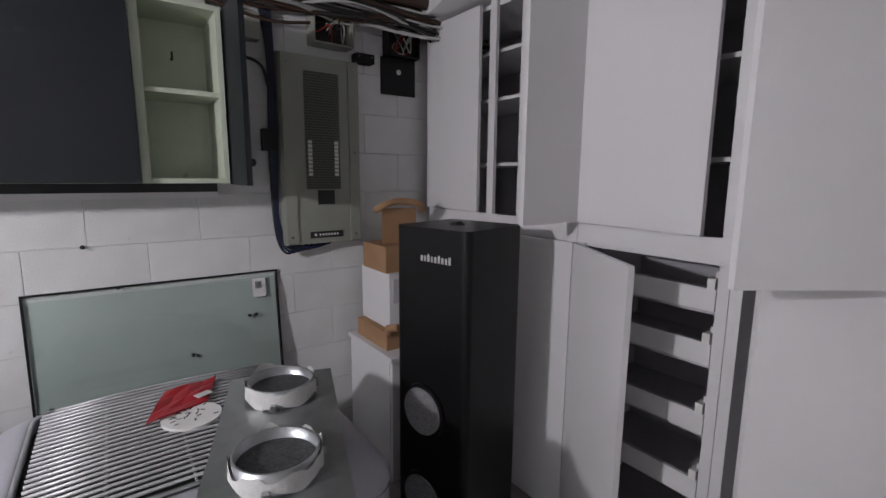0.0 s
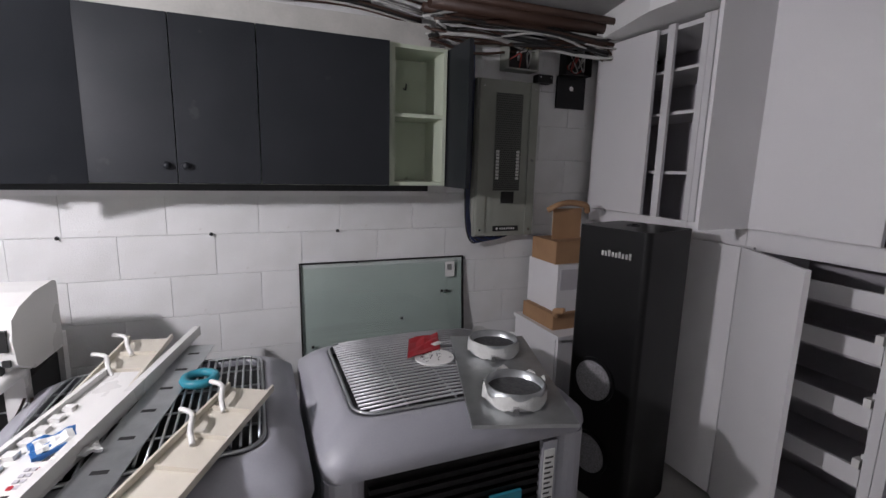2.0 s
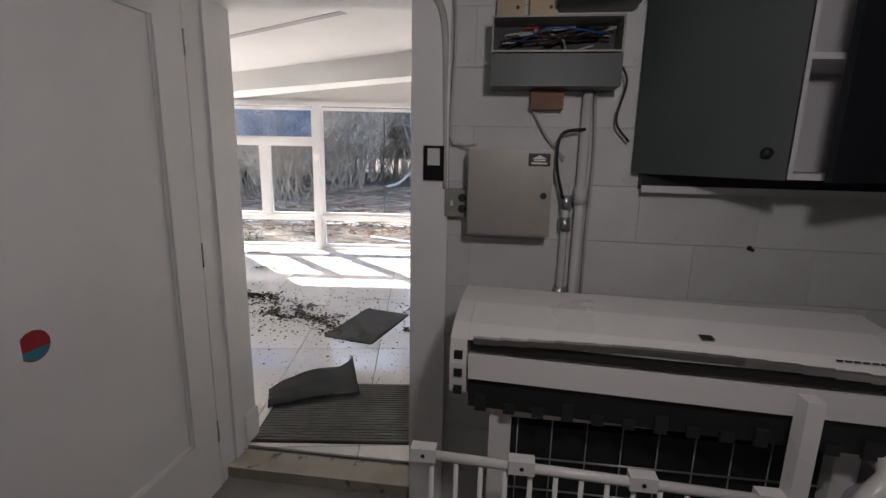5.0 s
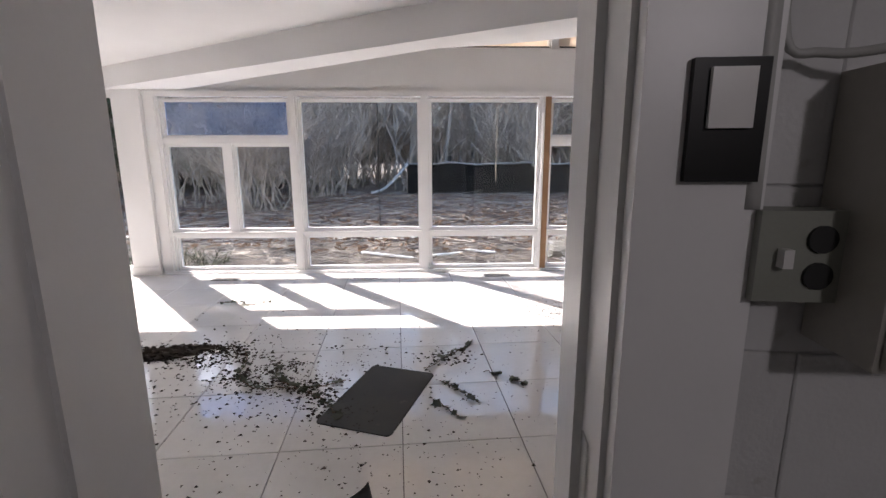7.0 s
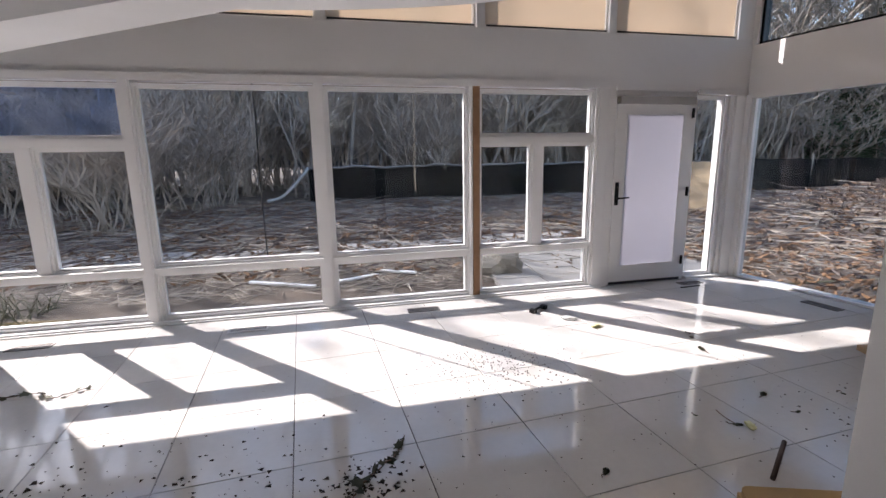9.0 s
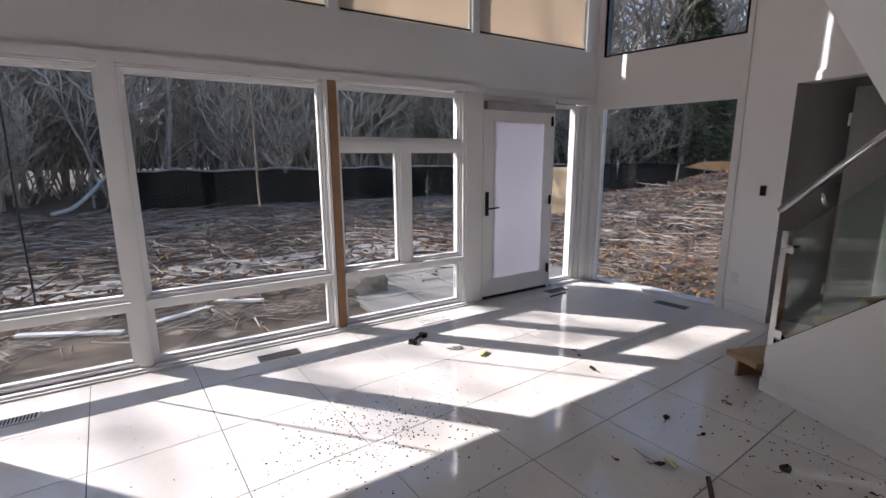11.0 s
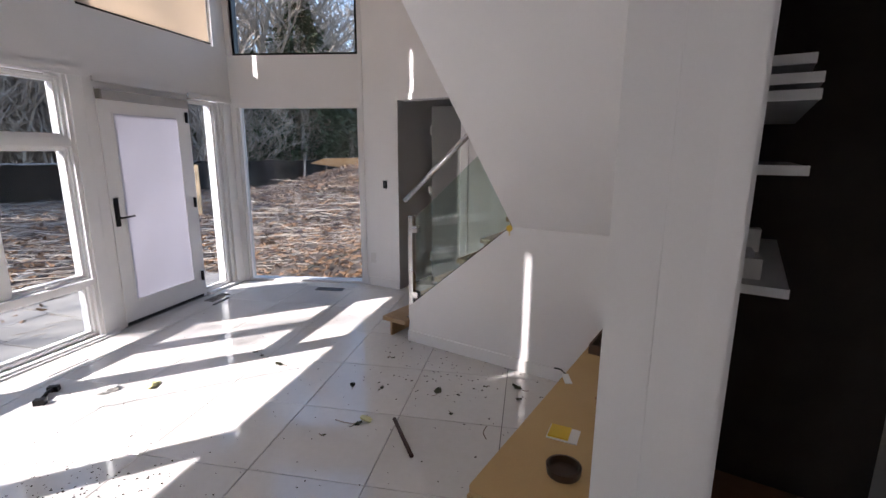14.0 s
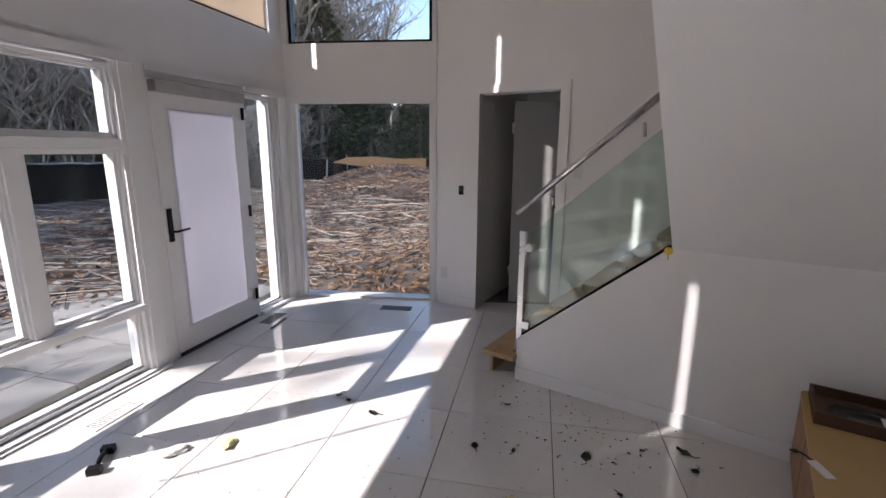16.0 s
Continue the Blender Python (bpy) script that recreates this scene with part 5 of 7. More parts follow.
tube("pipe", [(-1.966, 2.17, 0.0), (-1.966, 2.17, 1.755)], 0.018, BLOCK, cd)
tube("pipe", [(-2.014, 2.17, 0.0), (-2.014, 2.17, 1.30), (-2.02, 2.17, 1.42)], 0.014, BLOCK, cd)
for z in (1.0, 1.26, 1.34):
    tube("coupling", [(-2.014, 2.17, z), (-2.014, 2.17, z + 0.05)], 0.022, GALV, cd)
tube("coupling", [(-1.966, 2.17, 1.36), (-1.966, 2.17, 1.42)], 0.024, BLOCK, cd)
cable("grey_conduit", [(-2.62, 2.15, 2.3), (-2.56, 2.15, 2.12), (-2.475, 2.165, 2.0), (-2.46, 2.175, 1.7), (-2.455, 2.175, 1.4)], 0.014, CABLEW, cd)
cable("cable", [(-2.44, 2.18, 2.2), (-2.43, 2.18, 1.9), (-2.44, 2.18, 1.6), (-2.40, 2.17, 1.56), (-2.34, 2.12, 1.56)], 0.005, CABLEW, cd)
cable("cable", [(-2.16, 2.18, 1.70), (-2.10, 2.17, 1.6), (-2.03, 2.16, 1.52)], 0.004, CABLEW, cd)
cable("cable", [(-1.94, 2.18, 1.75), (-1.93, 2.175, 1.5), (-1.935, 2.175, 1.2), (-1.93, 2.175, 0.6)], 0.005, CABLEW, cd)
cable("black_cable", [(-1.97, 2.15, 1.62), (-2.05, 2.13, 1.6), (-2.06, 2.13, 1.5), (-2.03, 2.14, 1.38)], 0.006, INK_SHADE, cd)
cable("cable", [(-1.9, 2.15, 1.86), (-1.85, 2.14, 1.78), (-1.87, 2.15, 1.65), (-1.82, 2.16, 1.58)], 0.004, INK_SHADE, cd)

# ---- tall white cabinets along the east side ----
XC = 1.50
run = []
def tall_unit(y0, y1, label, drawers):
    c = thing("tall_cabinet", pose(XC, y0, 0), label, "cabinet", "tall white cabinets")
    w = y1 - y0
    for a, b in ((0, 0.02), (w - 0.02, w)):
        box("side", (0.0, 0.43, a, b, 0.0, 2.32), LAMI, c)
    box("back", (0.42, 0.43, 0.0205, w - 0.0205, 0.0, 2.32), INNER, c)
    for z in (0.08, 1.25, 2.30):
        box("deck", (0.002, 0.419, 0.0205, w - 0.0205, z - 0.01, z + 0.012), LAMI, c)
    for z in (1.57, 1.88, 2.1):
        box("shelf", (0.03, 0.419, 0.0205, w - 0.0205, z - 0.008, z + 0.008), LAMI, c)
    box("face_rail", (-0.018, 0.0, 0.0, w, 1.255, 1.33), LAMI, c)
    for a, b in ((0.0, 0.035), (w - 0.035, w)):
        box("face_stile", (-0.018, 0.0, a, b, 0.02, 1.254), LAMI, c)
    for a, b in ((0.0, 0.035), (w - 0.035, w)):
        box("face_stile", (-0.018, 0.0, a, b, 1.331, 2.32), LAMI, c)
    for z in drawers:
        d = box("drawer", (0.0, 0.36, 0.04, w - 0.04, z, z + 0.012), INNER, c, "pull-out tray")
        box("drawer_front", (-0.012, 0.004, 0.04, w - 0.04, z + 0.0125, z + 0.085), LAMI, d)
        for a, b in ((0.04, 0.052), (w - 0.052, w - 0.04)):
            box("drawer_side", (0.0045, 0.36, a, b, z + 0.0125, z + 0.14), LAMI, d)
        box("runner_cap", (-0.02, 0.02, 0.042, 0.066, z + 0.086, z + 0.12), WHITEP, d)
    return c


def cab_door(y, turn, w, z0, z1, parent, handed=1):
    """A cabinet door hinged at y on the front, turned out by some degrees."""
    m = pose(-0.02, y, 0, 0, 0, turn)
    d = box("door", (-0.019, 0.0, 0.002 if handed > 0 else -w, w if handed > 0 else -0.002, z0, z1), LAMI, parent, "plain white door", 0.003, m)
    return d


A0 = tall_unit(1.40, 2.15, "tall white cabinet with its glazed-looking upper part open", ())
cab_door(0.748, 0, 0.45, 1.335, 2.31, A0, -1)
cab_door(0.748, 0, 0.74, 0.02, 1.25, A0, -1)
box("centre_stile", (-0.018, 0.0, 0.20, 0.245, 1.331, 2.32), LAMI, A0)
B0 = tall_unit(1.085, 1.398, "narrow tall white cabinet with an upper door swung out", ())
cab_door(0.005, 88, 0.31, 1.335, 2.31, B0, 1)
cab_door(0.003, 0, 0.30, 0.02, 1.25, B0, 1)
C_ = tall_unit(0.505, 1.083, "tall white cabinet with pull-out trays and an open lower door", (0.16, 0.42, 0.66, 0.90, 1.08))
cab_door(0.574, -4, 0.50, 1.335, 2.31, C_, -1)
cab_door(0.574, -32, 0.49, 0.02, 1.25, C_, -1)
D0 = tall_unit(-0.10, 0.503, "tall white cabinet with both doors swung out", ())
cab_door(0.02, 56, 0.66, 1.299, 2.31, D0, 1)
cab_door(0.02, 46, 0.54, 0.02, 1.295, D0, 1)
tall_unit(-1.0, -0.102, "tall white cabinet beside the open doors", ())

# ---- black cooling tower ----
tw = thing("cooling_unit", pose(0.937, 1.104, 0, 0, 0, 13), "tall black free-standing cooling unit with round grilles", "cooling unit")
bm = bmesh.new()
add_prism(bm, rounded(0.345, 0.36, 0.028, 6, 0.1725, 0.18), 0.02, 1.325)
soften(bm, 0.003, 1)
part("casing", bm, BLACKM, tw)
prism("plinth", rounded(0.33, 0.345, 0.02, 4, 0.1725, 0.18), 0.0, 0.0195, RUBBER, tw)
GRMESH = surface("grey grille mesh", (0.3, 0.29, 0.31), (0.12, 0.12, 0.12), rough=0.5, scale=140, fine=600, bump=0.6)
for z in (0.61, 0.24):
    rg = prism("grille_rim", circle(0.108, 36), 0, 0.012, BLACKM, tw, "", 0.004, pose(-0.0005, 0.205, z, 90, 0, -90))
    prism("grille", circle(0.093, 36), 0.0125, 0.017, GRMESH, rg, "round grey mesh grille")
bm = bmesh.new()
for i in range(9):
    add_box(bm, -0.0025, -0.0003, 0.075 + 0.017 * i, 0.087 + 0.017 * i, 1.20, 1.20 + (0.022 if i % 3 else 0.028))
part("nameplate", bm, STEEL, tw, "chrome raised maker's mark")
bm = bmesh.new()
add_prism(bm, circle(0.03, 18, 0.17, 0.19), 1.3253, 1.329)
add_box(bm, 0.15, 0.19, 0.182, 0.2, 1.329, 1.335)
part("cable_gland", bm, RUBBER, tw)
# boxes stacked behind it
wc = thing("base_cabinet", pose(0.98, 1.72, 0), "low white cabinet against the block wall", "cabinet")
box("body", (0.0, 0.42, 0.02, 0.45, 0, 0.64), LAMI, wc)
box("top", (-0.012, 0.42, -0.02, 0.455, 0.641, 0.665), LAMI, wc)
box("door", (0.004, 0.42, -0.001, 0.0195, 0.02, 0.635), LAMI, wc)
ct = thing("open_carton", pose(1.0, 1.80, 0.665), "flattened open brown cardboard carton", "carton")
box("tray", (0, 0.32, 0, 0.32, 0, 0.09), CARD, ct)
cable("flap", [(0.02, 0.0, 0.09), (0.0, -0.02, 0.12), (0.03, -0.06, 0.13)], 0.02, CARD, ct)
wb = thing("white_box", pose(1.04, 1.84, 0.756), "white drawer box stacked behind the cooling unit", "box")
box("front", (0, 0.34, 0, 0.3, 0, 0.28), LAMI, wb)
box("label_panel", (0.02, 0.32, -0.006, -0.001, 0.13, 0.25), INNER, wb)
bb = thing("cardboard_box", pose(1.03, 1.86, 1.037), "brown cardboard box with its lid flap folded up", "box")
bm = bmesh.new()
ring(bm, 0, 0.27, 0, 0.24, 0, 0.13, 0.004)
part("body", bm, CARD, bb)
box("front", (0.0, 0.27, -0.005, -0.0005, 0, 0.13), CARD, bb, "", 0)
box("flap", (0.04, 0.24, 0.10, 0.106, 0.131, 0.31), CARD, bb, "", 0.001)
bm = bmesh.new()
add_tube(bm, curve_points([(0.0, 0.103, 0.30), (0.05, 0.07, 0.335), (0.14, 0.08, 0.345), (0.24, 0.07, 0.33), (0.28, 0.1, 0.29)], 5), 0.018, 6)
part("curled_edge", bm, CARD, bb)

# ---- toughened glass sheet ----
gs = thing("glass_sheet", pose(-0.345, 2.13, 0.34, -5, 0, 0), "green-tinted glass sheet with black edges leaning on the wall", "glass sheet")
g = pane("pane", 0.008, 0.942, 0, 0.008, 0.705, GREENGLASS, gs)
box("backing", (0.01, 0.94, 0.012, 0.016, 0.01, 0.70), surface("pale grey-green backing", (0.45, 0.49, 0.465), rough=0.5, scale=2), gs, "", 0)
bm = bmesh.new()
ring(bm, 0, 0.95, -0.002, 0.018, 0, 0.713, 0.008)
part("edge_seal", bm, BLACKM, gs)
box("paper_label", (0.83, 0.89, -0.004, -0.0022, 0.59, 0.68), PAPER, gs)
for x, z in ((0.80, 0.50), (0.83, 0.50), (0.55, 0.36), (0.05, 0.25), (0.30, 0.70), (0.935, 0.58)):
    box("bumper", (x, x + 0.014, -0.008, -0.0022, z, z + 0.014), RUBBER, gs)
for i in range(6):
    box("barcode", (0.838 + 0.006 * i, 0.841 + 0.006 * i, -0.0052, -0.0042, 0.63, 0.665), INK_SHADE, gs, "", 0) if i else None


# ---- heat pumps ----
def heat_pump(x0, x1, y0, y1, bars_along_x, label):
    hp = thing("heat_pump", pose((x0 + x1) / 2, (y0 + y1) / 2, 0), label, "heat pump", "grey heat pumps")
    w, d = x1 - x0, y1 - y0
    prism("base_pan", rounded(w, d, 0.06), 0.0, 0.06, GREYP, hp, "", 0.006)
    prism("core", rounded(w - 0.05, d - 0.05, 0.05), 0.0605, 0.64, BLACKM, hp)
    for sx in (-1, 1):
        for sy in (-1, 1):
            prism("corner_post", rounded(0.13, 0.13, 0.05, 4, sx * (w / 2 - 0.066), sy * (d / 2 - 0.066)), 0.061, 0.64, GREYP, hp)
    for sy in (-1, 1):
        bm = bmesh.new()
        for i in range(15):
            z = 0.09 + 0.035 * i
            y = sy * (d / 2 - 0.016)
            add_box(bm, -w / 2 + 0.135, w / 2 - 0.2 if sy < 0 else w / 2 - 0.135, y - 0.009, y + 0.009, z, z + 0.016)
        part("louvre_panel", bm, BLACKM if sy < 0 else GREYP, hp)
    for sx in (-1, 1):
        bm = bmesh.new()
        for i in range(15):
            z = 0.09 + 0.035 * i
            x = sx * (w / 2 - 0.016)
            add_box(bm, x - 0.009, x + 0.009, -d / 2 + 0.135, d / 2 - 0.135, z, z + 0.016)
        part("louvre_panel", bm, GREYP, hp)
    # Raised black blocks, not cut openings: their dark is painted.
    bm = bmesh.new()
    for j in range(6):
        for i in range(3):
            add_box(bm, -w / 2 + 0.03 + 0.03 * i, -w / 2 + 0.052 + 0.03 * i, -d / 2 - 0.003, -d / 2 + 0.002, 0.22 + 0.055 * j, 0.25 + 0.055 * j)
    part("vent_slots", bm, INK_SHADE, hp)
    box("service_panel", (w / 2 - 0.195, w / 2 - 0.135, -d / 2 - 0.002, -d / 2 + 0.02, 0.08, 0.63), GREYP, hp)
    sp = box("rating_label", (w / 2 - 0.19, w / 2 - 0.145, -d / 2 - 0.0045, -d / 2 - 0.0025, 0.33, 0.60), PAPER, hp)
    bm = bmesh.new()
    for i in range(12):
        add_box(bm, w / 2 - 0.185, w / 2 - 0.16 + 0.01 * (i % 2), -d / 2 - 0.0055, -d / 2 - 0.0047, 0.345 + 0.02 * i, 0.352 + 0.02 * i)
    part("print", bm, INK_SHADE, sp)
    box("badge", (w / 2 - 0.40, w / 2 - 0.28, -d / 2 - 0.012, -d / 2 - 0.001, 0.42, 0.475), TEAL, hp, "blue maker's badge")
    # lid: lower rim, curved shoulder, flat grille frame
    bm = bmesh.new()
    rings = []
    for inset, z, r0 in ((0.0, 0.641, 0.07), (-0.008, 0.665, 0.075), (-0.004, 0.70, 0.08), (0.03, 0.735, 0.09), (0.075, 0.765, 0.09), (0.10, 0.778, 0.085), (0.115, 0.776, 0.08), (0.115, 0.745, 0.08)):
        rings.append([bm.verts.new((x, y, z)) for x, y in rounded(w - 2 * inset, d - 2 * inset, r0, 6)])
    for a, b in zip(rings, rings[1:]):
        for i in range(len(a)):
            f = bm.faces.new((a[i], a[(i + 1) % len(a)], b[(i + 1) % len(a)], b[i]))
            f.smooth = True
    part("lid", bm, GREYP, hp, "grey moulded top cover")
    # Solid black plate paints the shade between the guard bars.
    prism("fan_well", rounded(w - 0.235, d - 0.235, 0.08), 0.735, 0.748, INK_SHADE, hp)
    bm = bmesh.new()
    ix, iy = w / 2 - 0.118, d / 2 - 0.118
    out = [(x, y, 0.783) for x, y in rounded(2 * ix, 2 * iy, 0.075, 6)]
    add_tube(bm, out + out[:1], 0.006, 6, False)
    part("grille_frame", bm, GALV, hp)
    n = 26 if bars_along_x else 26
    for i in range(n):
        t = -1 + 2 * (i + 0.5) / n
        half = (ix if bars_along_x else iy)
        other = (iy if bars_along_x else ix)
        short = 0.02 + 0.055 * max(0, (abs(t) - 0.86) / 0.14) ** 2
        pts = []
        for s in (-1, -0.5, 0, 0.5, 1):
            u = s * (half - short)
            z = 0.786 + 0.012 * (1 - s * s)
            pts.append((u, t * other, z) if bars_along_x else (t * other, u, z))
        tube("guard_bar", pts, 0.0046 if bars_along_x else 0.0042, GUARDP if bars_along_x else GALV, hp, "pale steel fan guard bar" if bars_along_x else "bare steel fan guard bar")
    bm = bmesh.new()
    for t in (-0.5, 0.0, 0.5) if bars_along_x else (-0.6, -0.2, 0.2, 0.6):
        half = iy if bars_along_x else ix
        add_tube(bm, [(t * ix, -half, 0.781), (t * ix, 0, 0.789), (t * ix, half, 0.781)] if bars_along_x else [(-half, t * iy, 0.781), (0, t * iy, 0.789), (half, t * iy, 0.781)], 0.004, 5)
    part("guard_brace", bm, GALV, hp, "bare steel cross wires")
    return hp


heat_pump(-0.395, 0.55, 0.93, 1.80, True, "large grey heat pump with a louvred steel top")
heat_pump(-1.33, -0.43, 0.86, 1.78, False, "grey heat pump with a wire fan guard, littered with parts")

# plenum plate with two duct collars
dp = thing("duct_plate", pose(0.295, 1.13, 0.805, 0, 0, -18), "galvanised plate with two taped duct collars", "duct plate")
bm = bmesh.new()
add_box(bm, -0.165, 0.165, -0.37, 0.37, 0, 0.012)
soften(bm, 0.003)
part("plate", bm, GALV, dp)
MESHD = surface("dark duct mesh", (0.12, 0.12, 0.125), (0.05, 0.05, 0.05), rough=0.5, metal=0.4, scale=90, fine=240, bump=0.6)
WRAP = surface("torn white foam wrap", (0.6, 0.6, 0.58), rough=0.8, scale=12, bump=0.4)
for cy in (-0.20, 0.20):
    bm = bmesh.new()
    a, b, c_, e = (circle(rr, 36, 0.0, cy) for rr in (0.10, 0.10, 0.094, 0.094))
    hs = (0.0125, 0.068, 0.068, 0.0125)
    rr = [[bm.verts.new((x, y, z)) for x, y in pts] for pts, z in zip((a, b, c_, e), hs)]
    for p, s in zip(rr, rr[1:]):
        for i in range(36):
            bm.faces.new((p[i], p[(i + 1) % 36], s[(i + 1) % 36], s[i])).smooth = True
    col = part("collar", bm, GALV, dp)
    bm = bmesh.new()
    pts = []
    for i in range(37):
        a0 = 2 * math.pi * i / 36
        pts.append((math.cos(a0) * 0.104, cy + math.sin(a0) * 0.104, 0.05 + 0.018 * noise.noise(Vector((math.cos(a0) * 2, math.sin(a0) * 2, cy)))))
    lo = [bm.verts.new((x * 1.04, cy + (y - cy) * 1.04, 0.02 + 0.008 * math.sin(i))) for i, (x, y, z) in enumerate(pts[:-1])]
    hi = [bm.verts.new((x * 1.015, cy + (y - cy) * 1.015, 0.066 + 0.03 * noise.noise(Vector((x * 22, y * 22, cy))))) for x, y, z in pts[:-1]]
    for v in hi:
        v.co.z += 0.006 * math.sin(v.co.x * 310 + v.co.y * 170)
    for p, s in ((lo, hi),):
        for i in range(36):
            bm.faces.new((p[i], p[(i + 1) % 36], s[(i + 1) % 36], s[i])).smooth = True
    part("foam_wrap", bm, WRAP, col, "torn white wrap")
    prism("mesh_floor", circle(0.093, 30, 0.0, cy), 0.036, 0.04, MESHD, col)
    for an in (20, 140, 260):
        x, y = 0.115 * math.cos(radians(an)), cy + 0.115 * math.sin(radians(an))
        box("clip", (x - 0.008, x + 0.008, y - 0.008, y + 0.008, 0.0126, 0.035), STEEL, col)
bag = thing("red_folder", pose(0.11, 1.48, 0.812, 3, 2, 28), "crumpled red plastic folder", "folder")
bm = bmesh.new()
add_prism(bm, [(-0.16, -0.05), (0.02, -0.07), (0.15, 0.06), (-0.02, 0.08)], 0, 0.004)
bmesh.ops.subdivide_edges(bm, edges=bm.edges[:], cuts=3, use_grid_fill=True)
for v in bm.verts:
    v.co.z += 0.012 * noise.noise(v.co * 14)
part("sheet", bm, RED, bag)
box("paper_tag", (0.0, 0.05, -0.055, -0.03, 0.014, 0.016), PAPER, bag, "", 0)
disc = thing("printed_disc", pose(0.107, 1.36, 0.8), "white disc with black scribbles", "disc")
prism("disc", circle(0.08, 32), 0, 0.008, WHITEP, disc, "", 0.002)
bm = bmesh.new()
for i in range(24):
    a0, r0 = rng.uniform(0, 6.28), rng.uniform(0.01, 0.07)
    add_box(bm, -0.006, 0.008, -0.002, 0.002, 0.0083, 0.009, pose(math.cos(a0) * r0, math.sin(a0) * r0, 0, 0, 0, rng.uniform(0, 180)))
part("scribble", bm, INK_SHADE, disc)

# parts of an indoor unit lying on the other heat pump
def plastic_tray(x, y, w, l, rot, tilt, label):
    t = thing("plastic_tray", pose(x, y, 0.80, tilt, 0, rot), label, "plastic part", "cream plastic trays")
    bm = bmesh.new()
    add_box(bm, -w / 2, w / 2, -l / 2, l / 2, 0, 0.006)
    soften(bm, 0.002, 1)
    part("base", bm, CREAM, t)
    for s in (-1, 1):
        box("lip", (s * w / 2 - 0.004, s * w / 2 + 0.004, -l / 2, l / 2, 0.0065, 0.026), CREAM, t)
    for yy in (-l * 0.25, 0.0, l * 0.25):
        box("rib", (-w / 2 + 0.02, w / 2 - 0.006, yy - 0.004, yy + 0.004, 0.0065, 0.02), CREAM, t)
    for yy in (l * 0.08, l * 0.38):
        cable("arm", [(-w * 0.1, yy - 0.08, 0.01), (-w * 0.25, yy - 0.05, 0.035), (-w * 0.42, yy, 0.05), (-w * 0.75, yy + 0.02, 0.05)], 0.008, WHITEP, t)
    return t


plastic_tray(-0.70, 1.04, 0.15, 0.52, -27, 4, "cream plastic drip tray with curved arms")
plastic_tray(-1.02, 1.60, 0.16, 0.52, -11, 6, "cream plastic louvre tray leaning on a rail")
ch = thing("housing_strip", pose(-1.03, 1.33, 0.802, 0, 0, -13), "long white plastic housing strip", "plastic part")
box("base", (-0.10, 0.10, -0.60, 0.25, 0, 0.01), WHITEP, ch)
box("edge", (0.075, 0.10, -0.62, 0.62, 0.0105, 0.05), WHITEP, ch)
box("edge", (-0.10, -0.085, -0.60, 0.25, 0.0105, 0.03), WHITEP, ch)
for i in range(8):
    box("clip", (-0.08, -0.05, -0.45 + 0.06 * i, -0.42 + 0.06 * i, 0.0105, 0.022), WHITEP, ch)
gl = thing("steel_strip", pose(-0.87, 1.30, 0.802, 0, 0, -10), "galvanised mounting strip with slots", "metal strip")
box("strip", (-0.055, 0.055, -0.56, 0.5, 0, 0.004), GALV, gl)
# Black bars laid on top; the slots' shade is only colour.
for i in range(7):
    box("slot", (-0.02, 0.02, -0.5 + 0.15 * i, -0.485 + 0.15 * i, 0.0042, 0.0052), INK_SHADE, gl, "", 0)
rem = thing("remote_control", pose(-1.07, 0.93, 0.813, 0, 0, -8), "white remote control with rows of buttons", "remote control")
box("body", (-0.027, 0.027, -0.09, 0.09, 0, 0.018), WHITEP, rem, "", 0.006)
box("display", (-0.017, 0.017, -0.07, -0.035, 0.0182, 0.019), INK_SHADE, rem, "", 0)
for i in range(3):
    for j in range(4):
        box("button", (-0.02 + 0.014 * i, -0.01 + 0.014 * i, -0.015 + 0.022 * j, -0.003 + 0.022 * j, 0.0182, 0.021), INNER if (i + j) % 5 else RED, rem, "", 0.001)
bg = thing("parts_bag", pose(-1.05, 1.11, 0.813, 0, 0, 12), "blue and white crumpled packet", "packet")
for nm, mt, box_, tilt in (("packet", BLUE, (-0.06, 0.04, -0.045, 0.04, 0.012, 0.026), -8), ("label", PAPER, (-0.05, 0.035, -0.04, 0.025, 0.0265, 0.03), -8), ("bag", PAPER, (0.0, 0.075, -0.09, 0.01, 0.002, 0.012), 4)):
    bm = bmesh.new()
    add_box(bm, *box_)
    bmesh.ops.subdivide_edges(bm, edges=bm.edges[:], cuts=5, use_grid_fill=True)
    for v in bm.verts:
        v.co += Vector((0.006 * noise.noise(v.co * 31), 0.006 * noise.noise(v.co * 27 + Vector((3, 0, 0))), 0.012 * noise.noise(v.co * 33 * Vector((1, 1, 0)).length)))
    part(nm, bm, mt, bg, "", pose(0, 0, 0, 0, tilt, 12))
ring_ = thing("tape_roll", pose(-0.75, 1.42, 0.80), "roll of teal tape", "tape")
bm = bmesh.new()
add_tube(bm, [(x, y, 0.02) for x, y in circle(0.05, 24)] + [(0.05, 0, 0.02)], 0.016, 6, False)
part("roll", bm, TEAL, ring_)

# ---- wall-mounted indoor unit resting on an old condenser cage ----
ac = thing("air_conditioner", pose(-2.36, 1.59, 0.855, 0, 0, -4.2), "white indoor air-conditioning unit with its flap open", "air conditioner")
prof = [(0.0, 0.06), (-0.012, 0.16), (0.0, 0.235), (0.05, 0.27), (0.15, 0.30), (0.28, 0.31), (0.31, 0.30), (0.31, 0.0), (0.10, 0.0)]
W_ = 1.085
prof = [(y, z * 0.86) for y, z in prof]


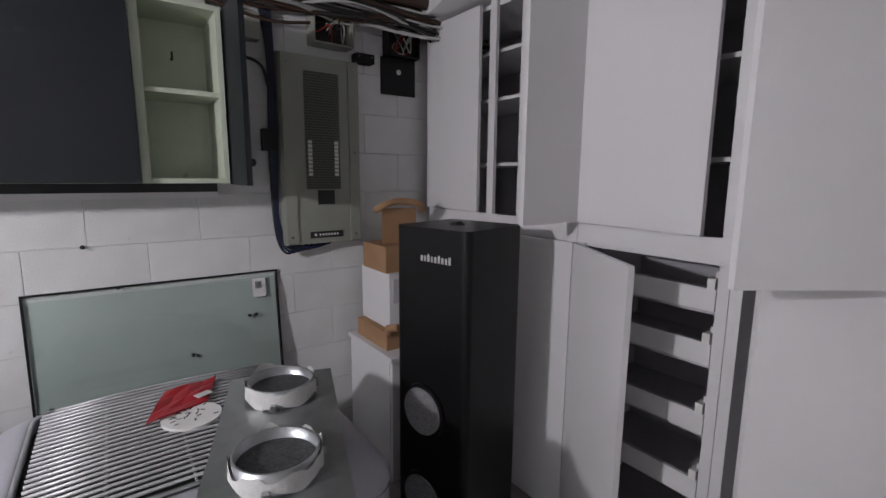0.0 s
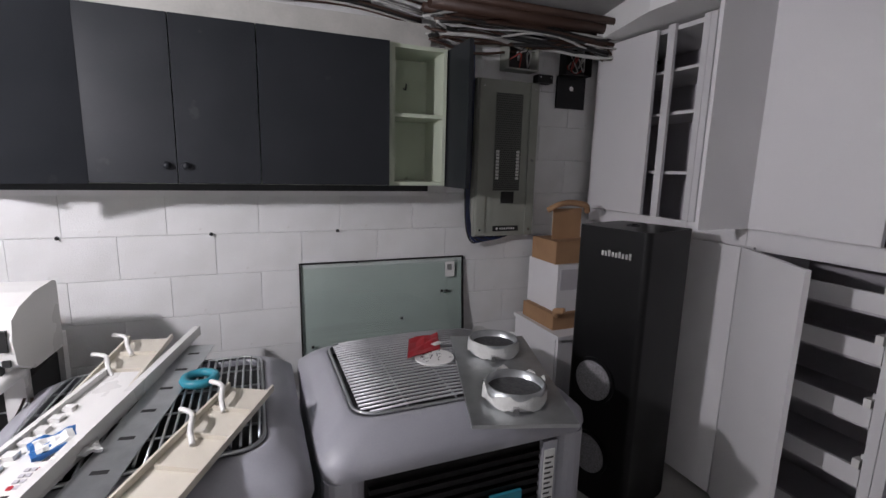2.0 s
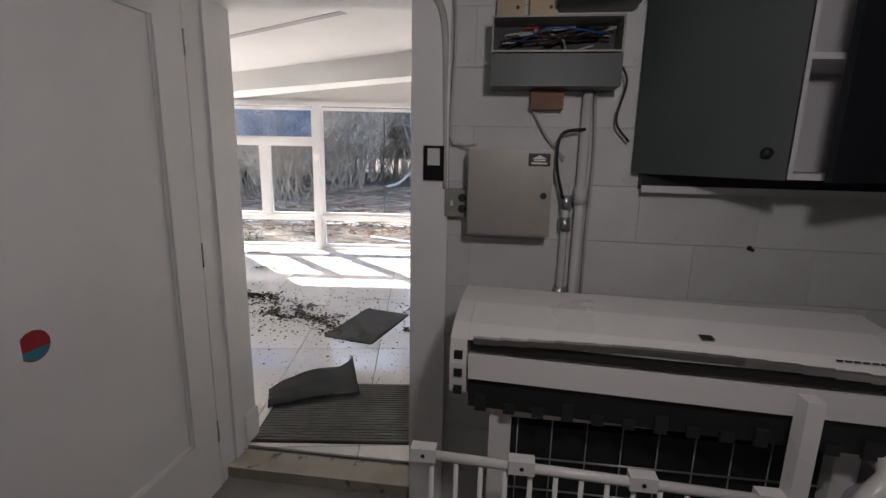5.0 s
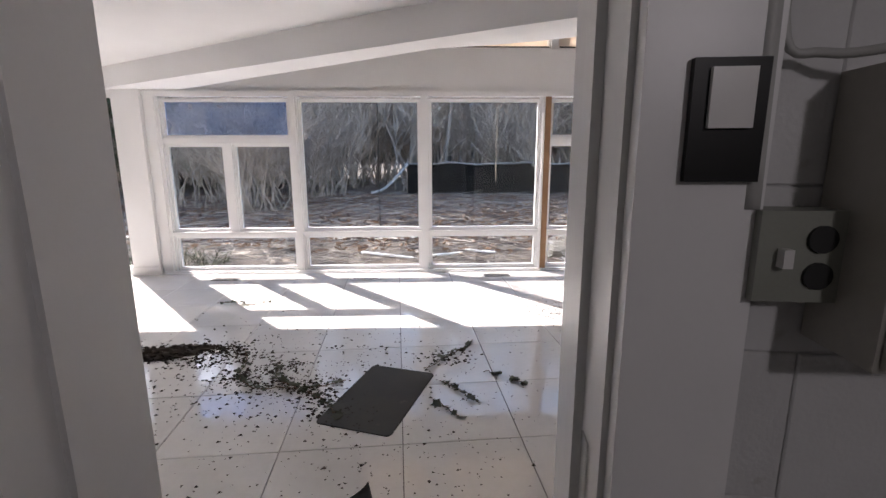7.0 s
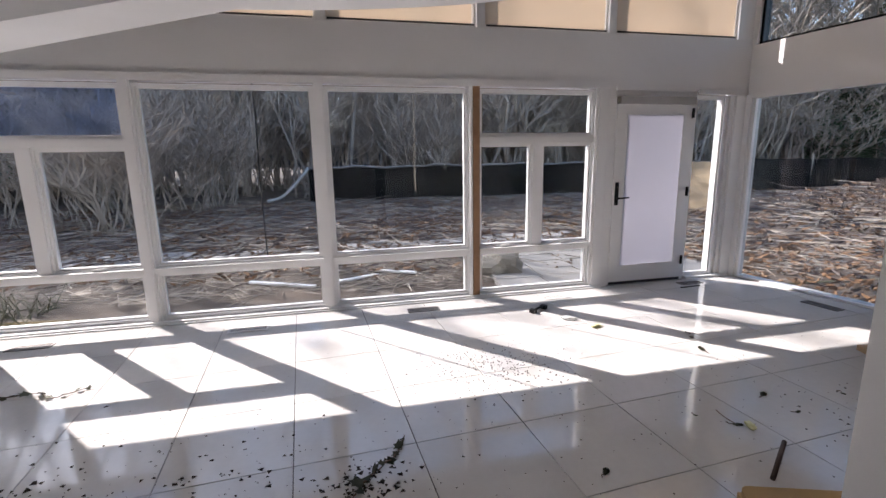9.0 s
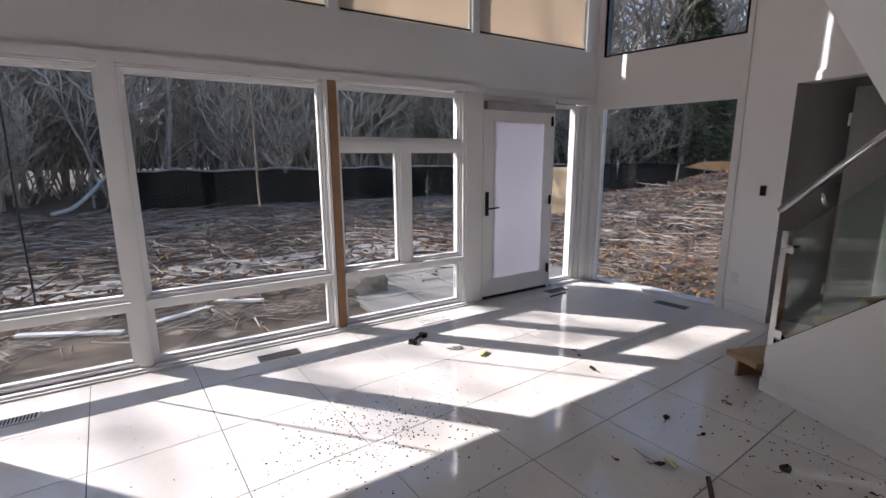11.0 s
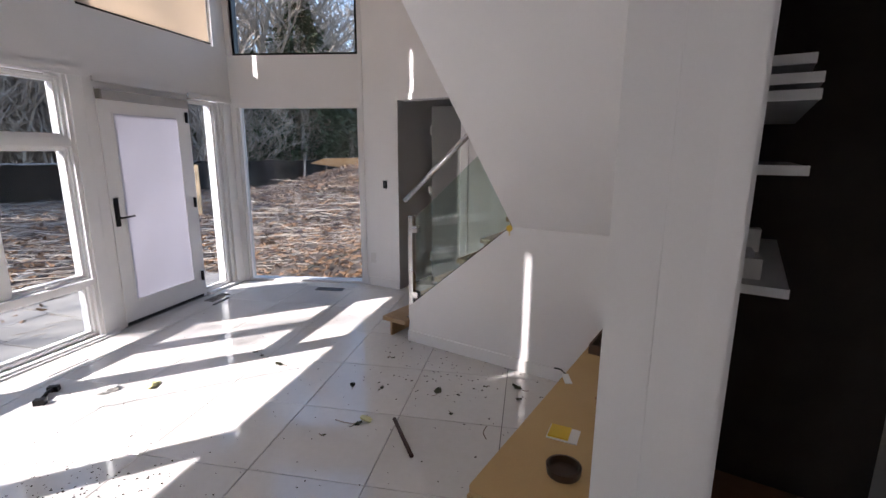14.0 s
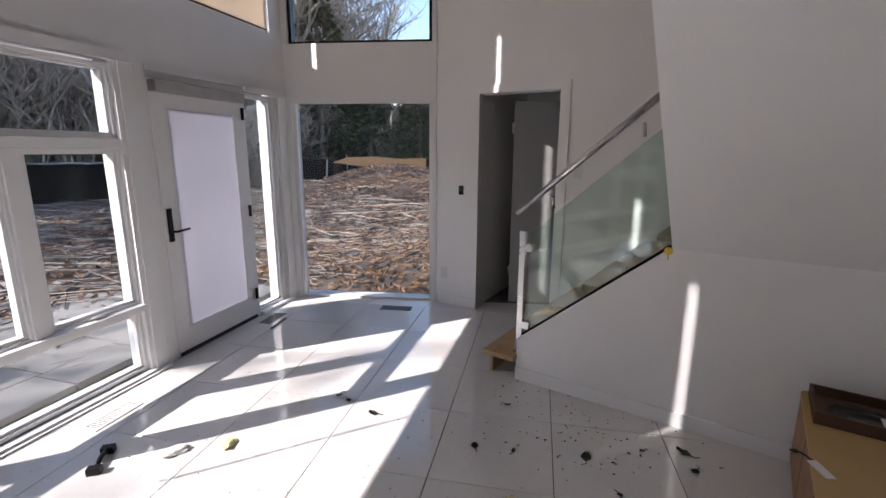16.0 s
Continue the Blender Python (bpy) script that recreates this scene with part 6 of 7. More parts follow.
def shell(x0, x1, pts):
    bm = bmesh.new()
    a = [bm.verts.new((x0, y, z)) for y, z in pts]
    b = [bm.verts.new((x1, y, z)) for y, z in pts]
    bm.faces.new(a)
    bm.faces.new(b[::-1])
    for i in range(len(pts)):
        bm.faces.new((a[i], b[i], b[(i + 1) % len(pts)], a[(i + 1) % len(pts)]))
    return bm


body = shell(0.045, W_ - 0.045, [(0.03, 0.0), (0.03, 0.195), (0.0, 0.2), (0.05, 0.23), (0.15, 0.258), (0.28, 0.266), (0.31, 0.258), (0.31, 0.0)])
part("body", body, WHITEP, ac)
part("end_cap", shell(0.0, 0.0445, prof), WHITEP, ac)
part("end_cap", shell(W_ - 0.0445, W_, prof), WHITEP, ac)
box("flap", (0.05, W_ - 0.05, -0.012, 0.0, 0.098, 0.165), WHITEP, ac, "", 0.004)
# Black strips on the solid body paint the shade of both openings.
box("upper_slot", (0.05, W_ - 0.05, 0.012, 0.0295, 0.167, 0.192), INK_SHADE, ac, "", 0)
box("outlet_slot", (0.05, W_ - 0.05, 0.006, 0.0295, 0.01, 0.096), INK_SHADE, ac, "", 0)
for i in range(13):
    box("vane_link", (0.07 + 0.075 * i, 0.1 + 0.075 * i, -0.004, 0.0055, 0.004, 0.03 + 0.02 * (i % 3 == 0)), RUBBER, ac, "", 0.002)
bm = bmesh.new()
n = 14
pts = [(0.06 + (W_ - 0.12) * i / n, 0.203 + 0.016 * math.sin(math.pi * i / n)) for i in range(n + 1)]
for (x0, z0), (x1, z1) in zip(pts, pts[1:]):
    add_box(bm, x0, x1, -0.004, 0.012, (z0 + z1) / 2 - 0.012, (z0 + z1) / 2 + 0.004)
part("silver_trim", bm, STEEL, ac, "curved silver trim line")
bm = bmesh.new()
add_box(bm, 0.62, 0.65, 0.055, 0.085, 0.2365, 0.2375, Matrix.Translation((0, 0, 0.004)))
for i in range(6):
    add_box(bm, 0.9 + 0.018 * i, 0.913 + 0.018 * i, 0.03, 0.034, 0.226, 0.2285)
part("mark", bm, INK_SHADE, ac, "small printed mark")
for x in (0.012, W_ - 0.035):
    for z in (0.05, 0.10, 0.15):
        box("socket", (x, x + 0.022, -0.012, -0.004, z, z + 0.022), INK_SHADE, ac, "", 0)
dsp = box("display", (W_ - 0.036, W_ - 0.012, -0.018, -0.0125, 0.105, 0.17), INK_SHADE, ac, "", 0.002)
cg = thing("condenser_cage", pose(-2.25, 1.62, 0), "old condenser with a wire guard and white corner posts", "condenser")
# Plain black block paints the dark behind the guard wires.
box("black_inside", (0.03, 0.92, 0.04, 0.36, 0.03, 0.78), INK_SHADE, cg)
for x in (0.0, 0.88):
    for y in (0.0, 0.35):
        box("corner_post", (x, x + 0.06, y, y + 0.05, 0, 0.826), WHITEP, cg)
box("top_rail", (0.0, 0.94, 0.0, 0.4, 0.8265, 0.854), WHITEP, cg)
box("base_rail", (0.061, 0.879, 0.0, 0.03, 0.0, 0.06), WHITEP, cg)
for i in range(7):
    tube("guard_wire", [(0.06, 0.022, 0.09 + 0.1 * i), (0.88, 0.022, 0.09 + 0.1 * i)], 0.003, GALV, cg, "", 5)
for i in range(9):
    tube("guard_wire", [(0.08 + 0.095 * i, 0.026, 0.06), (0.08 + 0.095 * i, 0.026, 0.82)], 0.002, GALV, cg, "", 5)
hose = thing("insulated_pipe", pose(0, 0, 0), "white insulated refrigerant pipe drooping from the indoor unit", "pipe")
cable("pipe", [(-1.32, 1.62, 0.845), (-1.34, 1.50, 0.84), (-1.40, 1.47, 0.78), (-1.42, 1.485, 0.62), (-1.48, 1.48, 0.45), (-1.60, 1.49, 0.30), (-1.72, 1.52, 0.16), (-1.8, 1.55, 0.03)], 0.026, WHITEP, hose, "", 8, 12)
tube("tape", [(-1.412, 1.4885, 0.70), (-1.416, 1.487, 0.67)], 0.029, INK_SHADE, hose, "", 12)
cable("copper_wire", [(-1.30, 1.58, 0.76), (-1.36, 1.55, 0.6), (-1.34, 1.54, 0.4), (-1.38, 1.55, 0.15)], 0.005, COPPER, hose)
cable("copper_wire", [(-1.28, 1.58, 0.76), (-1.32, 1.54, 0.55), (-1.36, 1.53, 0.3), (-1.33, 1.55, 0.1)], 0.005, COPPER, hose)
gt = thing("safety_gate", pose(-2.40, 1.42, 0, 0, 0, 0), "white metal safety gate leaning by the condenser", "gate")
tube("top_rail", [(0, 0, 0.83), (0.79, 0, 0.80)], 0.012, WHITEP, gt)
tube("bottom_rail", [(0, -0.02, 0.05), (0.79, -0.02, 0.05)], 0.012, WHITEP, gt)
for i in range(14):
    x = 0.02 + 0.058 * i
    tube("bar", [(x, -0.02, 0.05), (x, 0, 0.83 - 0.038 * x)], 0.006, WHITEP, gt)
box("post", (0.795, 0.83, -0.02, 0.018, 0.02, 1.05), WHITEP, gt)
for x, z in ((0.0, 0.83), (0.23, 0.822), (0.5, 0.812), (0.77, 0.80)):
    bk = box("bracket", (x - 0.03, x + 0.03, -0.016, 0.016, z - 0.012, z + 0.022), WHITEP, gt, "", 0.008)
    prism("rivet", circle(0.005, 8), 0, 0.002, INK_SHADE, bk, m=pose(x, -0.0161, z + 0.005, 90, 0, 0))
for x in (-1.705, -1.545):
    ft = thing("foam_block", pose(x, 1.36, 0), "grey-white worn post foot standing by the gate", "foot", "feet by the gate")
    bm = bmesh.new()
    add_prism(bm, rounded(0.075, 0.06, 0.015, 3), 0, 0.36)
    soften(bm, 0.006, 1)
    part("block", bm, PAPER, ft)

# ---- closet shelves ----
for i, (z, w, tilt) in enumerate(((1.15, 0.27, 0), (1.475, 0.27, 0), (1.66, 0.27, 1), (1.70, 0.27, 3), (1.745, 0.25, 4))):
    sh = thing("closet_shelf", STA @ pose(0.33, -0.125, z, 0, tilt, 0), "white closet shelf in the dark closet", "shelf", "closet shelves")
    box("board", (0, 0.9, -w, 0, 0, 0.018), LAMI, sh)
    box("front_edge", (-0.004, -0.0002, -w, 0, -0.004, 0.022), TRIM, sh)
    if i < 2:
        box("cleat", (0.02, 0.88, -0.02, -0.001, -0.04, -0.0005), LAMI, sh)
jr = thing("plastic_box", STA @ pose(0.42, -0.33, 1.168, 0, 0, 5), "small clear plastic box on the closet shelf", "box")
box("base", (0, 0.17, 0, 0.15, 0, 0.06), WHITEP, jr, "", 0.008)
box("upright", (0.12, 0.17, 0, 0.15, 0.061, 0.13), WHITEP, jr, "", 0.008)
box("insert", (0.02, 0.11, 0.02, 0.13, 0.0605, 0.075), INNER, jr)

# ---- board chest ----
ch = thing("chest", STA @ pose(0.03, 0.012, 0), "low tan board chest with wooden drawer fronts", "chest")
box("body", (0.0, 1.62, 0.0, 0.375, 0.03, 0.395), RAWWOOD, ch)
prism("top", rounded(1.64, 0.40, 0.03, 5, 0.81, 0.195), 0.3955, 0.415, MDF, ch, "tan board top", 0.003)
box("end_panel", (-0.012, -0.0005, 0.0, 0.39, 0.0, 0.395), MDF, ch, "tan board end panel")
for i in range(4):
    d = box("drawer", (0.02 + 0.4 * i, 0.40 + 0.4 * i, 0.3755, 0.392, 0.06, 0.38), RAWWOOD, ch, "dark-edged wooden drawer front")
    tube("pull", [(0.18 + 0.4 * i, 0.393, 0.22), (0.18 + 0.4 * i, 0.41, 0.22)], 0.01, BLACKM, d)
pot = thing("round_tin", STA @ pose(0.28, 0.16, 0.415), "open dark round tin on the chest", "tin")
bm = bmesh.new()
rr = [[bm.verts.new((x, y, z)) for x, y in circle(r0, 28)] for r0, z in ((0.058, 0.0), (0.062, 0.03), (0.054, 0.031), (0.05, 0.006))]
for p, s in zip(rr, rr[1:]):
    for i in range(28):
        bm.faces.new((p[i], p[(i + 1) % 28], s[(i + 1) % 28], s[i]))
bm.faces.new(rr[0][::-1])
bm.faces.new(rr[-1])
part("tin", bm, surface("brown-black tin", (0.06, 0.035, 0.02), rough=0.35), pot)
yc = thing("yellow_pack", STA @ pose(0.46, 0.17, 0.415, 0, 0, 8), "yellow card in a clear packet", "packet")
box("sleeve", (0, 0.10, 0, 0.12, 0, 0.004), PAPER, yc)
box("card", (0.008, 0.092, 0.035, 0.115, 0.0042, 0.012), YELLOW, yc, "", 0.003)
tr = thing("wooden_tray", STA @ pose(1.33, 0.03, 0.415), "dark wooden tray with black cloth and a white card", "tray")
DWOOD = surface("dark stained wood", (0.1, 0.05, 0.028), (0.07, 0.035, 0.02), rough=0.5)
box("base", (0.012, 0.288, 0.012, 0.338, 0, 0.01), DWOOD, tr)
for b in ((0, 0.012, 0, 0.35), (0.288, 0.30, 0, 0.35), (0.0125, 0.2875, 0, 0.012), (0.0125, 0.2875, 0.338, 0.35)):
    box("rim", (b[0], b[1], b[2], b[3], 0, 0.055), DWOOD, tr)
bm = bmesh.new()
bmesh.ops.create_icosphere(bm, subdivisions=3, radius=0.09)
for v in bm.verts:
    v.co = Vector((v.co.x * 0.9 + 0.15, v.co.y * 1.4 + 0.17, 0.018 + 0.012 * max(-0.4, v.co.z / 0.09) + 0.012 * noise.noise(v.co * 22)))
part("cloth", bm, INK_SHADE, tr, "crumpled black cloth")
box("card", (0.05, 0.13, 0.05, 0.12, 0.034, 0.037), PAPER, tr)
fe = thing("paper_scrap", STA @ pose(0.93, 0.34, 0.416, 0, 0, 30), "torn white paper scrap with a black strip", "paper")
box("scrap", (0, 0.10, 0, 0.035, 0, 0.004), PAPER, fe, "", 0.001)
cable("strip", [(0.1, 0.015, 0.003), (0.14, 0.03, 0.006), (0.16, 0.06, 0.004)], 0.004, INK_SHADE, fe)
kn = thing("wood_plug", STA @ pose(0.86, 0.2, 0.415), "dark plug in the chest top", "plug")
prism("plug", circle(0.012, 12), 0, 0.003, RAWWOOD, kn)

# ---- mats ----
mt = thing("door_mat", pose(-3.47, 2.44, F, 0, 0, 7.5), "ribbed grey door mat inside the doorway", "mat")
box("backing", (0.0, 0.86, 0.0, 0.62, 0, 0.006), RUBBER, mt)
bm = bmesh.new()
for i in range(24):
    add_box(bm, 0.012, 0.848, 0.012 + 0.025 * i, 0.030 + 0.025 * i, 0.0062, 0.012)
part("ribs", bm, MAT, mt, "grey carpet ribs")
rm = thing("rubber_mat", pose(-3.335, 4.135, F, 0, 0, -12.5), "dark rubber mat lying on the tiles", "mat")
prism("sheet", rounded(0.44, 0.73, 0.03, 5), 0, 0.006, surface("dusty dark rubber", (0.022, 0.022, 0.02), (0.045, 0.045, 0.035), rough=0.75, scale=4, stain=(0.07, 0.065, 0.05), stain_at=0.66), rm, "", 0.001)
cu = thing("curled_mat", pose(-3.52, 2.72, F + 0.012, 0, 0, 26), "curled dark rubber mat flung over the door mat", "mat")
nx, ny = 22, 10
bm = bmesh.new()
vs = [[None] * (ny + 1) for _ in range(nx + 1)]
for i in range(nx + 1):
    for j in range(ny + 1):
        u, v = i / nx, j / ny
        z = 0.012 + 0.05 * math.sin(math.pi * u) * (0.4 + 0.6 * v) + 0.13 * max(0, u - 0.72) * v * 3.2 + 0.012 * noise.noise(Vector((u * 5, v * 4, 0)))
        vs[i][j] = bm.verts.new((0.58 * u - 0.02 * math.sin(6 * u) - 0.1 * max(0, u - 0.8) * 3, 0.30 * v * (0.75 + 0.35 * math.sin(2.2 * u)), z))
for i in range(nx):
    for j in range(ny):
        bm.faces.new((vs[i][j], vs[i + 1][j], vs[i + 1][j + 1], vs[i][j + 1])).smooth = True
bmesh.ops.solidify(bm, geom=bm.faces[:], thickness=0.006)
part("sheet", bm, surface("grey-green rubber", (0.04, 0.045, 0.043), (0.07, 0.075, 0.07), rough=0.6, scale=5), cu)

# ---- floor vents ----
def floor_vent(a, b, label, back):
    p, q = Vector((*a, 0)), Vector((*b, 0))
    ln = (q - p).length
    v = thing("floor_vent", pose(p.x, p.y, F, 0, 0, math.degrees(math.atan2((q - p).y, (q - p).x))), label, "vent", "floor vents")
    bm = bmesh.new()
    w = 0.11
    for x0, x1, y0, y1 in ((0, ln, 0, 0.014), (0, ln, w - 0.014, w), (0, 0.014, 0.0145, w - 0.0145), (ln - 0.014, ln, 0.0145, w - 0.0145)):
        add_box(bm, x0, x1, y0, y1, 0, 0.006)
    part("frame", bm, back, v)
    # Black sheet paints the shade under the slats.
    box("well", (0.014, ln - 0.014, 0.0145, w - 0.0145, 0.0003, 0.0012), INK_SHADE, v, "", 0)
    n = int(ln / 0.018)
    for i in range(n):
        x = 0.018 + (ln - 0.036) * i / n
        box("slat", (x, x + 0.007, 0.0145, w - 0.0145, 0.0014, 0.005), back, v, "", 0)
VB = surface("brown vent metal", (0.14, 0.13, 0.12), rough=0.4, metal=0.5)
for a, b, back in (((-4.24, 6.70), (-3.92, 6.745), WHITEP), ((-2.70, 6.98), (-2.40, 7.015), VB), ((-1.34, 7.15), (-1.03, 7.19), WHITEP), ((0.33, 7.42), (0.60, 7.46), VB), ((1.06, 6.70), (1.14, 6.40), VB), ((-5.85, 6.56), (-5.55, 6.60), VB), ((-7.55, 6.42), (-7.25, 6.46), VB)):
    floor_vent(a, b, "white floor register by the windows" if back is WHITEP else "dark metal floor register by the windows", back)

# ---- debris on the tiles ----
def scatter(name, count, cx, cy, sx, sy, size, material, label, seed, flat=0.5, inside=None):
    """Crumbs of dirt on the tiles, in one mesh."""
    q = random.Random(seed)
    v, f = [], []
    while len(f) < count * 4:
        x, y = q.gauss(cx, sx), q.gauss(cy, sy)
        if y > 7.5 + 0.115 * x or y < 2.75 or x > 1.2 or (inside and not inside(x, y)):
            if q.random() < 0.02:
                break
            continue
        s = q.uniform(*size)
        a = q.uniform(0, 6.28)
        i = len(v)
        k0 = q.uniform(0.4, 1.6)
        for da, r0 in ((0, s * k0), (2.1, s), (4.2, s)):
            v.append((x + math.cos(a + da) * r0, y + math.sin(a + da) * r0, F + 0.0008))
        v.append((x, y, F + s * flat + 0.001))
        f += [(i, i + 1, i + 3), (i + 1, i + 2, i + 3), (i + 2, i, i + 3), (i, i + 2, i + 1)]
    data = bpy.data.meshes.new(name)
    data.from_pydata(v, [], f)
    data.materials.append(material)
    return tagged(new(name, data), label, "dirt", "", "stuff")


scatter("soil_crumbs", 700, -4.3, 4.3, 0.7, 0.45, (0.003, 0.015), SOIL, "dark crumbs of soil and leaf over the tiles", 1)
scatter("soil_dust", 900, -3.7, 4.15, 0.9, 0.55, (0.002, 0.007), SOIL, "fine dark soil crumbs", 2)
scatter("grit", 900, -1.6, 5.7, 1.1, 0.7, (0.002, 0.006), SOIL, "fine grit over the tiles", 3)
scatter("grit_patch", 420, -2.2, 5.75, 0.25, 0.2, (0.003, 0.009), SOIL, "patch of dark grit", 4)
scatter("grit_patch", 160, -0.3, 4.6, 0.35, 0.35, (0.003, 0.01), SOIL, "dark crumbs by the stairs", 5)
scatter("doorway_grit", 240, -3.05, 3.2, 0.35, 0.4, (0.002, 0.008), SOIL, "grit round the door mat", 6)
for i, (x, y) in enumerate(((-4.45, 4.62), (-4.3, 4.3), (-4.05, 4.2), (-3.8, 4.22), (-3.62, 4.05), (-4.7, 4.5), (-4.1, 4.45), (-3.5, 3.9), (-3.0, 4.7))):
    scatter("soil_clump", 110, x, y, 0.09, 0.07, (0.004, 0.017), SOIL, "dark clump of soil and leaf crumbs by the ivy", 30 + i, 0.6)
for i, (x, y) in enumerate(((-4.97, 4.62), (-5.12, 4.55), (-4.82, 4.7), (-4.66, 4.72), (-5.2, 4.66))):
    scatter("soil_clump", 130, x, y, 0.1, 0.06, (0.005, 0.022), SOIL, "dark crumbs of soil round the spilled heap", 50 + i, 0.7)
pile = thing("soil_heap", pose(-4.97, 4.62, F, 0, 0, 30), "small heap of spilled dark potting soil", "soil")
bm = bmesh.new()
bmesh.ops.create_icosphere(bm, subdivisions=4, radius=1)
for v in bm.verts:
    n0 = 1 + 0.45 * noise.noise(Vector((v.co.x * 2.2, v.co.y * 2.2, 3)))
    rag = n0 * (1 + 0.5 * noise.noise(Vector((v.co.x * 7, v.co.y * 7, 1))))
    v.co = Vector((v.co.x * 0.21 * rag, v.co.y * 0.1 * rag, max(0.0, v.co.z) * 0.04 * (1 + 0.9 * noise.noise(v.co * 9))))
part("mound", bm, SOIL, pile)


STEMB = surface("dry brown stem", (0.16, 0.1, 0.06), rough=0.8)


def vine(points, seed, label):
    """A withered ivy runner with lobed leaves."""
    q = random.Random(seed)
    vn = thing("ivy_runner", pose(0, 0, 0), label, "plant", "withered ivy runners")
    pts = curve_points([(x, y, F + 0.006) for x, y in points], 10)
    pts = [p + Vector((q.uniform(-.008, .008), q.uniform(-.008, .008), q.uniform(0, .008))) for p in pts]
    bm = bmesh.new()
    add_tube(bm, pts, 0.003, 4)
    part("stem", bm, STEMB, vn)
    lf = [(0, -0.1), (0.5, 0.0), (0.35, 0.35), (0.55, 0.6), (0.15, 0.65), (0, 1.0), (-0.15, 0.65), (-0.55, 0.6), (-0.35, 0.35), (-0.5, 0.0)]
    for p in pts[2::3]:
        if q.random() < 0.9:
            s = q.uniform(0.035, 0.07)
            bm = bmesh.new()
            ring0 = [bm.verts.new((x * s, y * s, 0.012 * abs(x))) for x, y in lf]
            bm.faces.new(ring0)
            part("leaf", bm, LEAF, vn, "", pose(p.x, p.y, F + 0.012, q.uniform(-30, 30), q.uniform(-30, 30), q.uniform(0, 360)))


vine([(-2.80, 5.02), (-2.86, 4.86), (-2.98, 4.72), (-3.05, 4.58), (-3.12, 4.50)], 1, "withered ivy runner with dark leaves on the tiles")
vine([(-3.0, 4.34), (-2.9, 4.26), (-2.82, 4.16), (-2.75, 4.1)], 2, "withered ivy runner beside the rubber mat")
vine([(-3.0, 4.1), (-2.93, 4.02), (-2.86, 3.93)], 3, "short ivy runner beside the rubber mat")
vine([(-4.45, 4.68), (-4.36, 4.5), (-4.3, 4.3), (-4.15, 4.17), (-3.95, 4.18), (-3.75, 4.2), (-3.6, 4.3)], 4, "long withered ivy runner with dark leaves")
vine([(-4.1, 4.45), (-4.05, 4.3), (-3.9, 4.2), (-3.72, 4.1), (-3.6, 3.98), (-3.5, 3.86)], 5, "withered ivy runner trailing to the rubber mat")
vine([(-5.3, 5.75), (-5.1, 5.8), (-4.95, 5.72), (-4.8, 5.85)], 6, "dry curled stem on the tiles")
for i, (x, y) in enumerate(((-2.55, 4.4),)):
    vine([(x, y), (x + 0.06, y - 0.03), (x + 0.1, y - 0.08)], 20 + i, "single withered ivy sprig on the tiles")
sk = thing("dark_rod", pose(-0.927, 4.706, F + 0.011, 0, 0, 0), "short dark round rod on the tiles", "rod")
tube("rod", [(0, 0, 0), (-0.27, -0.235, 0)], 0.011, COPPER, sk)
sk = thing("wooden_stick", pose(-2.30, 3.84, F + 0.012), "brown wooden stick on the tiles", "stick")
tube("stick", [(0, 0, 0), (0.22, -0.2, 0.004)], 0.012, RAWWOOD, sk)
wr = thing("bracket_clamp", pose(-1.56, 6.80, F, 0, 0, 38), "black metal clamp on the tiles", "clamp")
tube("arm", [(0, 0, 0.02), (0.1, 0.005, 0.025), (0.17, 0.0, 0.02)], 0.012, BLACKM, wr)
for x in (0.0, 0.17):
    box("jaw", (x - 0.02, x + 0.02, -0.03, 0.03, 0, 0.035), BLACKM, wr, "", 0.006)
# The last one is a pale leaf, drawn with the wrapper shape.
for x, y, mt_, lab, s in ((-1.14, 6.37, YELLOW, "crumpled yellow-white wrapper on the tiles", 0.034), (-1.295, 6.58, PAPER, "crumpled white wrapper on the tiles", 0.045), (-0.98, 4.86, YELLOW, "small greenish-white leaf by the rod, shaped as crumpled film", 0.03)):
    sc = thing("wrapper", pose(x, y, F, 0, 0, x * 300), lab, "wrapper", "wrappers on the floor")
    bm = bmesh.new()
    bmesh.ops.create_icosphere(bm, subdivisions=3, radius=s)
    for v in bm.verts:
        v.co = Vector((v.co.x * 1.6, v.co.y * 0.8, max(0, v.co.z * 0.4 + 0.01))) * (1 + 0.5 * noise.noise(v.co * 35))
    part("film", bm, mt_ if mt_ is PAPER else surface("pale yellow film", (0.62, 0.6, 0.3), rough=0.4), sc)
dbr = thing("door_strip", pose(0.25, 7.32, F, 0, 0, 12), "dark strip lying by the garden door", "strip")
box("bar", (0, 0.25, 0, 0.02, 0, 0.012), VB, dbr)
for i, (x, y) in enumerate(((-2.29, 5.22), (-4.0, 3.35), (-5.1, 4.45))):
    dl = thing("downlight", pose(x, y, LOWC), "round recessed ceiling downlight with a grey rim", "downlight", "ceiling downlights")
    prism("rim", circle(0.085, 32), -0.006, 0, surface("satin rim", (0.5, 0.48, 0.45), rough=0.35, metal=0.5), dl, "", 0.002)
    prism("lens", circle(0.06, 28), -0.009, -0.0062, INNER, dl)
ls = thing("ceiling_slot", pose(-4.75, 4.4, LOWC, 0, 0, -28), "long grey linear slot in the low ceiling", "ceiling vent")
box("slot", (0, 1.6, -0.03, 0.03, -0.005, 0), INNER, ls)

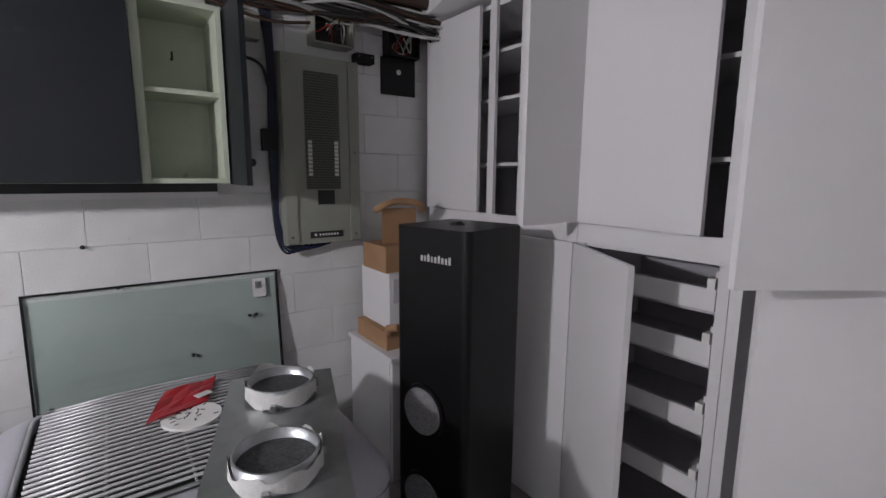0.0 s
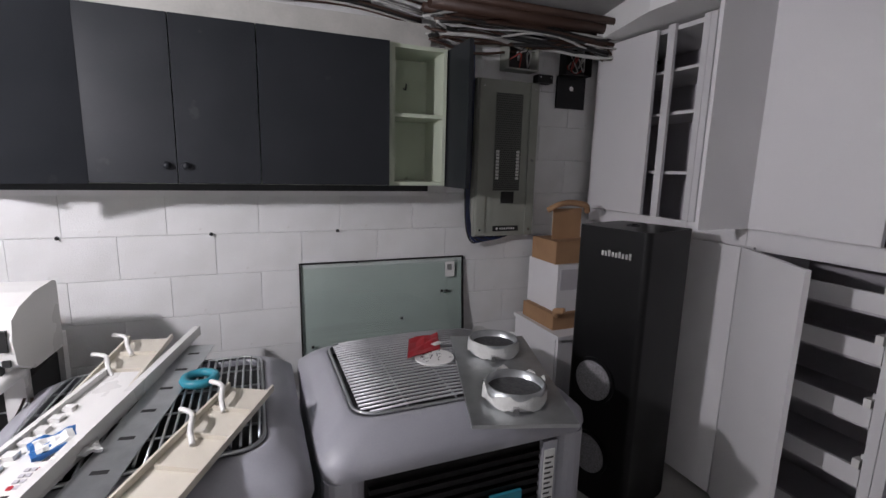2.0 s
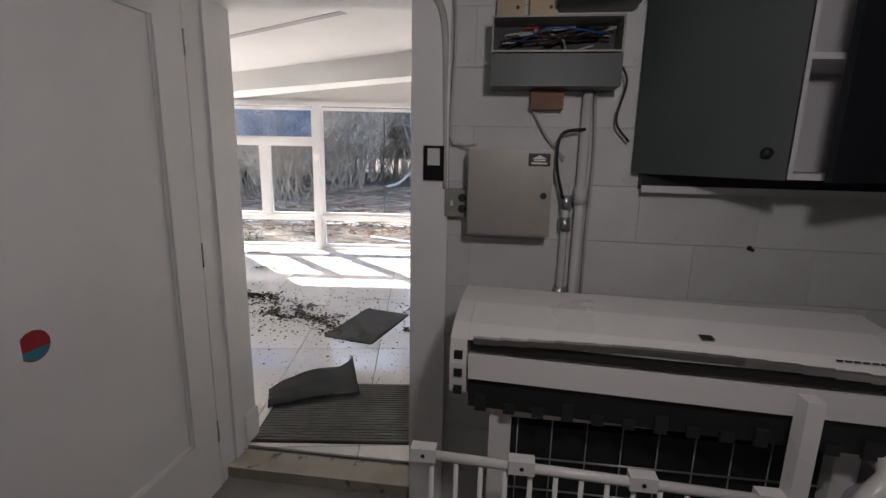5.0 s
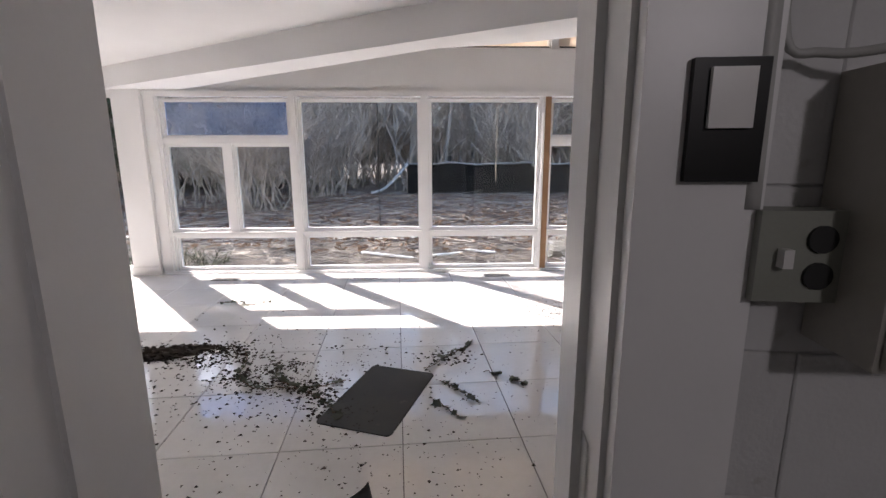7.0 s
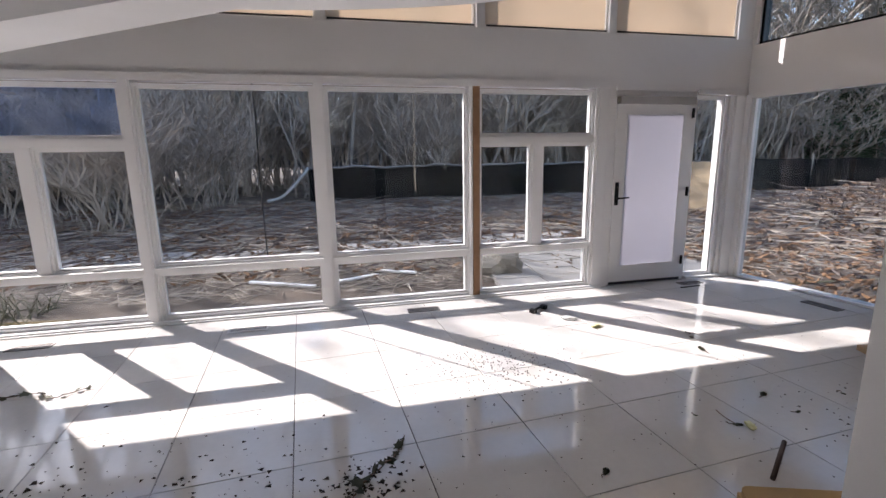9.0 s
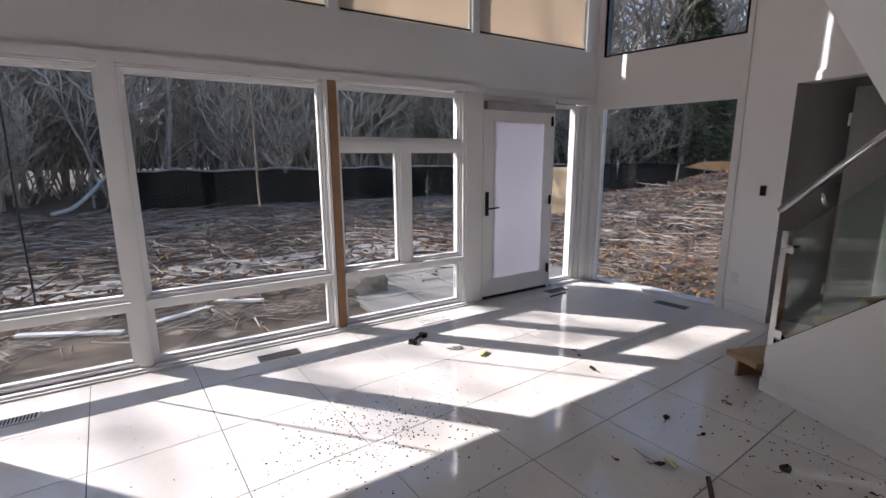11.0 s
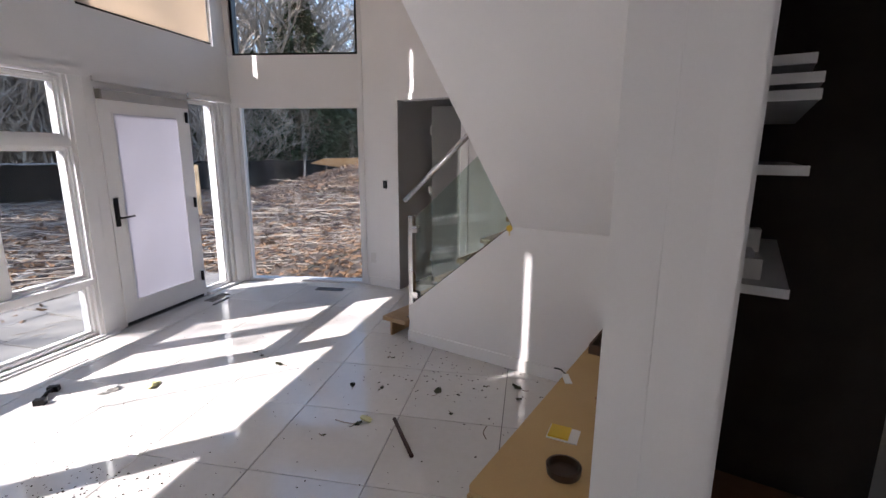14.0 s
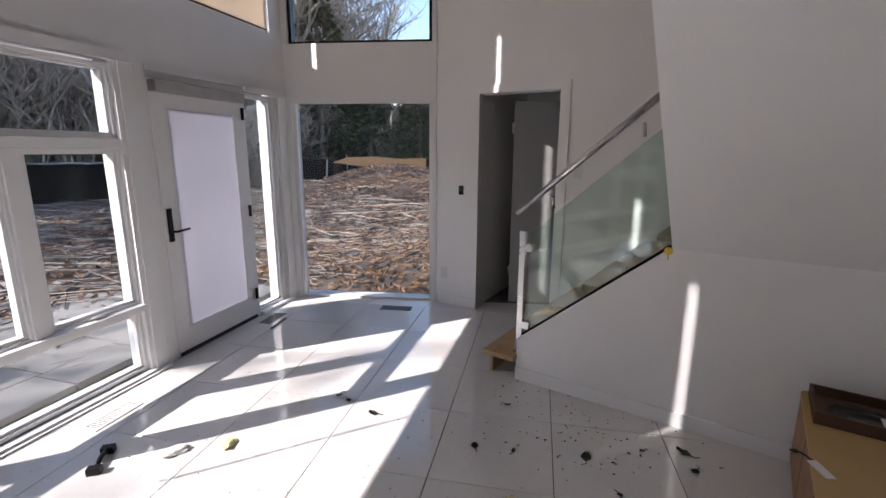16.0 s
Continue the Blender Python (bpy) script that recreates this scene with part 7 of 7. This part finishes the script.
# ---- dry scraps on the tiles ----
def leaf_scrap(x, y, size, turn, seed):
    """A curled, torn dry leaf with a stalk."""
    q = random.Random(seed)
    sc = thing("dry_leaf", pose(x, y, F, 0, 0, turn), "small curled dark dry leaf on the tiles", "leaf", "dry leaves on the tiles")
    bm = bmesh.new()
    cols = []
    for i in range(7):
        u = i / 6
        half = size * 0.4 * math.sin(math.pi * (0.08 + 0.84 * u)) * q.uniform(0.7, 1.2)
        lift = size * 0.3 * u * u + q.uniform(0, 0.1) * size
        cols.append([bm.verts.new((size * (u - 0.5), half * v, 0.002 + lift * (0.4 + 0.6 * abs(v)))) for v in (-1, -0.5, 0, 0.5, 1)])
    for a, b in zip(cols, cols[1:]):
        for j in range(4):
            bm.faces.new((a[j], b[j], b[j + 1], a[j + 1]))
    bmesh.ops.solidify(bm, geom=bm.faces[:], thickness=0.001)
    part("blade", bm, LEAF, sc)
    cable("stalk", [(-size * 0.5, 0, 0.004), (-size * 0.8, q.uniform(-.3, .3) * size, 0.006), (-size * 1.1, q.uniform(-.5, .5) * size, 0.003)], 0.0018, STEMB, sc, "", 4, 4)


for i, (x, y, size) in enumerate(((-0.53, 4.59, 0.06), (-0.3, 4.12, 0.07), (-0.44, 4.08, 0.05), (-0.52, 6.03, 0.05), (-1.04, 4.88, 0.05), (-0.66, 5.15, 0.045), (-0.59, 5.81, 0.06), (-0.49, 6.12, 0.05),
                                  (-0.19, 5.09, 0.04), (-2.64, 4.47, 0.08), (-1.9, 4.62, 0.04), (-0.36, 4.32, 0.03), (-0.75, 4.42, 0.035), (-1.2, 5.0, 0.03), (-0.62, 4.95, 0.03))):
    leaf_scrap(x, y, size, 77 * i, 70 + i)
stem = thing("loose_twig", pose(-0.86, 4.19, F), "thin dark dry twig on the tiles", "twig")
cable("twig", [(-0.05, -0.03, 0.003), (0, 0.0, 0.005), (0.07, 0.0, 0.003)], 0.0025, STEMB, stem)
stem = thing("pale_splinter", pose(-1.04, 4.9, F), "pale wooden splinter on the tiles", "splinter")
cable("splinter", [(0, 0, 0.003), (-0.02, 0.05, 0.01), (-0.03, 0.11, 0.02)], 0.003, TWIG, stem)

# ---- cords hanging outside the tall windows ----
for x, z0, material, lab in ((-3.99, 0.53, INK_SHADE, "thin dark cord hanging outside the tall window"), (-2.56, 1.1, TWIG, "thin pale cord hanging outside the tall window")):
    cd = thing("hanging_cord", WIN @ pose(k(x), 0.155, 0), lab, "cord", "cords outside the windows")
    cable("cord", [(0, 0, 2.09), (0.004, 0, 1.7), (-0.004, 0, 1.3), (0.0, 0, z0)], 0.007, material, cd)
